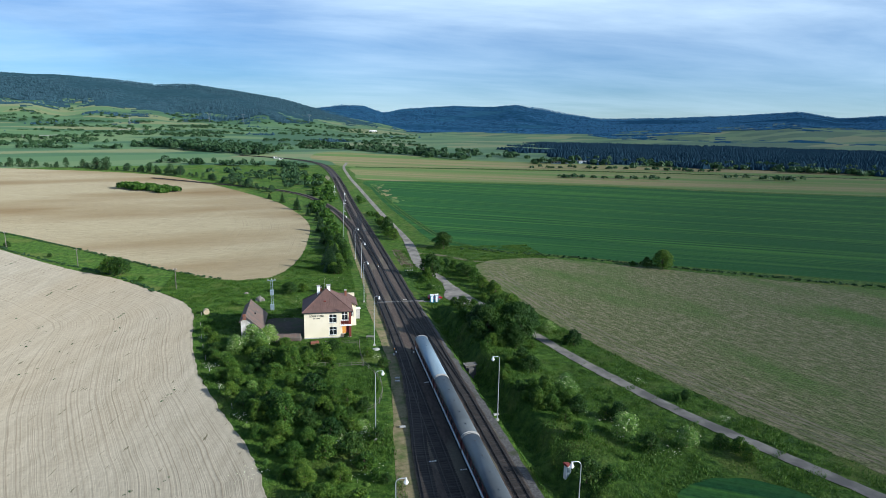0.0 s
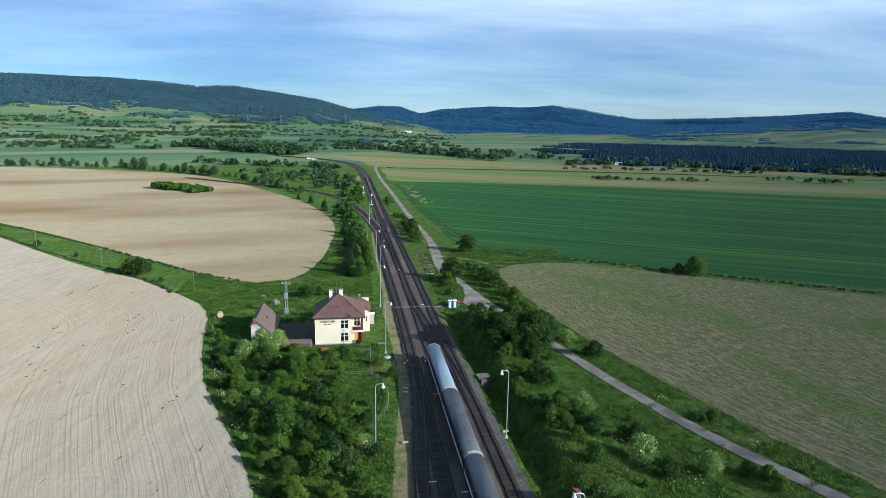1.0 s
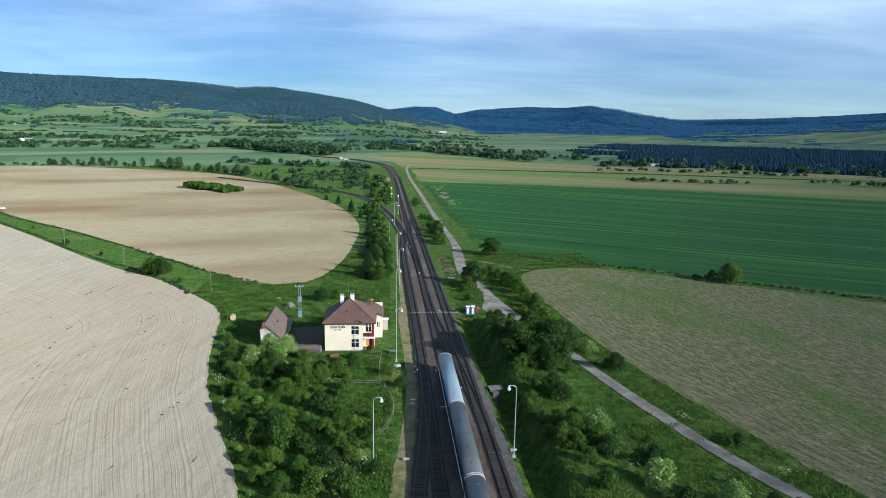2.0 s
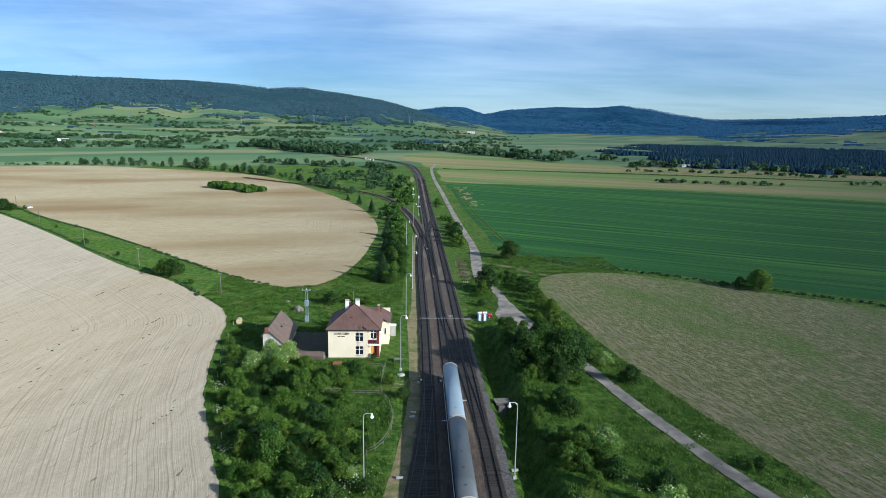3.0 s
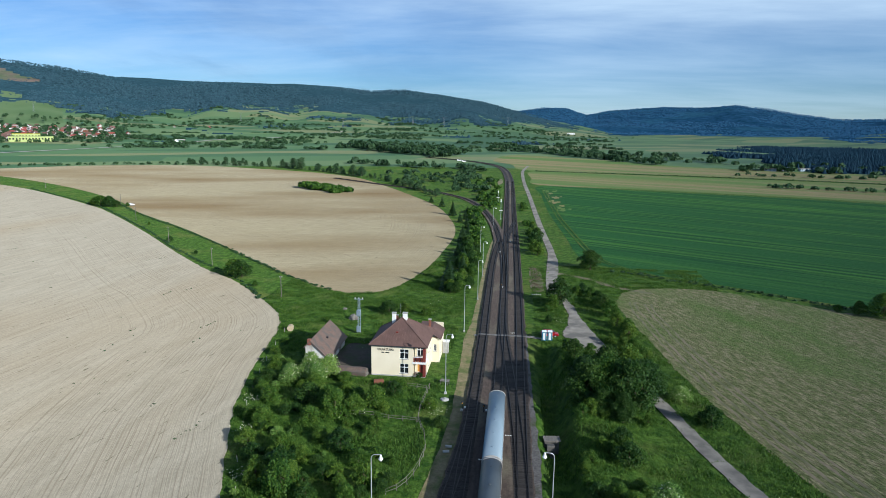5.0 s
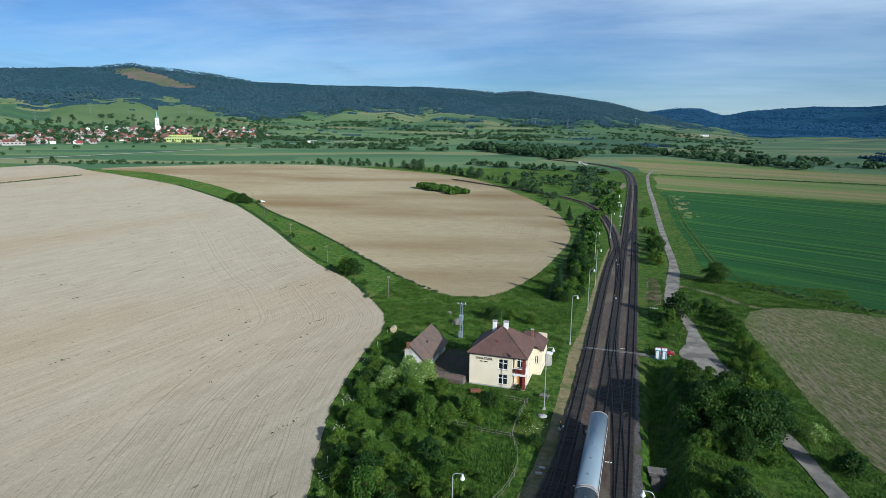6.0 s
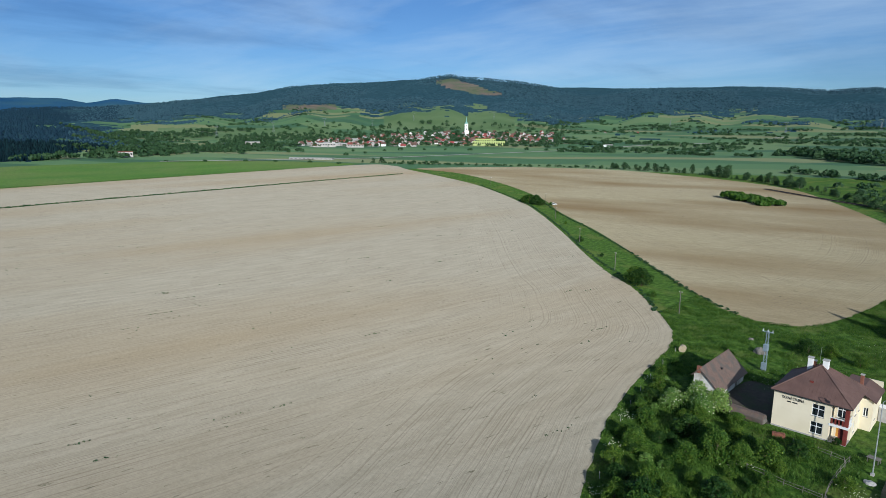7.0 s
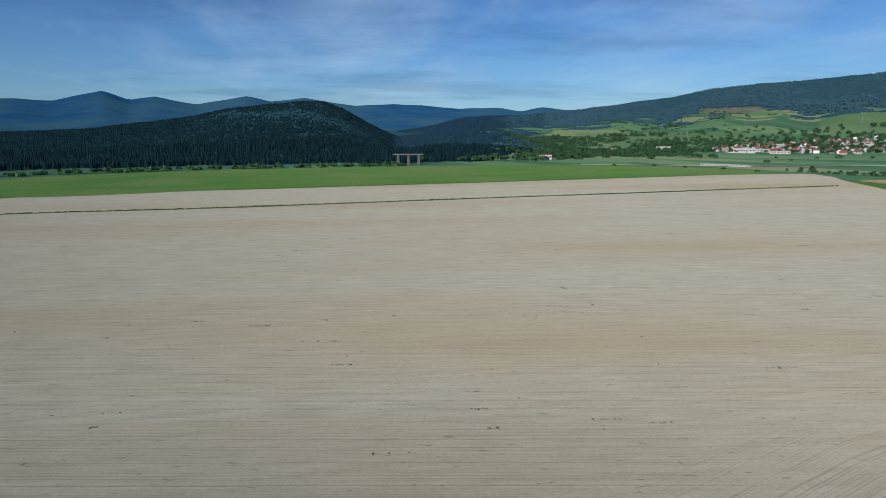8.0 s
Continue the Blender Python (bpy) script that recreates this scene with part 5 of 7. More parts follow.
def grass(count, seed):
    rng = np.random.default_rng(seed)
    verts, faces = [], []
    xs, ys = rng.uniform(-46, 88, int(count * 3.2)), rng.uniform(50, 250, int(count * 3.2))
    bare = (xs > 11.5) & (xs < 30.2) | (xs > -18) & (xs < 11.5) & (ys > 142) & (ys < 160)
    for poly in (FIELD_1, FIELD_2, BROWN, PARK, NEAR_CROP):
        bare |= inside_many(poly[::2], xs, ys)
    for px, py in ROAD:
        bare |= (xs - px) ** 2 + (ys - py) ** 2 < 5.0
    xs, ys = xs[~bare], ys[~bare]
    made = 0
    for x, y, z in zip(xs.tolist(), ys.tolist(), land(xs, ys).tolist()):
        if made >= count:
            break
        tall = .5 + .5 * noise.noise((x / 3.2, y / 3.2, 0)) + .35 * noise.noise((x / 11, y / 11, 4))
        if tall < rng.random() * .7:
            continue
        made += 1
        h = (.10 + .42 * max(0, tall)) * rng.uniform(.6, 1.3)
        for i in range(2):
            a = rng.random() * 6.28
            k = len(verts)
            lx, ly = math.cos(a) * h * .5, math.sin(a) * h * .5
            verts += [(x - ly * .3, y + lx * .3, z), (x + ly * .3, y - lx * .3, z), (x + lx + rng.normal() * .06, y + ly + rng.normal() * .06, z + h)]
            faces.append((k, k + 1, k + 2))
    return tagged(new("tall_grass", pydata("tall_grass", verts, faces, M["blade"])), "tall unmown green grass beside the railway", "grass", kind="stuff")


grass(185000, 4)


def blossoms(spots, seed):
    """White umbels standing in the grass; spots are x, y, spread, count."""
    rng = np.random.default_rng(seed)
    verts, faces = [], []
    for x, y, w, k in spots:
        for i in range(int(k * .5)):
            px, py = x + rng.normal() * w, y + rng.normal() * w
            pz, r = float(land(px, py)) + rng.uniform(.4, .9), rng.uniform(.05, .10)
            n_ = len(verts)
            verts += [(px + r * math.cos(a), py + r * math.sin(a), pz + rng.uniform(-.03, .03)) for a in (0, 1.26, 2.51, 3.77, 5.03)]
            faces.append(tuple(range(n_, n_ + 5)))
    return tagged(new("cow_parsley", pydata("cow_parsley", verts, faces, M["blossom"])), "white cow parsley blossom among the tall grass", "wild flowers", kind="stuff")


blossoms([(6.5, 96, 1.6, 240), (4, 92, 1.4, 160), (-18, 117, .9, 110), (-21.5, 128, .9, 110), (-25.5, 146, .9, 110), (-13.5, 104, .8, 80), (-4, 125.6, 1.5, 160), (12.3, 128, 1.2, 80), (-9, 160, 2, 60), (6, 83, 2, 90), (-10, 85, 1.5, 80),
          (48, 92, 1.5, 70), (54, 80, 1.3, 60), (69.5, 89, .9, 60), (62.5, 107, .9, 60), (-2, 172, 4, 150), (3, 198, 4, 120), (36, 184, 1.5, 50)], 8)

# ---- station house ----
M["timber"] = material("weathered_timber", (0.15, 0.135, 0.115), (0.21, 0.195, 0.17), 4, stretch=(1, 1, 0.2), spread=0.2, bump=0.01, bscale=10)
M["orange_door"] = material("orange_door", (0.55, 0.26, 0.05), (0.62, 0.31, 0.07), 3)
M["red_paint"] = material("red_brown_paint", (0.16, 0.032, 0.026), (0.20, 0.045, 0.034), 2, rough=0.6)
M["brick"] = material("brick_red", (0.20, 0.075, 0.05), (0.26, 0.11, 0.07), 4, bump=0.01, bscale=12)
M["oldwall"] = material("old_limewash", (0.55, 0.53, 0.48), (0.66, 0.64, 0.60), 1.2, c3=(0.36, 0.33, 0.28), scale3=0.5, bump=0.01, bscale=6)
M["oldroof"] = material("old_roof_tiles", (0.145, 0.095, 0.075), (0.19, 0.13, 0.105), 2.5, c3=(0.12, 0.10, 0.085), scale3=0.6, bump=0.03, bscale=6)
M["toilet_blue"] = material("blue_plastic", (0.05, 0.20, 0.30), (0.06, 0.23, 0.34), 2, rough=0.5)
M["car_red"] = material("car_red", (0.30, 0.012, 0.02), (0.33, 0.015, 0.022), 2, rough=0.25, spec=0.6)
M["lettering"] = material("dark_lettering", (0.02, 0.018, 0.016), (0.03, 0.028, 0.025), 2)
M["straw"] = material("straw", (0.40, 0.32, 0.20), (0.48, 0.40, 0.27), 4, bump=0.03, bscale=14)
M["zinc"] = material("blue_grey_paint", (0.24, 0.31, 0.36), (0.30, 0.37, 0.42), 2, rough=0.5, metal=0.3)


def empty(name, loc, label, category, group="", turn=0.0):
    e = tagged(new(name), label, category, group)
    e.matrix_basis = pose(loc[0], loc[1], loc[2] if len(loc) > 2 else float(land(loc[0], loc[1])), 0, 0, turn)
    return e


def wall_box(bm, x0, x1, y0, y1, z0, z1, holes, axis, out):
    """A wall of thickness |y1-y0| (axis x) or |x1-x0| (axis y) with square holes (a0, a1, z0, z1) cut through it."""
    a0, a1 = (x0, x1) if axis == "x" else (y0, y1)
    cuts = sorted({a0, a1, *[h[0] for h in holes], *[h[1] for h in holes]})
    for c, d in zip(cuts, cuts[1:]):
        mid = (c + d) / 2
        levels = sorted((h[2], h[3]) for h in holes if h[0] < mid < h[1])
        z = z0
        for lo, hi in levels + [(z1, z1)]:
            if lo > z + 1e-4:
                if axis == "x":
                    box(bm, c, d, y0, y1, z, lo)
                else:
                    box(bm, x0, x1, c, d, z, lo)
            z = hi
    return bm


def window(parent, x, z, w, h, facing, depth, muntins=(1, 1), frame_mat="white"):
    """A window with frame, bars, pane and sill; facing 'y' looks to -y at y=depth, 'x' looks to +x at x=depth."""
    def put(bm, a0, a1, b0, b1, z0, z1):
        return box(bm, a0, a1, depth + b0, depth + b1, z0, z1) if facing == "y" else box(bm, depth - b1, depth - b0, a0, a1, z0, z1)
    wi = part("window", put(bmesh.new(), x, x + w, 0.16, 0.20, z, z + h), M["glass"], parent)
    fr = bmesh.new()
    t = 0.07
    for a0, a1, c0, c1 in ((x, x + w, z, z + t), (x, x + w, z + h - t, z + h), (x, x + t, z + t, z + h - t), (x + w - t, x + w, z + t, z + h - t)):
        put(fr, a0, a1, 0.08, 0.158, c0, c1)
    part("frame", fr, M[frame_mat], wi)
    for i in range(muntins[0]):
        c = x + w * (i + 1) / (muntins[0] + 1)
        part("bar", put(bmesh.new(), c - .05, c + .05, 0.10, 0.157, z + t, z + h - t), M[frame_mat], wi)
    for i in range(muntins[1]):
        c = z + h * (0.62 if muntins[1] == 1 else (i + 1) / (muntins[1] + 1))
        part("bar", put(bmesh.new(), x + t, x + w - t, 0.105, 0.156, c - .05, c + .05), M[frame_mat], wi)
    part("sill", put(bmesh.new(), x - .08, x + w + .08, -0.09, 0.10, z - .07, z - .004), M["concrete"], wi)
    return wi


def station_house():
    h = empty("station_house", (-3.15, 143.1, -0.05), "cream two-storey station house with a brown hipped roof", "house")
    h.matrix_basis = h.matrix_basis @ Matrix.Diagonal((1, 1, 1.115, 1))
    W, D, H = 10.9, 10.4, 5.75
    lw = W - 2.5   # the loggia begins here
    ld = 2.6       # and is this deep
    up, dn = (5.75, 7.5, 3.35, 5.15), (5.75, 7.5, 0.65, 2.45)
    bm = bmesh.new()
    wall_box(bm, 0, lw, 0, .4, -.5, H, [up, dn], "x", 0)
    part("front_wall", bm, M["cream"], h)
    bm = bmesh.new()
    wall_box(bm, lw - .4, lw, .4, ld, -.5, H, [(0.9, 1.9, .15, 2.3), (0.9, 1.9, 3.1, 5.1)], "y", 0)
    wall_box(bm, lw, W - .4, ld, ld + .4, -.5, H, [(lw + .5, lw + 1.5, .15, 2.35), (lw + .4, lw + 1.8, 3.1, 5.1)], "x", 0)
    part("loggia_wall", bm, M["cream"], h)
    bm = bmesh.new()
    wall_box(bm, W - .4, W, ld, D, -.5, H, [(4.2, 5.2, 3.4, 5.0), (4.2, 5.2, .8, 2.4), (6.6, 7.4, 3.4, 5.0)], "y", 0)
    part("side_wall", bm, M["cream"], h)
    bm = bmesh.new()
    box(bm, 0, .4, .4, D - .4, -.5, H)
    box(bm, 0, W, D - .4, D, -.5, H)
    part("back_wall", bm, M["cream"], h)
    part("upper_floor", box(bmesh.new(), .4, W - .4, .4, D - .4, 2.7, 2.9), M["concrete"], h)
    part("plinth", box(bmesh.new(), -.05, lw, -.05, .0, -.5, .25), M["concrete"], h, "grey rendered plinth")
    part("loggia_floor", box(bmesh.new(), lw, W, 0, ld, -.5, .12), M["concrete"], h)
    part("balcony_slab", box(bmesh.new(), lw - .1, W + .1, -.1, ld, 2.55, 2.9), M["white"], h, "pale concrete balcony slab")
    for n_, hole in enumerate((up, dn)):
        window(h, hole[0], hole[2], hole[1] - hole[0], hole[3] - hole[2], "y", 0)
    window(h, lw + .4, 3.1, 1.4, 2.0, "y", ld)
    for y_, z_ in ((4.2, 3.4), (4.2, .8)):
        window(h, y_, z_, 1.0, 1.6, "x", W, (1, 0))
    window(h, 6.6, 3.4, .8, 1.6, "x", W, (1, 0))
    part("door", box(bmesh.new(), lw + .5, lw + 1.5, ld + .12, ld + .2, .15, 2.35), M["orange_door"], h, "orange wooden front door")
    part("corner_post", box(bmesh.new(), W - .55, W, .0, .55, .12, 2.55, .02), M["red_paint"], h, "red-brown corner post")
    part("corner_post", box(bmesh.new(), W - .55, W, .0, .55, 2.9, H, .02), M["red_paint"], h, "red-brown corner post")
    part("screen", box(bmesh.new(), lw + 1.25, W - .55, .35, .45, .12, 2.5), M["red_paint"], h, "red-brown timber screen")
    for i in range(4):
        part("baluster", box(bmesh.new(), lw + .12 + i * .5, lw + .37 + i * .5, .0, .08, 2.9, 3.75), M["red_paint"], h)
    for i in range(4):
        part("baluster", box(bmesh.new(), W - .08, W, .7 + i * .48, .95 + i * .48, 2.9, 3.75), M["white"], h)
    bm = bmesh.new()
    box(bm, lw, W - .55, -.03, .11, 3.75, 3.85)
    box(bm, W - .11, W + .03, .55, ld, 3.75, 3.85)
    part("handrail", bm, M["white"], h)
    # hipped roof with an overhang
    o = 0.45
    bm = bmesh.new()
    c = [(-o, -o), (W + o, -o), (W + o, D + o), (-o, D + o)]
    lo = [bm.verts.new((*p, H - .02)) for p in c]
    hi = [bm.verts.new((*p, H + .14)) for p in c]
    r0, r1 = bm.verts.new((W * .49, 4.9, 9.6)), bm.verts.new((W * .49, 5.7, 9.6))
    for f in ((hi[0], hi[1], r0), (hi[1], hi[2], r1, r0), (hi[2], hi[3], r1), (hi[3], hi[0], r0, r1), lo[::-1]):
        bm.faces.new(f)
    for i in range(4):
        bm.faces.new((lo[i], lo[(i + 1) % 4], hi[(i + 1) % 4], hi[i]))
    bmesh.ops.recalc_face_normals(bm, faces=bm.faces)
    roof = part("roof", bm, M["roof"], h, "brown hipped roof")
    for a in c:
        b = (W * .49, 4.9 if a[1] < 0 else 5.7)
        part("ridge_tile", tube(bmesh.new(), (*a, H + .15), (*b, 9.62), .09, .09, 6), M["roof"], roof)
    # standing seams on the front and the sunny side
    for i in range(1, 22):
        x = -o + (W + 2 * o) * i / 22
        t = 1 - abs(x - W * .49) / (W * .49 + o)
        part("seam", tube(bmesh.new(), (x, -o, H + .145), (x, -o + (4.9 + o) * t, H + .145 + (9.46 - H) * t), .022, .022, 4), M["roof"], roof)
    for i in range(1, 22):
        y = -o + (D + 2 * o) * i / 22
        t = min(1, 1 - abs(y - 5.3) / (5.3 + o) + .04)
        part("seam", tube(bmesh.new(), (W + o, y, H + .145), (W + o - (W * .51 + o) * t, y, H + .145 + (9.46 - H) * t), .022, .022, 4), M["roof"], roof)
    g = bmesh.new()
    tube(g, (-o, -o - .06, H + .02), (W + o, -o - .06, H + .02), .07, .07, 6)
    part("gutter", g, M["black"], h, "dark metal gutter")
    for x, y, w, z, mt in ((3.1, 5.6, .75, 10.1, "white"), (5.4, 5.1, .85, 10.3, "white"), (3.75, 6.2, .5, 9.6, "brick")):
        ch = part("chimney", box(bmesh.new(), x, x + w, y, y + w, 7.6, z, .02), M[mt], h)
        part("cap", box(bmesh.new(), x - .08, x + w + .08, y - .08, y + w + .08, z + .003, z + .12), M["concrete"], ch)
    part("roof_hatch", box(bmesh.new(), 4.6, 5.1, 1.9, 2.4, 7.2, 7.75), M["red_paint"], h, "small red-brown roof hatch")
    part("aerial", tube(bmesh.new(), (4.9, 5.6, 9.4), (4.9, 5.6, 12.2), .025, .015, 5), M["metal"], h)
    # wing towards the railway
    bm = bmesh.new()
    wall_box(bm, W, 12.6, 8.6, 9.0, -.6, 4.9, [(11.3, 12.0, 2.2, 3.6)], "x", 0)
    box(bm, 12.2, 12.6, 9.0, 15.6, -.6, 4.9)
    box(bm, 9, 12.6, 15.6, 16.0, -.6, 5.9)
    part("wing_wall", bm, M["cream"], h)
    window(h, 11.3, 2.2, .7, 1.4, "y", 8.6, (1, 0))
    window(h, 10.6, 1.3, .9, 1.3, "x", 12.6, (1, 0))
    bm = bmesh.new()
    v = [bm.verts.new(p) for p in ((W - 3, 8.2, 6.1), (W - .2, 8.2, 6.0), (13.0, 8.2, 4.8), (13.0, 15.58, 4.8), (W - .2, 15.58, 6.0), (W - 3, 15.58, 6.1))]
    vb = [bm.verts.new(q.co - Vector((0, 0, .16))) for q in v]
    bm.faces.new(v)
    bm.faces.new(vb[::-1])
    for i in range(6):
        bm.faces.new((v[i], vb[i], vb[(i + 1) % 6], v[(i + 1) % 6]))
    bmesh.ops.recalc_face_normals(bm, faces=bm.faces)
    part("wing_roof", bm, M["roof"], h, "low brown roof of the wing")
    ch = part("chimney", box(bmesh.new(), 9.9, 10.4, 11.2, 11.7, 5.5, 7.6, .02), M["brick"], h, "red brick chimney")
    part("cap", box(bmesh.new(), 9.83, 10.47, 11.13, 11.77, 7.603, 7.72), M["concrete"], ch)
    part("porch", box(bmesh.new(), 12.65, 14.1, 14.0, 15.4, 2.35, 2.5), M["white"], h, "white porch roof")
    part("porch_wall", box(bmesh.new(), 12.7, 13.9, 14.1, 15.3, -.3, 2.34), M["concrete"], h)
    # lettering
    txt = bpy.data.curves.new("lettering", "FONT")
    txt.body, txt.size, txt.extrude = "DOLN\u00c1 \u0160TUB\u0147A", .62, .02
    tmp = bpy.data.objects.new("lettering", txt)
    scene.collection.objects.link(tmp)
    me = bpy.data.meshes.new_from_object(tmp.evaluated_get(bpy.context.evaluated_depsgraph_get()))
    bpy.data.objects.remove(tmp)
    width = max(v.co.x for v in me.vertices)
    me.transform(Matrix.Translation((1.25, -.025, 4.75)) @ Matrix.Rotation(radians(90), 4, "X") @ Matrix.Diagonal((3.3 / width, 1, 1, 1)))
    me.materials.clear()
    me.materials.append(M["lettering"])
    lt = new("lettering", me)
    lt.parent = h
    for x0, x1 in ((2.05, 2.6), (2.85, 3.6)):
        part("lettering", box(bmesh.new(), x0, x1, -.03, -.005, 4.32, 4.5), M["lettering"], h)
    return h


station_house()


def old_shed():
    s = empty("shed", (-17.6, 145.6), "old whitewashed shed with a steep brown tiled roof", "shed")
    prof = [(0, -.3), (4.5, -.3), (4.5, 2.1), (1.1, 5.3), (0, 4.2)]
    part("gable_wall", prism(bmesh.new(), prof, 0, .35), M["oldwall"], s)
    part("gable_wall", prism(bmesh.new(), prof, 13.2, 13.55), M["oldwall"], s)
    part("side_wall", box(bmesh.new(), 0, .35, .35, 13.2, -.3, 4.1), M["oldwall"], s)
    bm = bmesh.new()
    wall_box(bm, 4.15, 4.5, .35, 13.2, -.3, 2.05, [(2, 3, -.3, 1.8), (5.5, 6.4, .7, 1.6), (9, 10, -.3, 1.8)], "y", 0)
    part("side_wall", bm, M["oldwall"], s)
    part("door", box(bmesh.new(), 4.2, 4.26, 2, 3, -.3, 1.8), M["timber"], s, "weathered timber door")
    part("door", box(bmesh.new(), 4.2, 4.26, 9, 10, -.3, 1.8), M["timber"], s, "weathered timber door")
    part("hatch", box(bmesh.new(), 1.2, 1.75, -.03, .0, 2.5, 3.05), M["black"], s, "small dark opening")
    part("hatch", box(bmesh.new(), 3.7, 4.2, -.03, .0, 1.0, 1.8), M["black"], s, "small dark opening")
    part("roof", prism(bmesh.new(), [(1.1, 5.3), (5.0, 1.62), (5.12, 1.78), (1.12, 5.56)], -.3, 13.85), M["oldroof"], s)
    part("roof", prism(bmesh.new(), [(1.08, 5.3), (1.1, 5.56), (-.42, 4.02), (-.3, 3.9)], -.3, 13.85), M["oldroof"], s)
    bm = bmesh.new()
    for i in range(34):
        tube(bm, (1.1, -.3 + i * .415, 5.55), (1.1, .08 + i * .415, 5.57), .11, .12, 6)
    part("ridge", bm, M["oldroof"], s, "worn ridge tiles")
    part("chimney", box(bmesh.new(), .5, 1.2, -.28, .3, 4.6, 5.9, .02), M["brick"], s, "stub of a red brick chimney")
    part("skylight", box(bmesh.new(), 2.5, 2.9, 6, 6.5, 4.0, 4.3), M["black"], s)
    return s


old_shed()

# ---- train ----


def coach(kind):
    c = tagged(new("passenger_coach"), ("light blue-grey roofed passenger coach, last of the train" if kind else "dark grey-roofed passenger coach with a white and maroon side"), "train coach", "coaches of the train")
    L = 22.35
    body = [(-1.42, .72), (1.42, .72), (1.44, 1.6), (1.40, 2.75), (-1.40, 2.75), (-1.44, 1.6)]
    b = part("body", prism(bmesh.new(), body, .25, L - .25), M["maroon"], c, "maroon window band")
    rp = [(1.40 * math.cos(radians(a)) if a not in (0, 180) else math.copysign(1.43, 90 - a), 2.752 + .92 * math.sin(radians(a))) for a in range(0, 181, 15)]
    bm = prism(bmesh.new(), rp, .15, L - .15)
    for f in bm.faces:
        f.smooth = abs(f.normal.y) < .5
    rf = part("roof", bm, M["tail_roof"] if kind else M["coach_roof"], c)
    for i in range(5):
        v = bmesh.new()
        y = 2.6 + i * 4.3
        box(v, -.12, .12, y, y + .26, 3.62, 3.74, .03)
        part("vent", v, M["tail_roof"] if kind else M["coach_roof"], rf)
    for y in (.1, L - .22):
        rim = [(1.47 * math.cos(radians(a)), 2.752 + .99 * math.sin(radians(a))) for a in range(0, 181, 15)] + [(1.30 * math.cos(radians(a)), 2.752 + .82 * math.sin(radians(a))) for a in range(180, -1, -15)]
        part("end_rim", prism(bmesh.new(), rim, y, y + .12), M["concrete"], c, "pale end rim of the roof")
    for sgn in (-1, 1):
        x = sgn * 1.455
        part("stripe", box(bmesh.new(), min(x, x - sgn * .03), max(x, x - sgn * .03), .3, L - .3, .74, 1.32), M["white"], c, "white lower side stripe")
        for i in range(9):
            y = 1.9 + i * 2.12
            x2 = sgn * 1.445
            part("window", box(bmesh.new(), min(x2, x2 - sgn * .05), max(x2, x2 - sgn * .05), y, y + 1.35, 1.62, 2.5), M["glass"], c)
    part("underframe", box(bmesh.new(), -1.15, 1.15, 4.6, L - 4.6, .15, .70), M["black"], c)
    part("gangway", box(bmesh.new(), -.55, .55, -.12, .25, .7, 2.7), M["black"], c)
    for yb in (3.0, L - 3.0):
        bg = part("bogie", box(bmesh.new(), -1.05, 1.05, yb - 1.6, yb + 1.6, .25, .62, .05), M["black"], c)
        for yy in (yb - 1.2, yb + 1.2):
            for xx in (-.75, .75):
                part("wheel", tube(bmesh.new(), (xx - .06, yy, .46), (xx + .06, yy, .46), .46, .46, 14), M["rail"], bg)
    return c


M["tail_roof"] = material("tail_roof", (0.20, 0.27, 0.32), (0.24, 0.31, 0.36), 0.6, rough=0.4, stretch=(1, .2, 1))
TAIL = 130.0
proto = None
for i in range(4):
    m = Matrix.Translation((22.35, TAIL - 22.55 * (i + 1), 0.555))
    if i == 0:
        coach(True).matrix_basis = m
    elif proto is None:
        proto = coach(False)
        proto.matrix_basis = m
    else:
        copy_thing(proto, m)


def locomotive(y):
    c = empty("locomotive", (22.35, y, .555), "dark diesel locomotive with a maroon side", "locomotive")
    part("body", prism(bmesh.new(), [(-1.4, .75), (1.4, .75), (1.42, 2.4), (1.05, 3.2), (-1.05, 3.2), (-1.42, 2.4)], 0, 16), M["maroon"], c)
    part("roof", prism(bmesh.new(), [(1.06, 3.204), (.7, 3.45), (-.7, 3.45), (-1.06, 3.204)], .1, 15.9), M["black"], c)
    for yy in (2.5, 7, 11.5):
        part("roof_grille", box(bmesh.new(), -.7, .7, yy, yy + 2, 3.455, 3.62, .04), M["black"], c)
    part("underframe", box(bmesh.new(), -1.1, 1.1, 1, 15, .2, .74), M["black"], c)
    for yb in (3.2, 12.8):
        bg = part("bogie", box(bmesh.new(), -1.05, 1.05, yb - 1.7, yb + 1.7, .3, .62, .05), M["black"], c)
        for yy in (yb - 1.2, yb + 1.2):
            for xx in (-.75, .75):
                part("wheel", tube(bmesh.new(), (xx - .06, yy, .5), (xx + .06, yy, .5), .5, .5, 14), M["rail"], bg)
    return c


locomotive(TAIL - 22.55 * 4 - 16.4)

# ---- lamps, poles, small railway things ----


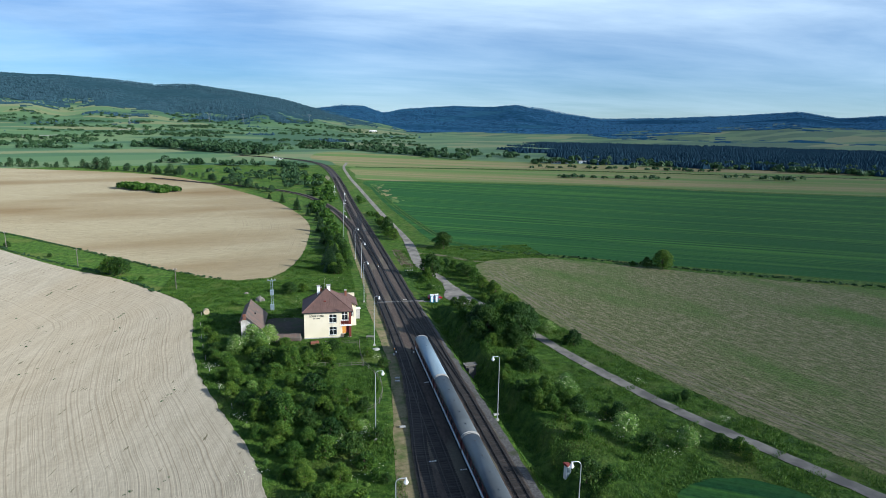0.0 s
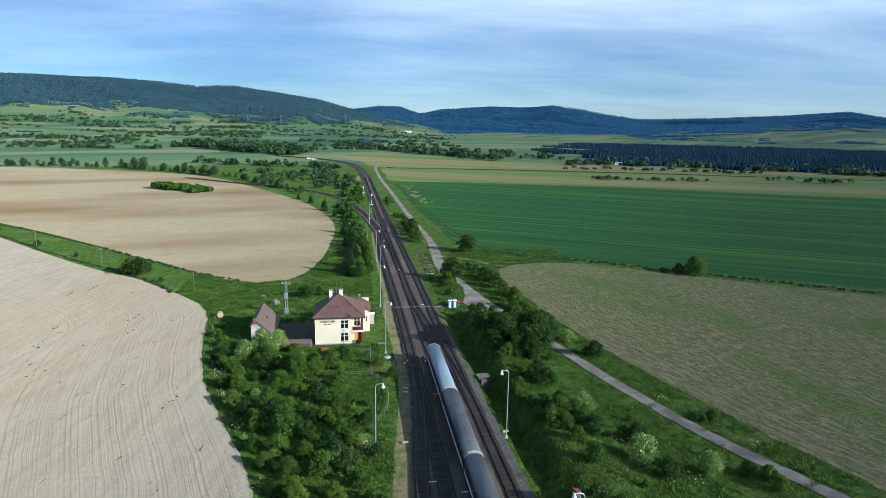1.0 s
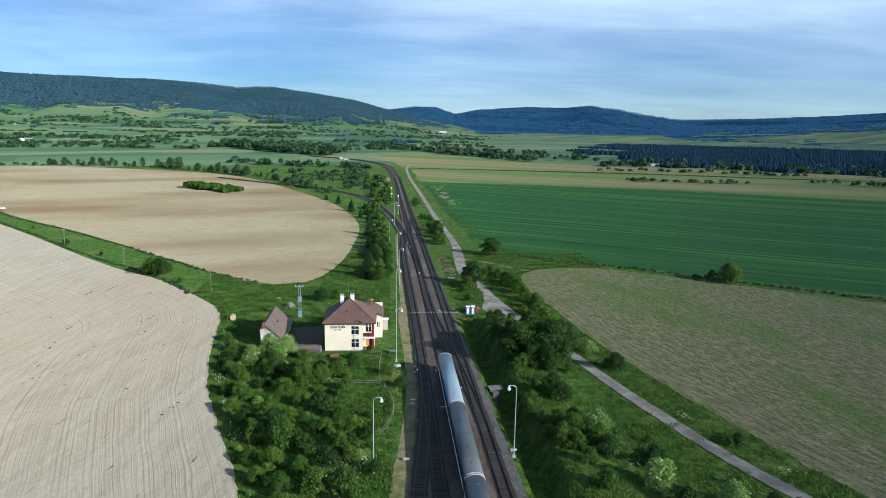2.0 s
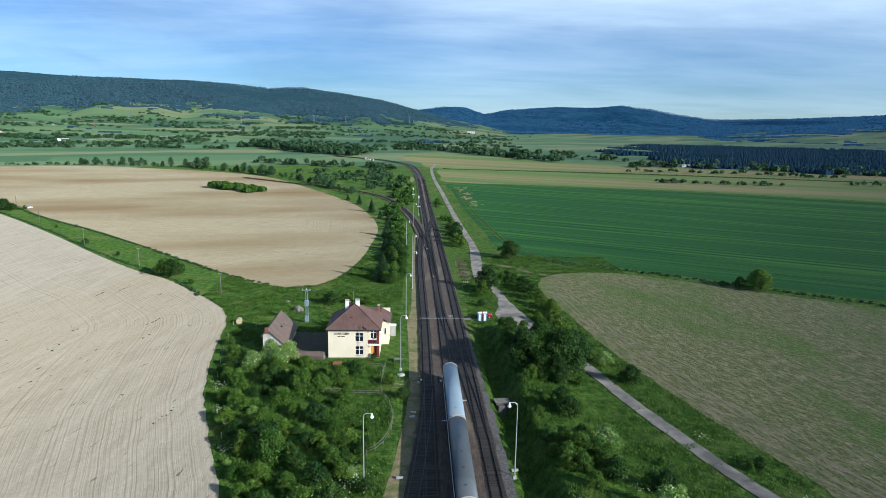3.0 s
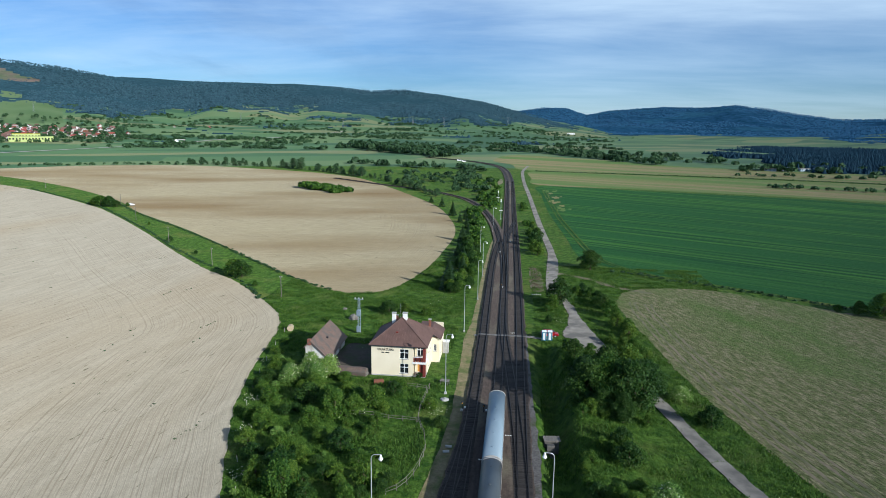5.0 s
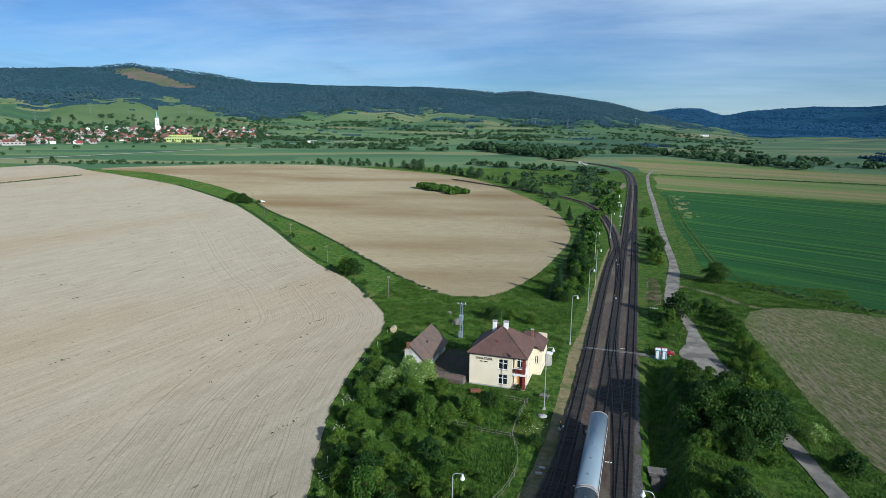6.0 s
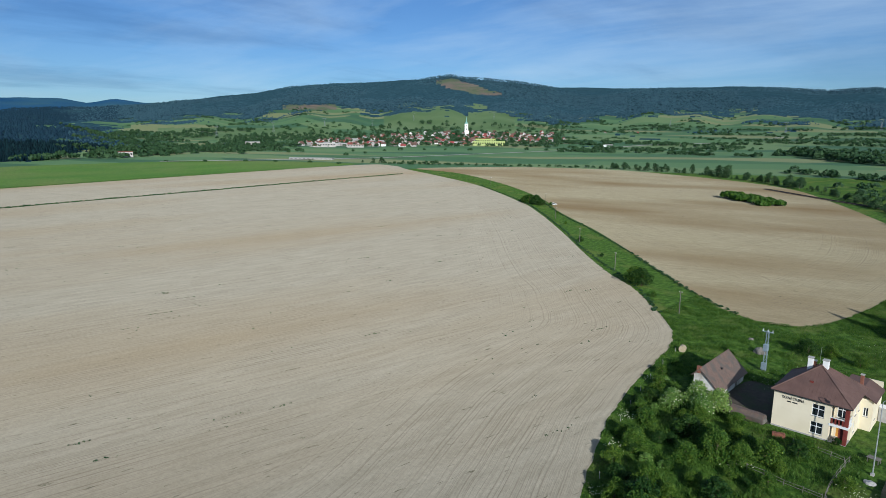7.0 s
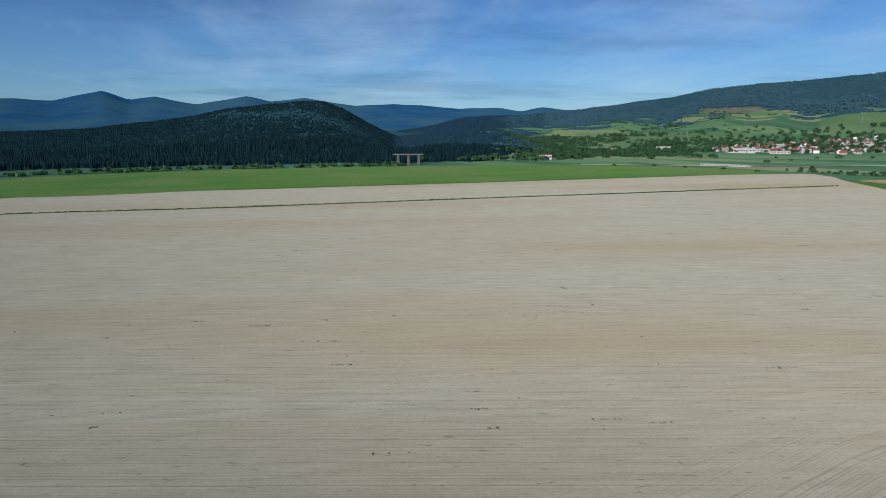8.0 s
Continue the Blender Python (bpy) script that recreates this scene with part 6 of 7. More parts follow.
def lamp_post():
    l = tagged(new("lamp_post"), "tall grey lamp post with curved arm and white lamp", "lamp post", "lamp posts along the railway")
    part("pole", tube(bmesh.new(), (0, 0, -.3), (0, 0, 11.2), .10, .055, 8), M["metal"], l)
    part("base", box(bmesh.new(), -.25, .25, -.25, .25, -.3, .35, .03), M["concrete"], l)
    bm = bmesh.new()
    pts = [Vector((.55 - .55 * math.cos(a), 0, 11.15 + .55 * math.sin(a))) for a in np.linspace(0, math.pi / 2, 6)] + [Vector((1.15, 0, 11.7))]
    for a, b in zip(pts, pts[1:]):
        tube(bm, a, b, .045, .045, 6)
    part("arm", bm, M["metal"], l)
    bm = bmesh.new()
    tube(bm, (1.15, 0, 11.72), (1.15, 0, 11.45), .09, .14, 10)
    tube(bm, (1.15, 0, 11.45), (1.15, 0, 11.15), .14, .30, 10)
    tube(bm, (1.15, 0, 11.15), (1.15, 0, 10.95), .24, .16, 10)
    part("lamp_head", bm, M["white"], l, "white bell-shaped lamp head")
    return l


lamp = lamp_post()
first = True
for x, y, turn in ((8.7, 92.8, 0), (12.55, 136.3, 0), (12.98, 172.2, 0), (14.4, 201, 0), (14.2, 230, 0), (11.5, 262, 0), (14, 318, 0), (8, 62, 0), (30.0, 96, 180), (29.8, 62, 180)):
    m = pose(x, y, float(land(x, y)), 0, 0, turn)
    if first:
        lamp.matrix_basis, first = m, False
    else:
        copy_thing(lamp, m)


def signal_mast(x, y, h):
    s = empty("signal_mast", (x, y), "slim pale signal mast beside the rails", "signal", "signal masts")
    part("mast", tube(bmesh.new(), (0, 0, -.3), (0, 0, h), .09, .07, 6), M["metal"], s)
    part("signal_head", box(bmesh.new(), -.3, .3, -.15, .15, h - 1.6, h - .2, .04), M["white"], s)
    part("plate", box(bmesh.new(), -.9, .9, -.05, .05, h * .42, h * .42 + .3), M["white"], s)
    part("base", box(bmesh.new(), -.4, .4, -.4, .4, -.3, .4), M["concrete"], s)


signal_mast(16.5, 358, 11)
signal_mast(13, 425, 8)


def wood_pole(x, y, h=6.5):
    p = empty("utility_pole", (x, y), "weathered wooden utility pole in the meadow", "pole", "utility poles")
    part("pole", tube(bmesh.new(), (0, 0, -.4), (0, 0, h), .14, .1, 7), M["timber"], p)
    part("crossarm", box(bmesh.new(), -.5, .5, -.05, .05, h - .5, h - .38), M["timber"], p)
    for x_ in (-.4, .4):
        part("insulator", tube(bmesh.new(), (x_, 0, h - .38), (x_, 0, h - .2), .05, .04, 6), M["white"], p)


for x, y in ((-41.5, 194), (-118, 267), (-80, 229), (-165, 318), (-205, 366), (-300, 425)):
    wood_pole(x, y)


def transformer():
    t = empty("transformer_mast", (-11.9, 167.6), "blue-grey steel transformer mast with a switch box", "transformer mast")
    for i, (dx, dy) in enumerate(((-.3, -.3), (.3, -.3), (.3, .3), (-.3, .3))):
        part("leg", tube(bmesh.new(), (dx, dy, -.3), (dx * .6, dy * .6, 8.6), .05, .04, 5), M["zinc"], t)
    for i in range(7):
        z = .6 + i * 1.15
        part("brace", tube(bmesh.new(), (-.3, -.3, z), (.27, -.27, z + 1.0), .03, .03, 4), M["zinc"], t)
        part("brace", tube(bmesh.new(), (.3, -.3, z), (.27, .27, z + 1.0), .03, .03, 4), M["zinc"], t)
    part("switch_box", box(bmesh.new(), -.5, .5, -.75, -.33, .4, 1.9, .04), M["zinc"], t)
    part("transformer", box(bmesh.new(), -.45, .45, -.85, .2, 4.4, 5.8, .06), M["zinc"], t)
    part("crossarm", box(bmesh.new(), -1.1, 1.1, -.08, .08, 8.3, 8.45), M["zinc"], t)
    for x in (-.9, 0, .9):
        part("insulator", tube(bmesh.new(), (x, 0, 8.45), (x, 0, 8.85), .07, .05, 6), M["white"], t)


transformer()


def bale(x, y, r, w, turn, label, mat):
    b = empty("hay_bale", (x, y), label, "bale", turn=turn)
    bm = bmesh.new()
    tube(bm, (-w / 2, 0, r * .97), (w / 2, 0, r * .97), r, r, 20)
    bmesh.ops.bevel(bm, geom=[e for e in bm.edges if len(e.link_faces) == 2 and e.calc_face_angle(0) > 1], offset=.08, segments=2, affect="EDGES")
    part("roll", bm, mat, b)
    for k in (-.25, .25):
        bm = bmesh.new()
        tube(bm, (w * k - .02, 0, r * .97), (w * k + .02, 0, r * .97), r + .012, r + .012, 20)
        part("twine", bm, M["timber"], b)


bale(-28.65, 166.6, .75, 1.3, 105, "round pale straw bale at the field corner", M["straw"])


def heap(name, x, y, r, h, mat, label, category, seed):
    bm = bmesh.new()
    bmesh.ops.create_icosphere(bm, subdivisions=3, radius=1)
    for v in bm.verts:
        n_ = 1 + .28 * noise.fractal(v.co * 1.7 + Vector((seed, 0, 0)), 1, 2, 3)
        v.co = Vector((v.co.x * r * n_, v.co.y * r * n_ * .8, max(-.1, v.co.z) * h * n_))
    ob = obj(name, bm, mat)
    ob.location = (x, y, float(land(x, y)) - .03)
    tagged(ob, label, category)


heap("straw_mound", -16.0, 177.8, 1.3, 1.3, M["timber"], "weathered brown heap of old straw in the meadow", "heap", 1)
heap("bush_stump", -20.5, 186, .6, .5, M["timber"], "small dark stump in the grass", "stump", 2)
heap("rubble_heap", 12.7, 133.6, .9, .35, M["concrete"], "low heap of pale stones on the verge", "rubble", 3)
heap("ballast_heap", 25.4, 112, .7, .35, M["concrete"], "small pale heap of gravel between the tracks", "gravel heap", 4)


def log_pile():
    w = empty("wood_stack", (-9.6, 142.9), "long grey stack of firewood under sheeting beside the house", "wood stack", turn=-3)
    bm = bmesh.new()
    prism(bm, [(-.9, -.1), (.9, -.1), (.95, .9), (.5, 1.5), (-.5, 1.5), (-.95, .9)], 0, 1)
    bmesh.ops.transform(bm, matrix=Matrix.Rotation(radians(-90), 4, "Z") @ Matrix.Diagonal((1, 5.6, 1, 1)), verts=bm.verts)
    bmesh.ops.subdivide_edges(bm, edges=bm.edges, cuts=3, use_grid_fill=True)
    for v in bm.verts:
        v.co += Vector((0, noise.noise(v.co * 1.3) * .15, noise.noise(v.co * 1.1 + Vector((4, 0, 0))) * .18))
    part("sheeting", bm, M["oldroof"], w)
    for i in range(9):
        part("log", tube(bmesh.new(), (5.5, -.7 + .35 * (i % 5), .25 + .4 * (i // 5)), (5.75, -.7 + .35 * (i % 5), .25 + .4 * (i // 5)), .17, .17, 8), M["timber"], w)


log_pile()
cr = empty("brick_crate", (-1.6, 138.6), "small stack of red bricks in the garden", "brick stack", turn=20)
for i in range(3):
    for j in range(6):
        part("brick", box(bmesh.new(), j * .32, j * .32 + .29, 0, .7, i * .25 - .05, i * .25 + .19, .01), M["brick"], cr)
bn = empty("garden_table", (11.0, 140.3), "dark wooden garden table on the lawn", "table", turn=-10)
for j in range(5):
    part("plank", box(bmesh.new(), 0, 1.7, j * .24, j * .24 + .22, .72, .78), M["timber"], bn)
for x, y in ((.1, .1), (1.5, .1), (.1, 1.0), (1.5, 1.0)):
    part("leg", box(bmesh.new(), x, x + .1, y, y + .1, -.05, .72), M["timber"], bn)


def fence(points, height):
    f = tagged(new("garden_fence"), "crooked grey wooden pole fence round the garden", "fence", "garden fences")
    line = spline(points, 1.9)
    tops = []
    for x, y in line:
        z = float(land(x, y))
        lx, ly, h = rnd.uniform(-.12, .12), rnd.uniform(-.12, .12), height * rnd.uniform(.9, 1.15)
        part("post", tube(bmesh.new(), (x, y, z - .2), (x + lx, y + ly, z + h), .055, .045, 6), M["timber"], f)
        tops.append((Vector((x, y, z)), Vector((x + lx, y + ly, z + h))))
    for (a, b), (c, d) in zip(tops, tops[1:]):
        for k in (.45, .88):
            part("rail", tube(bmesh.new(), a.lerp(b, k + rnd.uniform(-.05, .05)), c.lerp(d, k + rnd.uniform(-.05, .05)), .038, .03, 5), M["timber"], f)
    return f


fence([(9.3, 138), (9.0, 130), (9.2, 124.5), (11.0, 119.8), (11.9, 113.2), (10.7, 105.7), (8.2, 102.8)], 1.15)
fence([(9.0, 124.2), (4.1, 124.5), (-1, 125.2), (-4.5, 125.4)], 1.0)
fence([(8.8, 137.6), (5, 138.2), (1.5, 138.4)], .9)
for x, y in list(spline([(-9.5, 93), (-16, 108), (-22.5, 126), (-27.5, 147), (-30.4, 165)], 7))[:]:
    p = empty("field_post", (x + .8, y), "short pale stake at the field edge", "stake", "stakes along the field")
    part("stake", tube(bmesh.new(), (0, 0, -.2), (rnd.uniform(-.1, .1), 0, 1.1), .05, .04, 5), M["concrete"], p)


def portable_toilet(x, y):
    t = empty("portable_toilet", (x, y), "white and blue plastic portable toilet cabin", "portable toilet", "pair of portable toilets", -4)
    part("base", box(bmesh.new(), -.58, .58, -.58, .58, 0, .14, .02), M["toilet_blue"], t)
    part("cabin", box(bmesh.new(), -.53, .53, -.53, .53, .14, 2.05, .03), M["toilet_blue"], t)
    part("door", box(bmesh.new(), -.27, .27, -.57, -.533, .2, 1.95, .015), M["white"], t, "white cabin door")
    part("side_panel", box(bmesh.new(), .533, .56, -.18, .18, .3, 1.9, .012), M["white"], t)
    bm = bmesh.new()
    box(bm, -.56, .56, -.56, .56, 2.05, 2.3, .1)
    part("roof", bm, M["white"], t, "rounded white plastic roof")
    part("vent_pipe", tube(bmesh.new(), (.35, .35, 2.2), (.35, .35, 2.5), .05, .05, 6), M["white"], t)


portable_toilet(32.05, 169.3)
portable_toilet(33.4, 169.4)


def car(name, x, y, turn, paint, label, van=False):
    c = empty(name, (x, y), label, "van" if van else "car", turn=turn)
    L, H = (5.2, 2.2) if van else (4.1, 1.45)
    side = [(-L / 2, .35), (L / 2, .35), (L / 2, .8), (L / 2 - .9, .95), (L / 2 - 1.5, H), (-L / 2 + (.15 if van else .7), H), (-L / 2, .95)]
    bm = prism(bmesh.new(), side, -.85, .85)
    bmesh.ops.bevel(bm, geom=list(bm.edges), offset=.06, segments=2, affect="EDGES")
    part("body", bm, paint, c)
    part("windscreen", box(bmesh.new(), L / 2 - 1.45, L / 2 - 1.0, -.7, .7, .98, H - .12), M["glass"], c)
    for s in (-1, 1):
        part("side_window", box(bmesh.new(), -L / 2 + .9, L / 2 - 1.5, s * .86 - .01, s * .86 + .01, .95, H - .15), M["glass"], c)
        part("headlight", box(bmesh.new(), L / 2 - .03, L / 2 + .01, s * .6 - .14, s * .6 + .14, .62, .78), M["white"], c)
        for xx in (-L / 2 + .8, L / 2 - .8):
            w = part("wheel", tube(bmesh.new(), (xx, s * .72, .31), (xx, s * .88, .31), .31, .31, 14), M["black"], c)
            part("rim", tube(bmesh.new(), (xx, s * .885, .31), (xx, s * .89, .31), .18, .18, 10), M["metal"], w)


car("parked_car", 33.5, 172.2, 5, M["car_red"], "dark red hatchback parked behind the toilet cabins")
car("parked_van", -45, 776, 30, M["white"], "white van on the far railway crossing", True)
car("parked_van", -38, 760, 30, M["white"], "white van near the far railway crossing", True)
car("parked_van", -197, 363, 60, M["white"], "small white vehicle at the edge of the field")

# concrete crossing path, slab by slab
path = tagged(new("crossing_path"), "pale concrete slab footpath across the tracks", "footpath", kind="structure")
for i in range(17):
    x = 15.6 + i * 1.02
    z = .45 if 16 < x < 29.5 else .14
    sl = part("slab", box(bmesh.new(), x, x + 1.0, 169.6 + .04 * math.sin(i * 3), 170.45 + .04 * math.cos(i * 2), z - .3, z + .02 * math.sin(i), .015), M["old_concrete"], path)

M["black_concrete"] = material("sooty_concrete", (0.07, 0.066, 0.06), (0.11, 0.105, 0.095), 2.0, bump=0.01, bscale=8)
bunker = empty("concrete_shelter", (30.3, 120.4, .0), "low weathered concrete and timber hut beside the rails", "hut", turn=6)
part("wall", box(bmesh.new(), 0, 2.3, 0, 1.5, -2.4, .22, .03), M["black_concrete"], bunker)
for i in range(6):
    part("board", box(bmesh.new(), -.1 + i * .45, .32 + i * .45, -.12, 1.65, .222, .29), M["timber"], bunker)
part("step", box(bmesh.new(), .2, 1.4, -1.3, -.5, -2.4, .05, .03), M["black_concrete"], bunker)

booth = empty("relay_box", (35.2, 77.6), "small white cabinet with a red sloping lid in the grass", "cabinet", turn=15)
part("body", box(bmesh.new(), -.42, .42, -.35, .35, -.2, 2.0, .02), M["white"], booth)
part("door", box(bmesh.new(), -.36, .36, -.375, -.353, .1, 1.85, .01), M["zinc"], booth, "grey-blue cabinet door")
part("lid", prism(bmesh.new(), [(-.5, 2.0), (.5, 2.0), (.5, 2.08), (-.5, 2.35)], -.45, .45), M["red_paint"], booth, "red sloping lid")


def switch_stand(x, y):
    s = empty("switch_stand", (x, y, .22), "black points lever with a small yellow lamp", "points lever", "points levers")
    part("slab", box(bmesh.new(), -.5, .7, -.3, .3, -.15, .12, .02), M["concrete"], s)
    part("post", tube(bmesh.new(), (-.2, 0, .1), (-.2, 0, 1.1), .07, .05, 6), M["black"], s)
    part("lantern", box(bmesh.new(), -.38, -.02, -.18, .18, 1.1, 1.55, .03), M["black"], s)
    part("lens", tube(bmesh.new(), (-.2, -.19, 1.32), (-.2, -.23, 1.32), .1, .1, 8), M["orange_door"], s)
    part("weight", tube(bmesh.new(), (.25, -.15, .5), (.25, .15, .5), .16, .16, 10), M["white"], s)
    part("lever", tube(bmesh.new(), (-.2, 0, .35), (.25, 0, .5), .04, .04, 5), M["black"], s)


for x, y in ((16.5, 129.6), (20.3, 129.0), (21.0, 214), (18.6, 268)):
    switch_stand(x, y)
for x, y, n_, dx in ((24.0, 121, 3, .38), (20.2, 113, 3, .34), (24.2, 172, 3, .38), (15.9, 84, 3, .4), (20.0, 81, 3, .36), (30, 208.5, 5, .6), (19.5, 262, 3, .4), (21.8, 292, 4, .4)):
    mk = empty("clearance_marker", (x, y, .22), "row of small white blocks between the rails", "marker", "clearance markers")
    for i in range(n_):
        part("block", box(bmesh.new(), i * dx, i * dx + .24, 0, .24, -.05, .2, .02), M["white"], mk)
for x, y in ((15.1, 115), (15.3, 116.6), (13.5, 96), (27.2, 97.5), (30.3, 97.8), (25.5, 98.2), (22.2, 129.3), (17.0, 96.5)):
    sb = empty("concrete_slab", (x, y, .2), "loose pale concrete block beside the rails", "concrete block", "loose concrete blocks", rnd.uniform(-12, 12))
    part("block", box(bmesh.new(), -.5, .5, -.22, .22, -.1, .14, .02), M["concrete"], sb)

# cut branches beside the line
bm = bmesh.new()
prng = random.Random(9)
for i in range(90):
    x, y, a = prng.uniform(30.4, 33.4), prng.uniform(215, 244), prng.uniform(-.9, .9)
    z, l_ = float(land(x, y)) + prng.uniform(.05, .5), prng.uniform(.8, 2.2)
    tube(bm, (x - math.cos(a) * l_ / 2, y - math.sin(a) * l_ / 2, z), (x + math.cos(a) * l_ / 2, y + math.sin(a) * l_ / 2, z + prng.uniform(-.15, .25)), .06, .03, 4)
tagged(obj("brushwood", bm, M["bark"]), "heap of cut brown branches beside the rails", "brushwood", kind="stuff")

# ---- sleepers ----
sl_mesh = bpy.data.meshes.new("sleeper")
bm = box(bmesh.new(), -1.28, 1.28, -.125, .125, .18, .40, .015)
bm.to_mesh(sl_mesh)
bm.free()
sl_mesh.materials.append(M["sleeper"])
srng = random.Random(5)
for thing, line in tracks:
    d = np.gradient(line, axis=0)
    seg = np.linalg.norm(np.diff(line, axis=0), axis=1)
    s = np.concatenate([[0], np.cumsum(seg)])
    rest_v, rest_f, singles = [], [], 0
    for u in np.arange(.3, s[-1], .62):
        x, y = np.interp(u, s, line[:, 0]), np.interp(u, s, line[:, 1])
        ax, ay = np.interp(u, s, d[:, 0]), np.interp(u, s, d[:, 1])
        turn = math.atan2(ay, ax) - math.pi / 2 + srng.gauss(0, .012)
        z = float(np.interp(u, s, land(line[:, 0], line[:, 1])))
        if y < 66 or y > 560:
            continue
        if singles < 260 and y < 216:
            o_ = new("sleeper", sl_mesh)
            o_.matrix_basis = Matrix.Translation((x, y, z + srng.uniform(-.012, .012))) @ Matrix.Rotation(turn, 4, "Z")
            o_.parent = thing
            singles += 1
        else:
            k = len(rest_v)
            c, sn = math.cos(turn), math.sin(turn)
            for zz in (.25, .40):
                for a, b in ((-1.28, -.12), (1.28, -.12), (1.28, .12), (-1.28, .12)):
                    rest_v.append((x + a * c - b * sn, y + a * sn + b * c, z + zz))
            rest_f += [(k + 4, k + 5, k + 6, k + 7), (k, k + 1, k + 5, k + 4), (k + 1, k + 2, k + 6, k + 5), (k + 2, k + 3, k + 7, k + 6), (k + 3, k, k + 4, k + 7)]
    if rest_v:
        o_ = new("distant_sleeper", pydata("distant_sleeper", rest_v, rest_f, M["sleeper"]))
        o_.parent = thing
        o_["kind"] = "stuff"

# ---- village ----
M["wall_a"] = material("village_wall", (0.36, 0.34, 0.31), (0.46, 0.44, 0.40), .3, spread=.3)
M["tile_red"] = material("tile_red", (0.20, 0.055, 0.042), (0.27, 0.085, 0.06), .4, spread=.3)
M["tile_brown"] = material("tile_brown", (0.13, 0.075, 0.06), (0.18, 0.10, 0.08), .4, spread=.25)
M["yellow_green"] = material("yellow_green_wall", (0.40, 0.48, 0.17), (0.45, 0.52, 0.20), .3)
M["bright_yellow"] = material("yellow_panel", (0.60, 0.48, 0.05), (0.64, 0.52, 0.07), .3)
M["copper"] = material("green_copper", (0.20, 0.38, 0.33), (0.25, 0.44, 0.38), .5)


def at_elevation(az, el):
    """The place in that direction where the ground stands el (rise over distance) above the eye's level."""
    r = np.arange(900, 2900, 8.0)
    x, y = HUB[0] - r * math.sin(radians(az)), HUB[1] + r * math.cos(radians(az))
    e = (land(x, y) - 50) / r
    k = int(np.argmax(e > el))
    return float(x[k]), float(y[k])


def cottage(w, d, h, rise, roof, wall, label):
    c = tagged(new("cottage"), label, "house", "houses of the far village")
    part("wall", prism(bmesh.new(), [(-w / 2, -2), (w / 2, -2), (w / 2, h), (0, h + rise), (-w / 2, h)], -d / 2, d / 2), M[wall], c)
    rf = part("roof", prism(bmesh.new(), [(-w / 2 - .5, h - .4), (0, h + rise + .1), (w / 2 + .5, h - .4), (w / 2 + .5, h - .1), (0, h + rise + .5), (-w / 2 - .5, h - .1)], -d / 2 - .5, d / 2 + .5), M[roof], c)
    part("chimney", box(bmesh.new(), .6, 1.3, 0, .7, h + rise - 1.2, h + rise + 1.3), M["brick"], rf)
    for sx in (-1, 1):
        for yy in (-d / 4 - .6, d / 4 - .6):
            part("window", box(bmesh.new(), sx * w / 2 - .05, sx * w / 2 + .05, yy, yy + 1.3, h - 2.2, h - .8), M["glass"], c)
    for xx in (-w / 4 - .6, w / 4 - .6):
        for sy in (-1, 1):
            part("window", box(bmesh.new(), xx, xx + 1.3, sy * d / 2 - .05, sy * d / 2 + .05, h - 2.2, h - .8), M["glass"], c)
    return c


protos = [cottage(9.5, 12, 3.7, 4.8, "tile_red", "wall_a", "white village house with a red gable roof"), cottage(10, 11, 4.4, 4.8, "tile_brown", "wall_a", "white village house with a brown gable roof"),
          cottage(8, 14, 3.2, 4.2, "tile_red", "wall_a", "long low village house with a red roof"), cottage(11, 11, 6, 3, "tile_brown", "white", "bright white two-storey village house"),
          cottage(10, 16, 4, 2.5, "concrete", "wall_a", "low grey-roofed village building")]
used = [False] * len(protos)
vrng = random.Random(3)
spots_v, tries = [], 0
while len(spots_v) < 225 and tries < 5000:
    tries += 1
    az = vrng.uniform(34, 56.5)
    front = -.0335 if az > 41 else -.026
    back = float(np.interp(az, [34, 41, 47, 52, 57], [-.014, -.0100, -.0135, -.021, -.028]))
    el = vrng.uniform(front, back)
    if 37.3 < az < 41 and el < -.024:
        continue
    x, y = at_elevation(az, el)
    if all(math.hypot(x - a, y - b) > 14 for a, b in spots_v):
        spots_v.append((x, y))
for i, (x, y) in enumerate(spots_v):
    k = vrng.choice((0, 0, 1, 1, 2, 3, 4))
    m = pose(x, y, float(land(x, y)), 0, 0, vrng.choice((20, 110, 50, 140)) + vrng.uniform(-15, 15)) @ Matrix.Scale(vrng.uniform(.7, .95), 4)
    if not used[k]:
        used[k], protos[k].matrix_basis = True, m
    else:
        copy_thing(protos[k], m)


def church():
    x, y = at_elevation(41.7, -.0145)
    c = empty("church", (x, y), "white village church with a tall green copper spire", "church", turn=40)
    t = part("tower", box(bmesh.new(), -4, 4, -4, 4, -3, 26), M["white"], c)
    for z in (12, 20):
        part("window", box(bmesh.new(), -.8, .8, -4.06, -4.0, z, z + 2.6), M["glass"], t)
    bm = bmesh.new()
    bmesh.ops.create_cone(bm, cap_ends=True, segments=8, radius1=4.6, radius2=1.2, depth=5, matrix=Matrix.Translation((0, 0, 28.5)))
    bmesh.ops.create_cone(bm, cap_ends=True, segments=8, radius1=1.5, radius2=.08, depth=12, matrix=Matrix.Translation((0, 0, 36.9)))
    part("spire", bm, M["copper"], c, "green copper spire")
    part("nave", prism(bmesh.new(), [(-6, -3), (6, -3), (6, 9), (0, 14), (-6, 9)], 4, 26), M["white"], c)
    part("nave_roof", prism(bmesh.new(), [(-6.5, 8.7), (0, 14.1), (6.5, 8.7), (6.5, 9.2), (0, 14.7), (-6.5, 9.2)], 4.02, 26.3), M["tile_red"], c)


church()


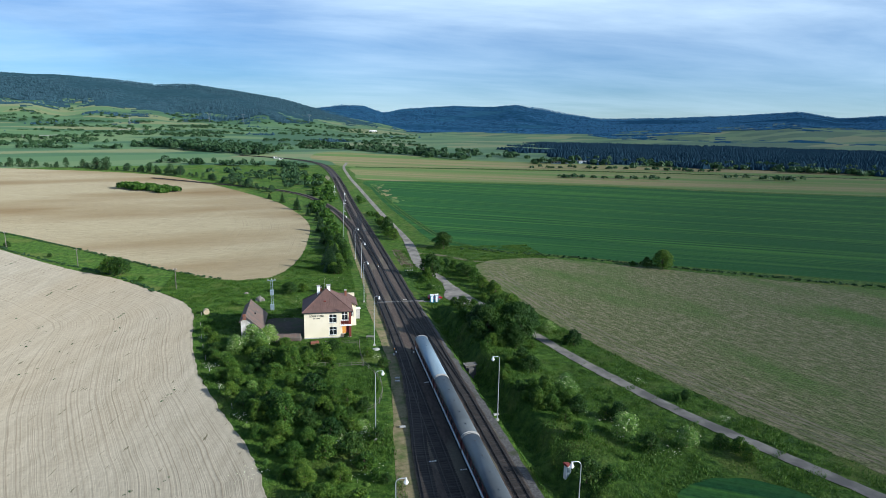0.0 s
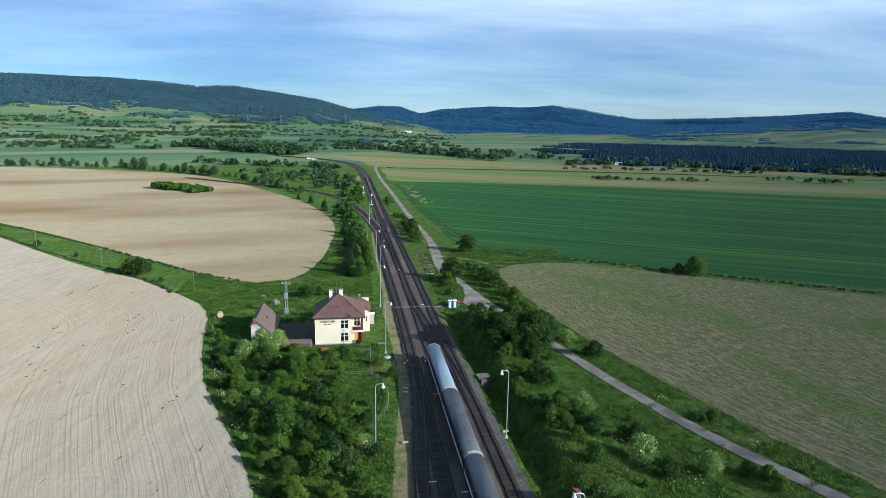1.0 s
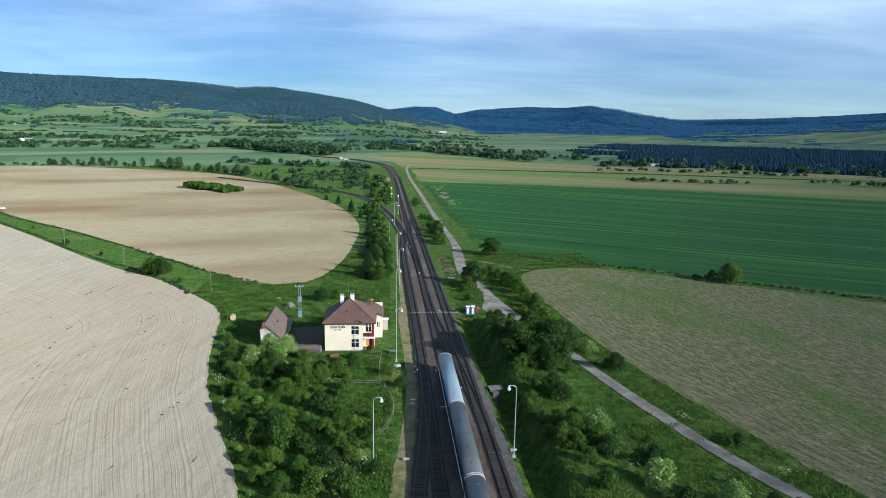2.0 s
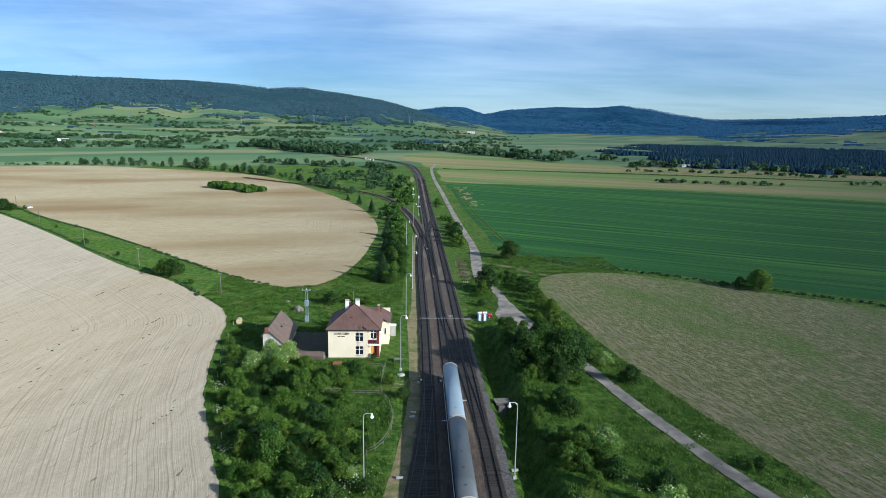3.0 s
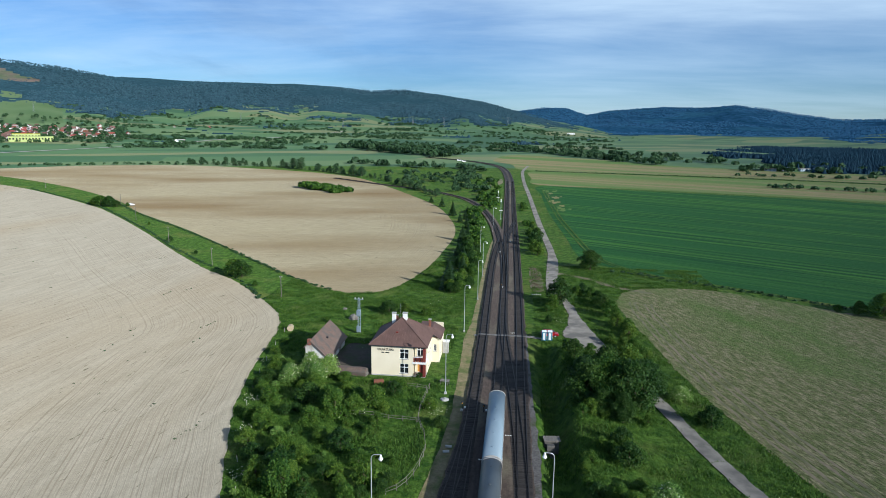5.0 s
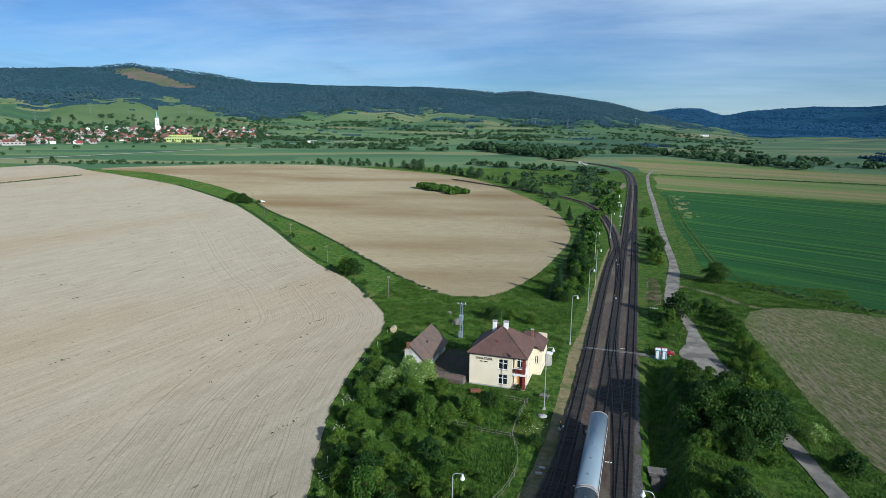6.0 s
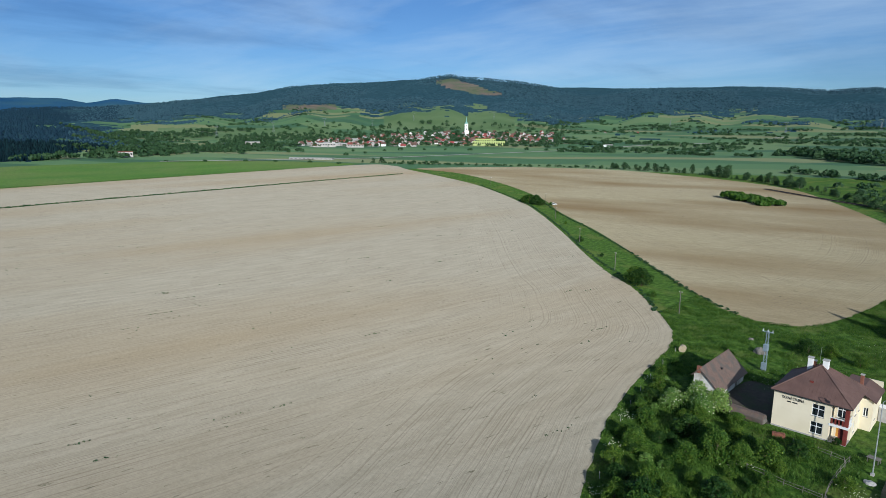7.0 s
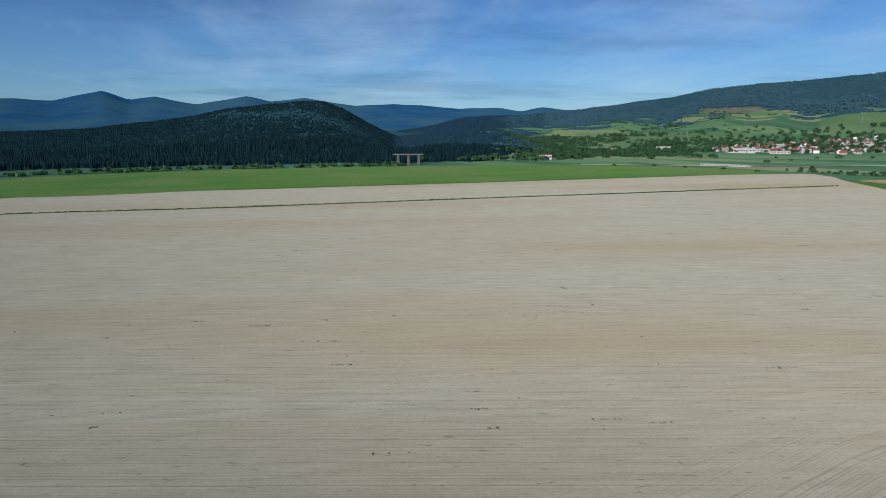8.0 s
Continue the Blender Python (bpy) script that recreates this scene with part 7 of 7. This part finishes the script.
def hall(name, x, y, turn, w, d, h, wall, roof, label, bays=6):
    e = empty(name, (x, y), label, "hall", turn=turn)
    part("wall", box(bmesh.new(), -w / 2, w / 2, -d / 2, d / 2, -3, h), M[wall], e)
    part("roof", box(bmesh.new(), -w / 2 - .3, w / 2 + .3, -d / 2 - .3, d / 2 + .3, h + .003, h + .5), M[roof], e)
    for i in range(bays):
        a = -w / 2 + (i + .25) * w / bays
        part("window", box(bmesh.new(), a, a + w / bays * .5, -d / 2 - .06, -d / 2, h * .45, h * .75), M["glass"], e)


x, y = at_elevation(39.6, -.031)
hall("school", x, y, 40, 62, 16, 8, "yellow_green", "yellow_green", "long lime green school building at the village edge", 14)
x, y = at_elevation(39.9, -.0285)
hall("school_annexe", x, y, 40, 40, 14, 10, "yellow_green", "bright_yellow", "lime green hall with a bright yellow parapet", 9)
x, y = at_elevation(54.2, -.0335)
hall("workshop", x, y, 53, 34, 14, 7, "wall_a", "concrete", "low white workshop at the village edge", 7)
x, y = at_elevation(51.6, -.034)
hall("workshop", x, y, 52, 30, 12, 5, "wall_a", "tile_red", "long white hall with a red roof", 6)
hall("farm_hall", -1040, 628, 62, 26, 12, 9, "wall_a", "concrete", "white farm building among trees", 5)
hall("farm_house", -838, 334, 80, 16, 10, 7, "wall_a", "tile_red", "pale pink house with a flat annexe", 4)
hall("greenhouse", -648, 490, 35, 56, 9, 1.6, "wall_a", "concrete", "long low white plastic tunnel beside the road", 10)
for i, (x, y) in enumerate(((284, 712), (302, 716), (318, 718), (334, 716))):
    hall("sawmill_hall", x, y, -24 + 20 * i, 11, 8, 2.4 + .6 * (i % 2), "zinc", "zinc" if i % 2 else "old_concrete", "grey-blue sawmill hall before the forest", 3)
x, y = at_elevation(-4.8, -.015)
hall("roadside_hall", x, y, 5, 22, 12, 7, "white", "white", "small white roadside building in the valley", 3)
for az, el in ((26.8, -.012), (29.5, -.012), (35, -.011), (33, -.022)):
    x, y = at_elevation(az, el)
    copy_thing(protos[0], pose(x, y, float(land(x, y)), 0, 0, az * 7))


up_ = empty("underpass", (-580, 1094), "pale concrete road underpass in an embankment", "underpass", turn=25)
part("wing_wall", prism(bmesh.new(), [(-16, -1), (2, -1), (2, 5.5), (-2, 5.5)], -.6, .6), M["white"], up_)
part("deck", box(bmesh.new(), 1, 13, -3, 5, 4.4, 5.8), M["concrete"], up_)
part("pillar", box(bmesh.new(), 11, 12.6, -2, 4, -1, 4.39), M["old_concrete"], up_)


def viaduct():
    v = empty("viaduct", (HUB[0] - 790 * math.sin(radians(82.8)), HUB[1] + 790 * math.cos(radians(82.8))), "grey concrete railway viaduct at the forest edge", "viaduct", turn=78)
    part("deck", box(bmesh.new(), -19, 19, -2.6, 2.6, 11.9, 12.9, .1), M["black_concrete"], v)
    for x in (-13, 0, 13):
        part("pier", prism(bmesh.new(), [(x - 2.2, -3), (x + 2.2, -3), (x + 1.3, 11.89), (x - 1.3, 11.89)], -2.2, 2.2), M["black_concrete"], v)
    part("parapet", box(bmesh.new(), -19, 19, -2.7, -2.4, 12.9, 13.7), M["old_concrete"], v)


viaduct()


def power_pylon():
    p = tagged(new("power_pylon"), "pale steel lattice power pylon on the hillside", "pylon", "power pylons")
    H = 24
    for dx, dy in ((-1, -1), (1, -1), (1, 1), (-1, 1)):
        part("leg", tube(bmesh.new(), (dx * 2.2, dy * 2.2, -2), (dx * .6, dy * .6, H * .72), .15, .12, 4), M["lattice"], p)
    for i in range(6):
        z0, z1 = i * H * .12, (i + 1) * H * .12
        w0, w1 = 2.2 - 1.6 * i / 6, 2.2 - 1.6 * (i + 1) / 6
        part("brace", tube(bmesh.new(), (-w0, -w0, z0), (w1, -w1, z1), .08, .08, 4), M["lattice"], p)
        part("brace", tube(bmesh.new(), (w0, w0, z0), (-w1, w1, z1), .08, .08, 4), M["lattice"], p)
    for s in (-1, 1):
        part("fork", tube(bmesh.new(), (s * .6, 0, H * .72), (s * 3.4, 0, H), .14, .14, 4), M["lattice"], p)
    part("crossarm", box(bmesh.new(), -6, 6, -.16, .16, H - .16, H + .16), M["lattice"], p)
    return p


py = power_pylon()
first = True
for az, el in ((63.5, -.018), (58.8, -.011), (54.4, -.004), (50.2, -.006), (46.5, .006), (39.3, .008), (24.2, -.001), (15.5, -.008), (9.3, -.003), (6.5, -.004), (.8, .0)):
    x, y = at_elevation(az, el)
    m = pose(x, y, float(land(x, y)), 0, 0, az + 90 - 60)
    if first:
        py.matrix_basis, first = m, False
    else:
        copy_thing(py, m)
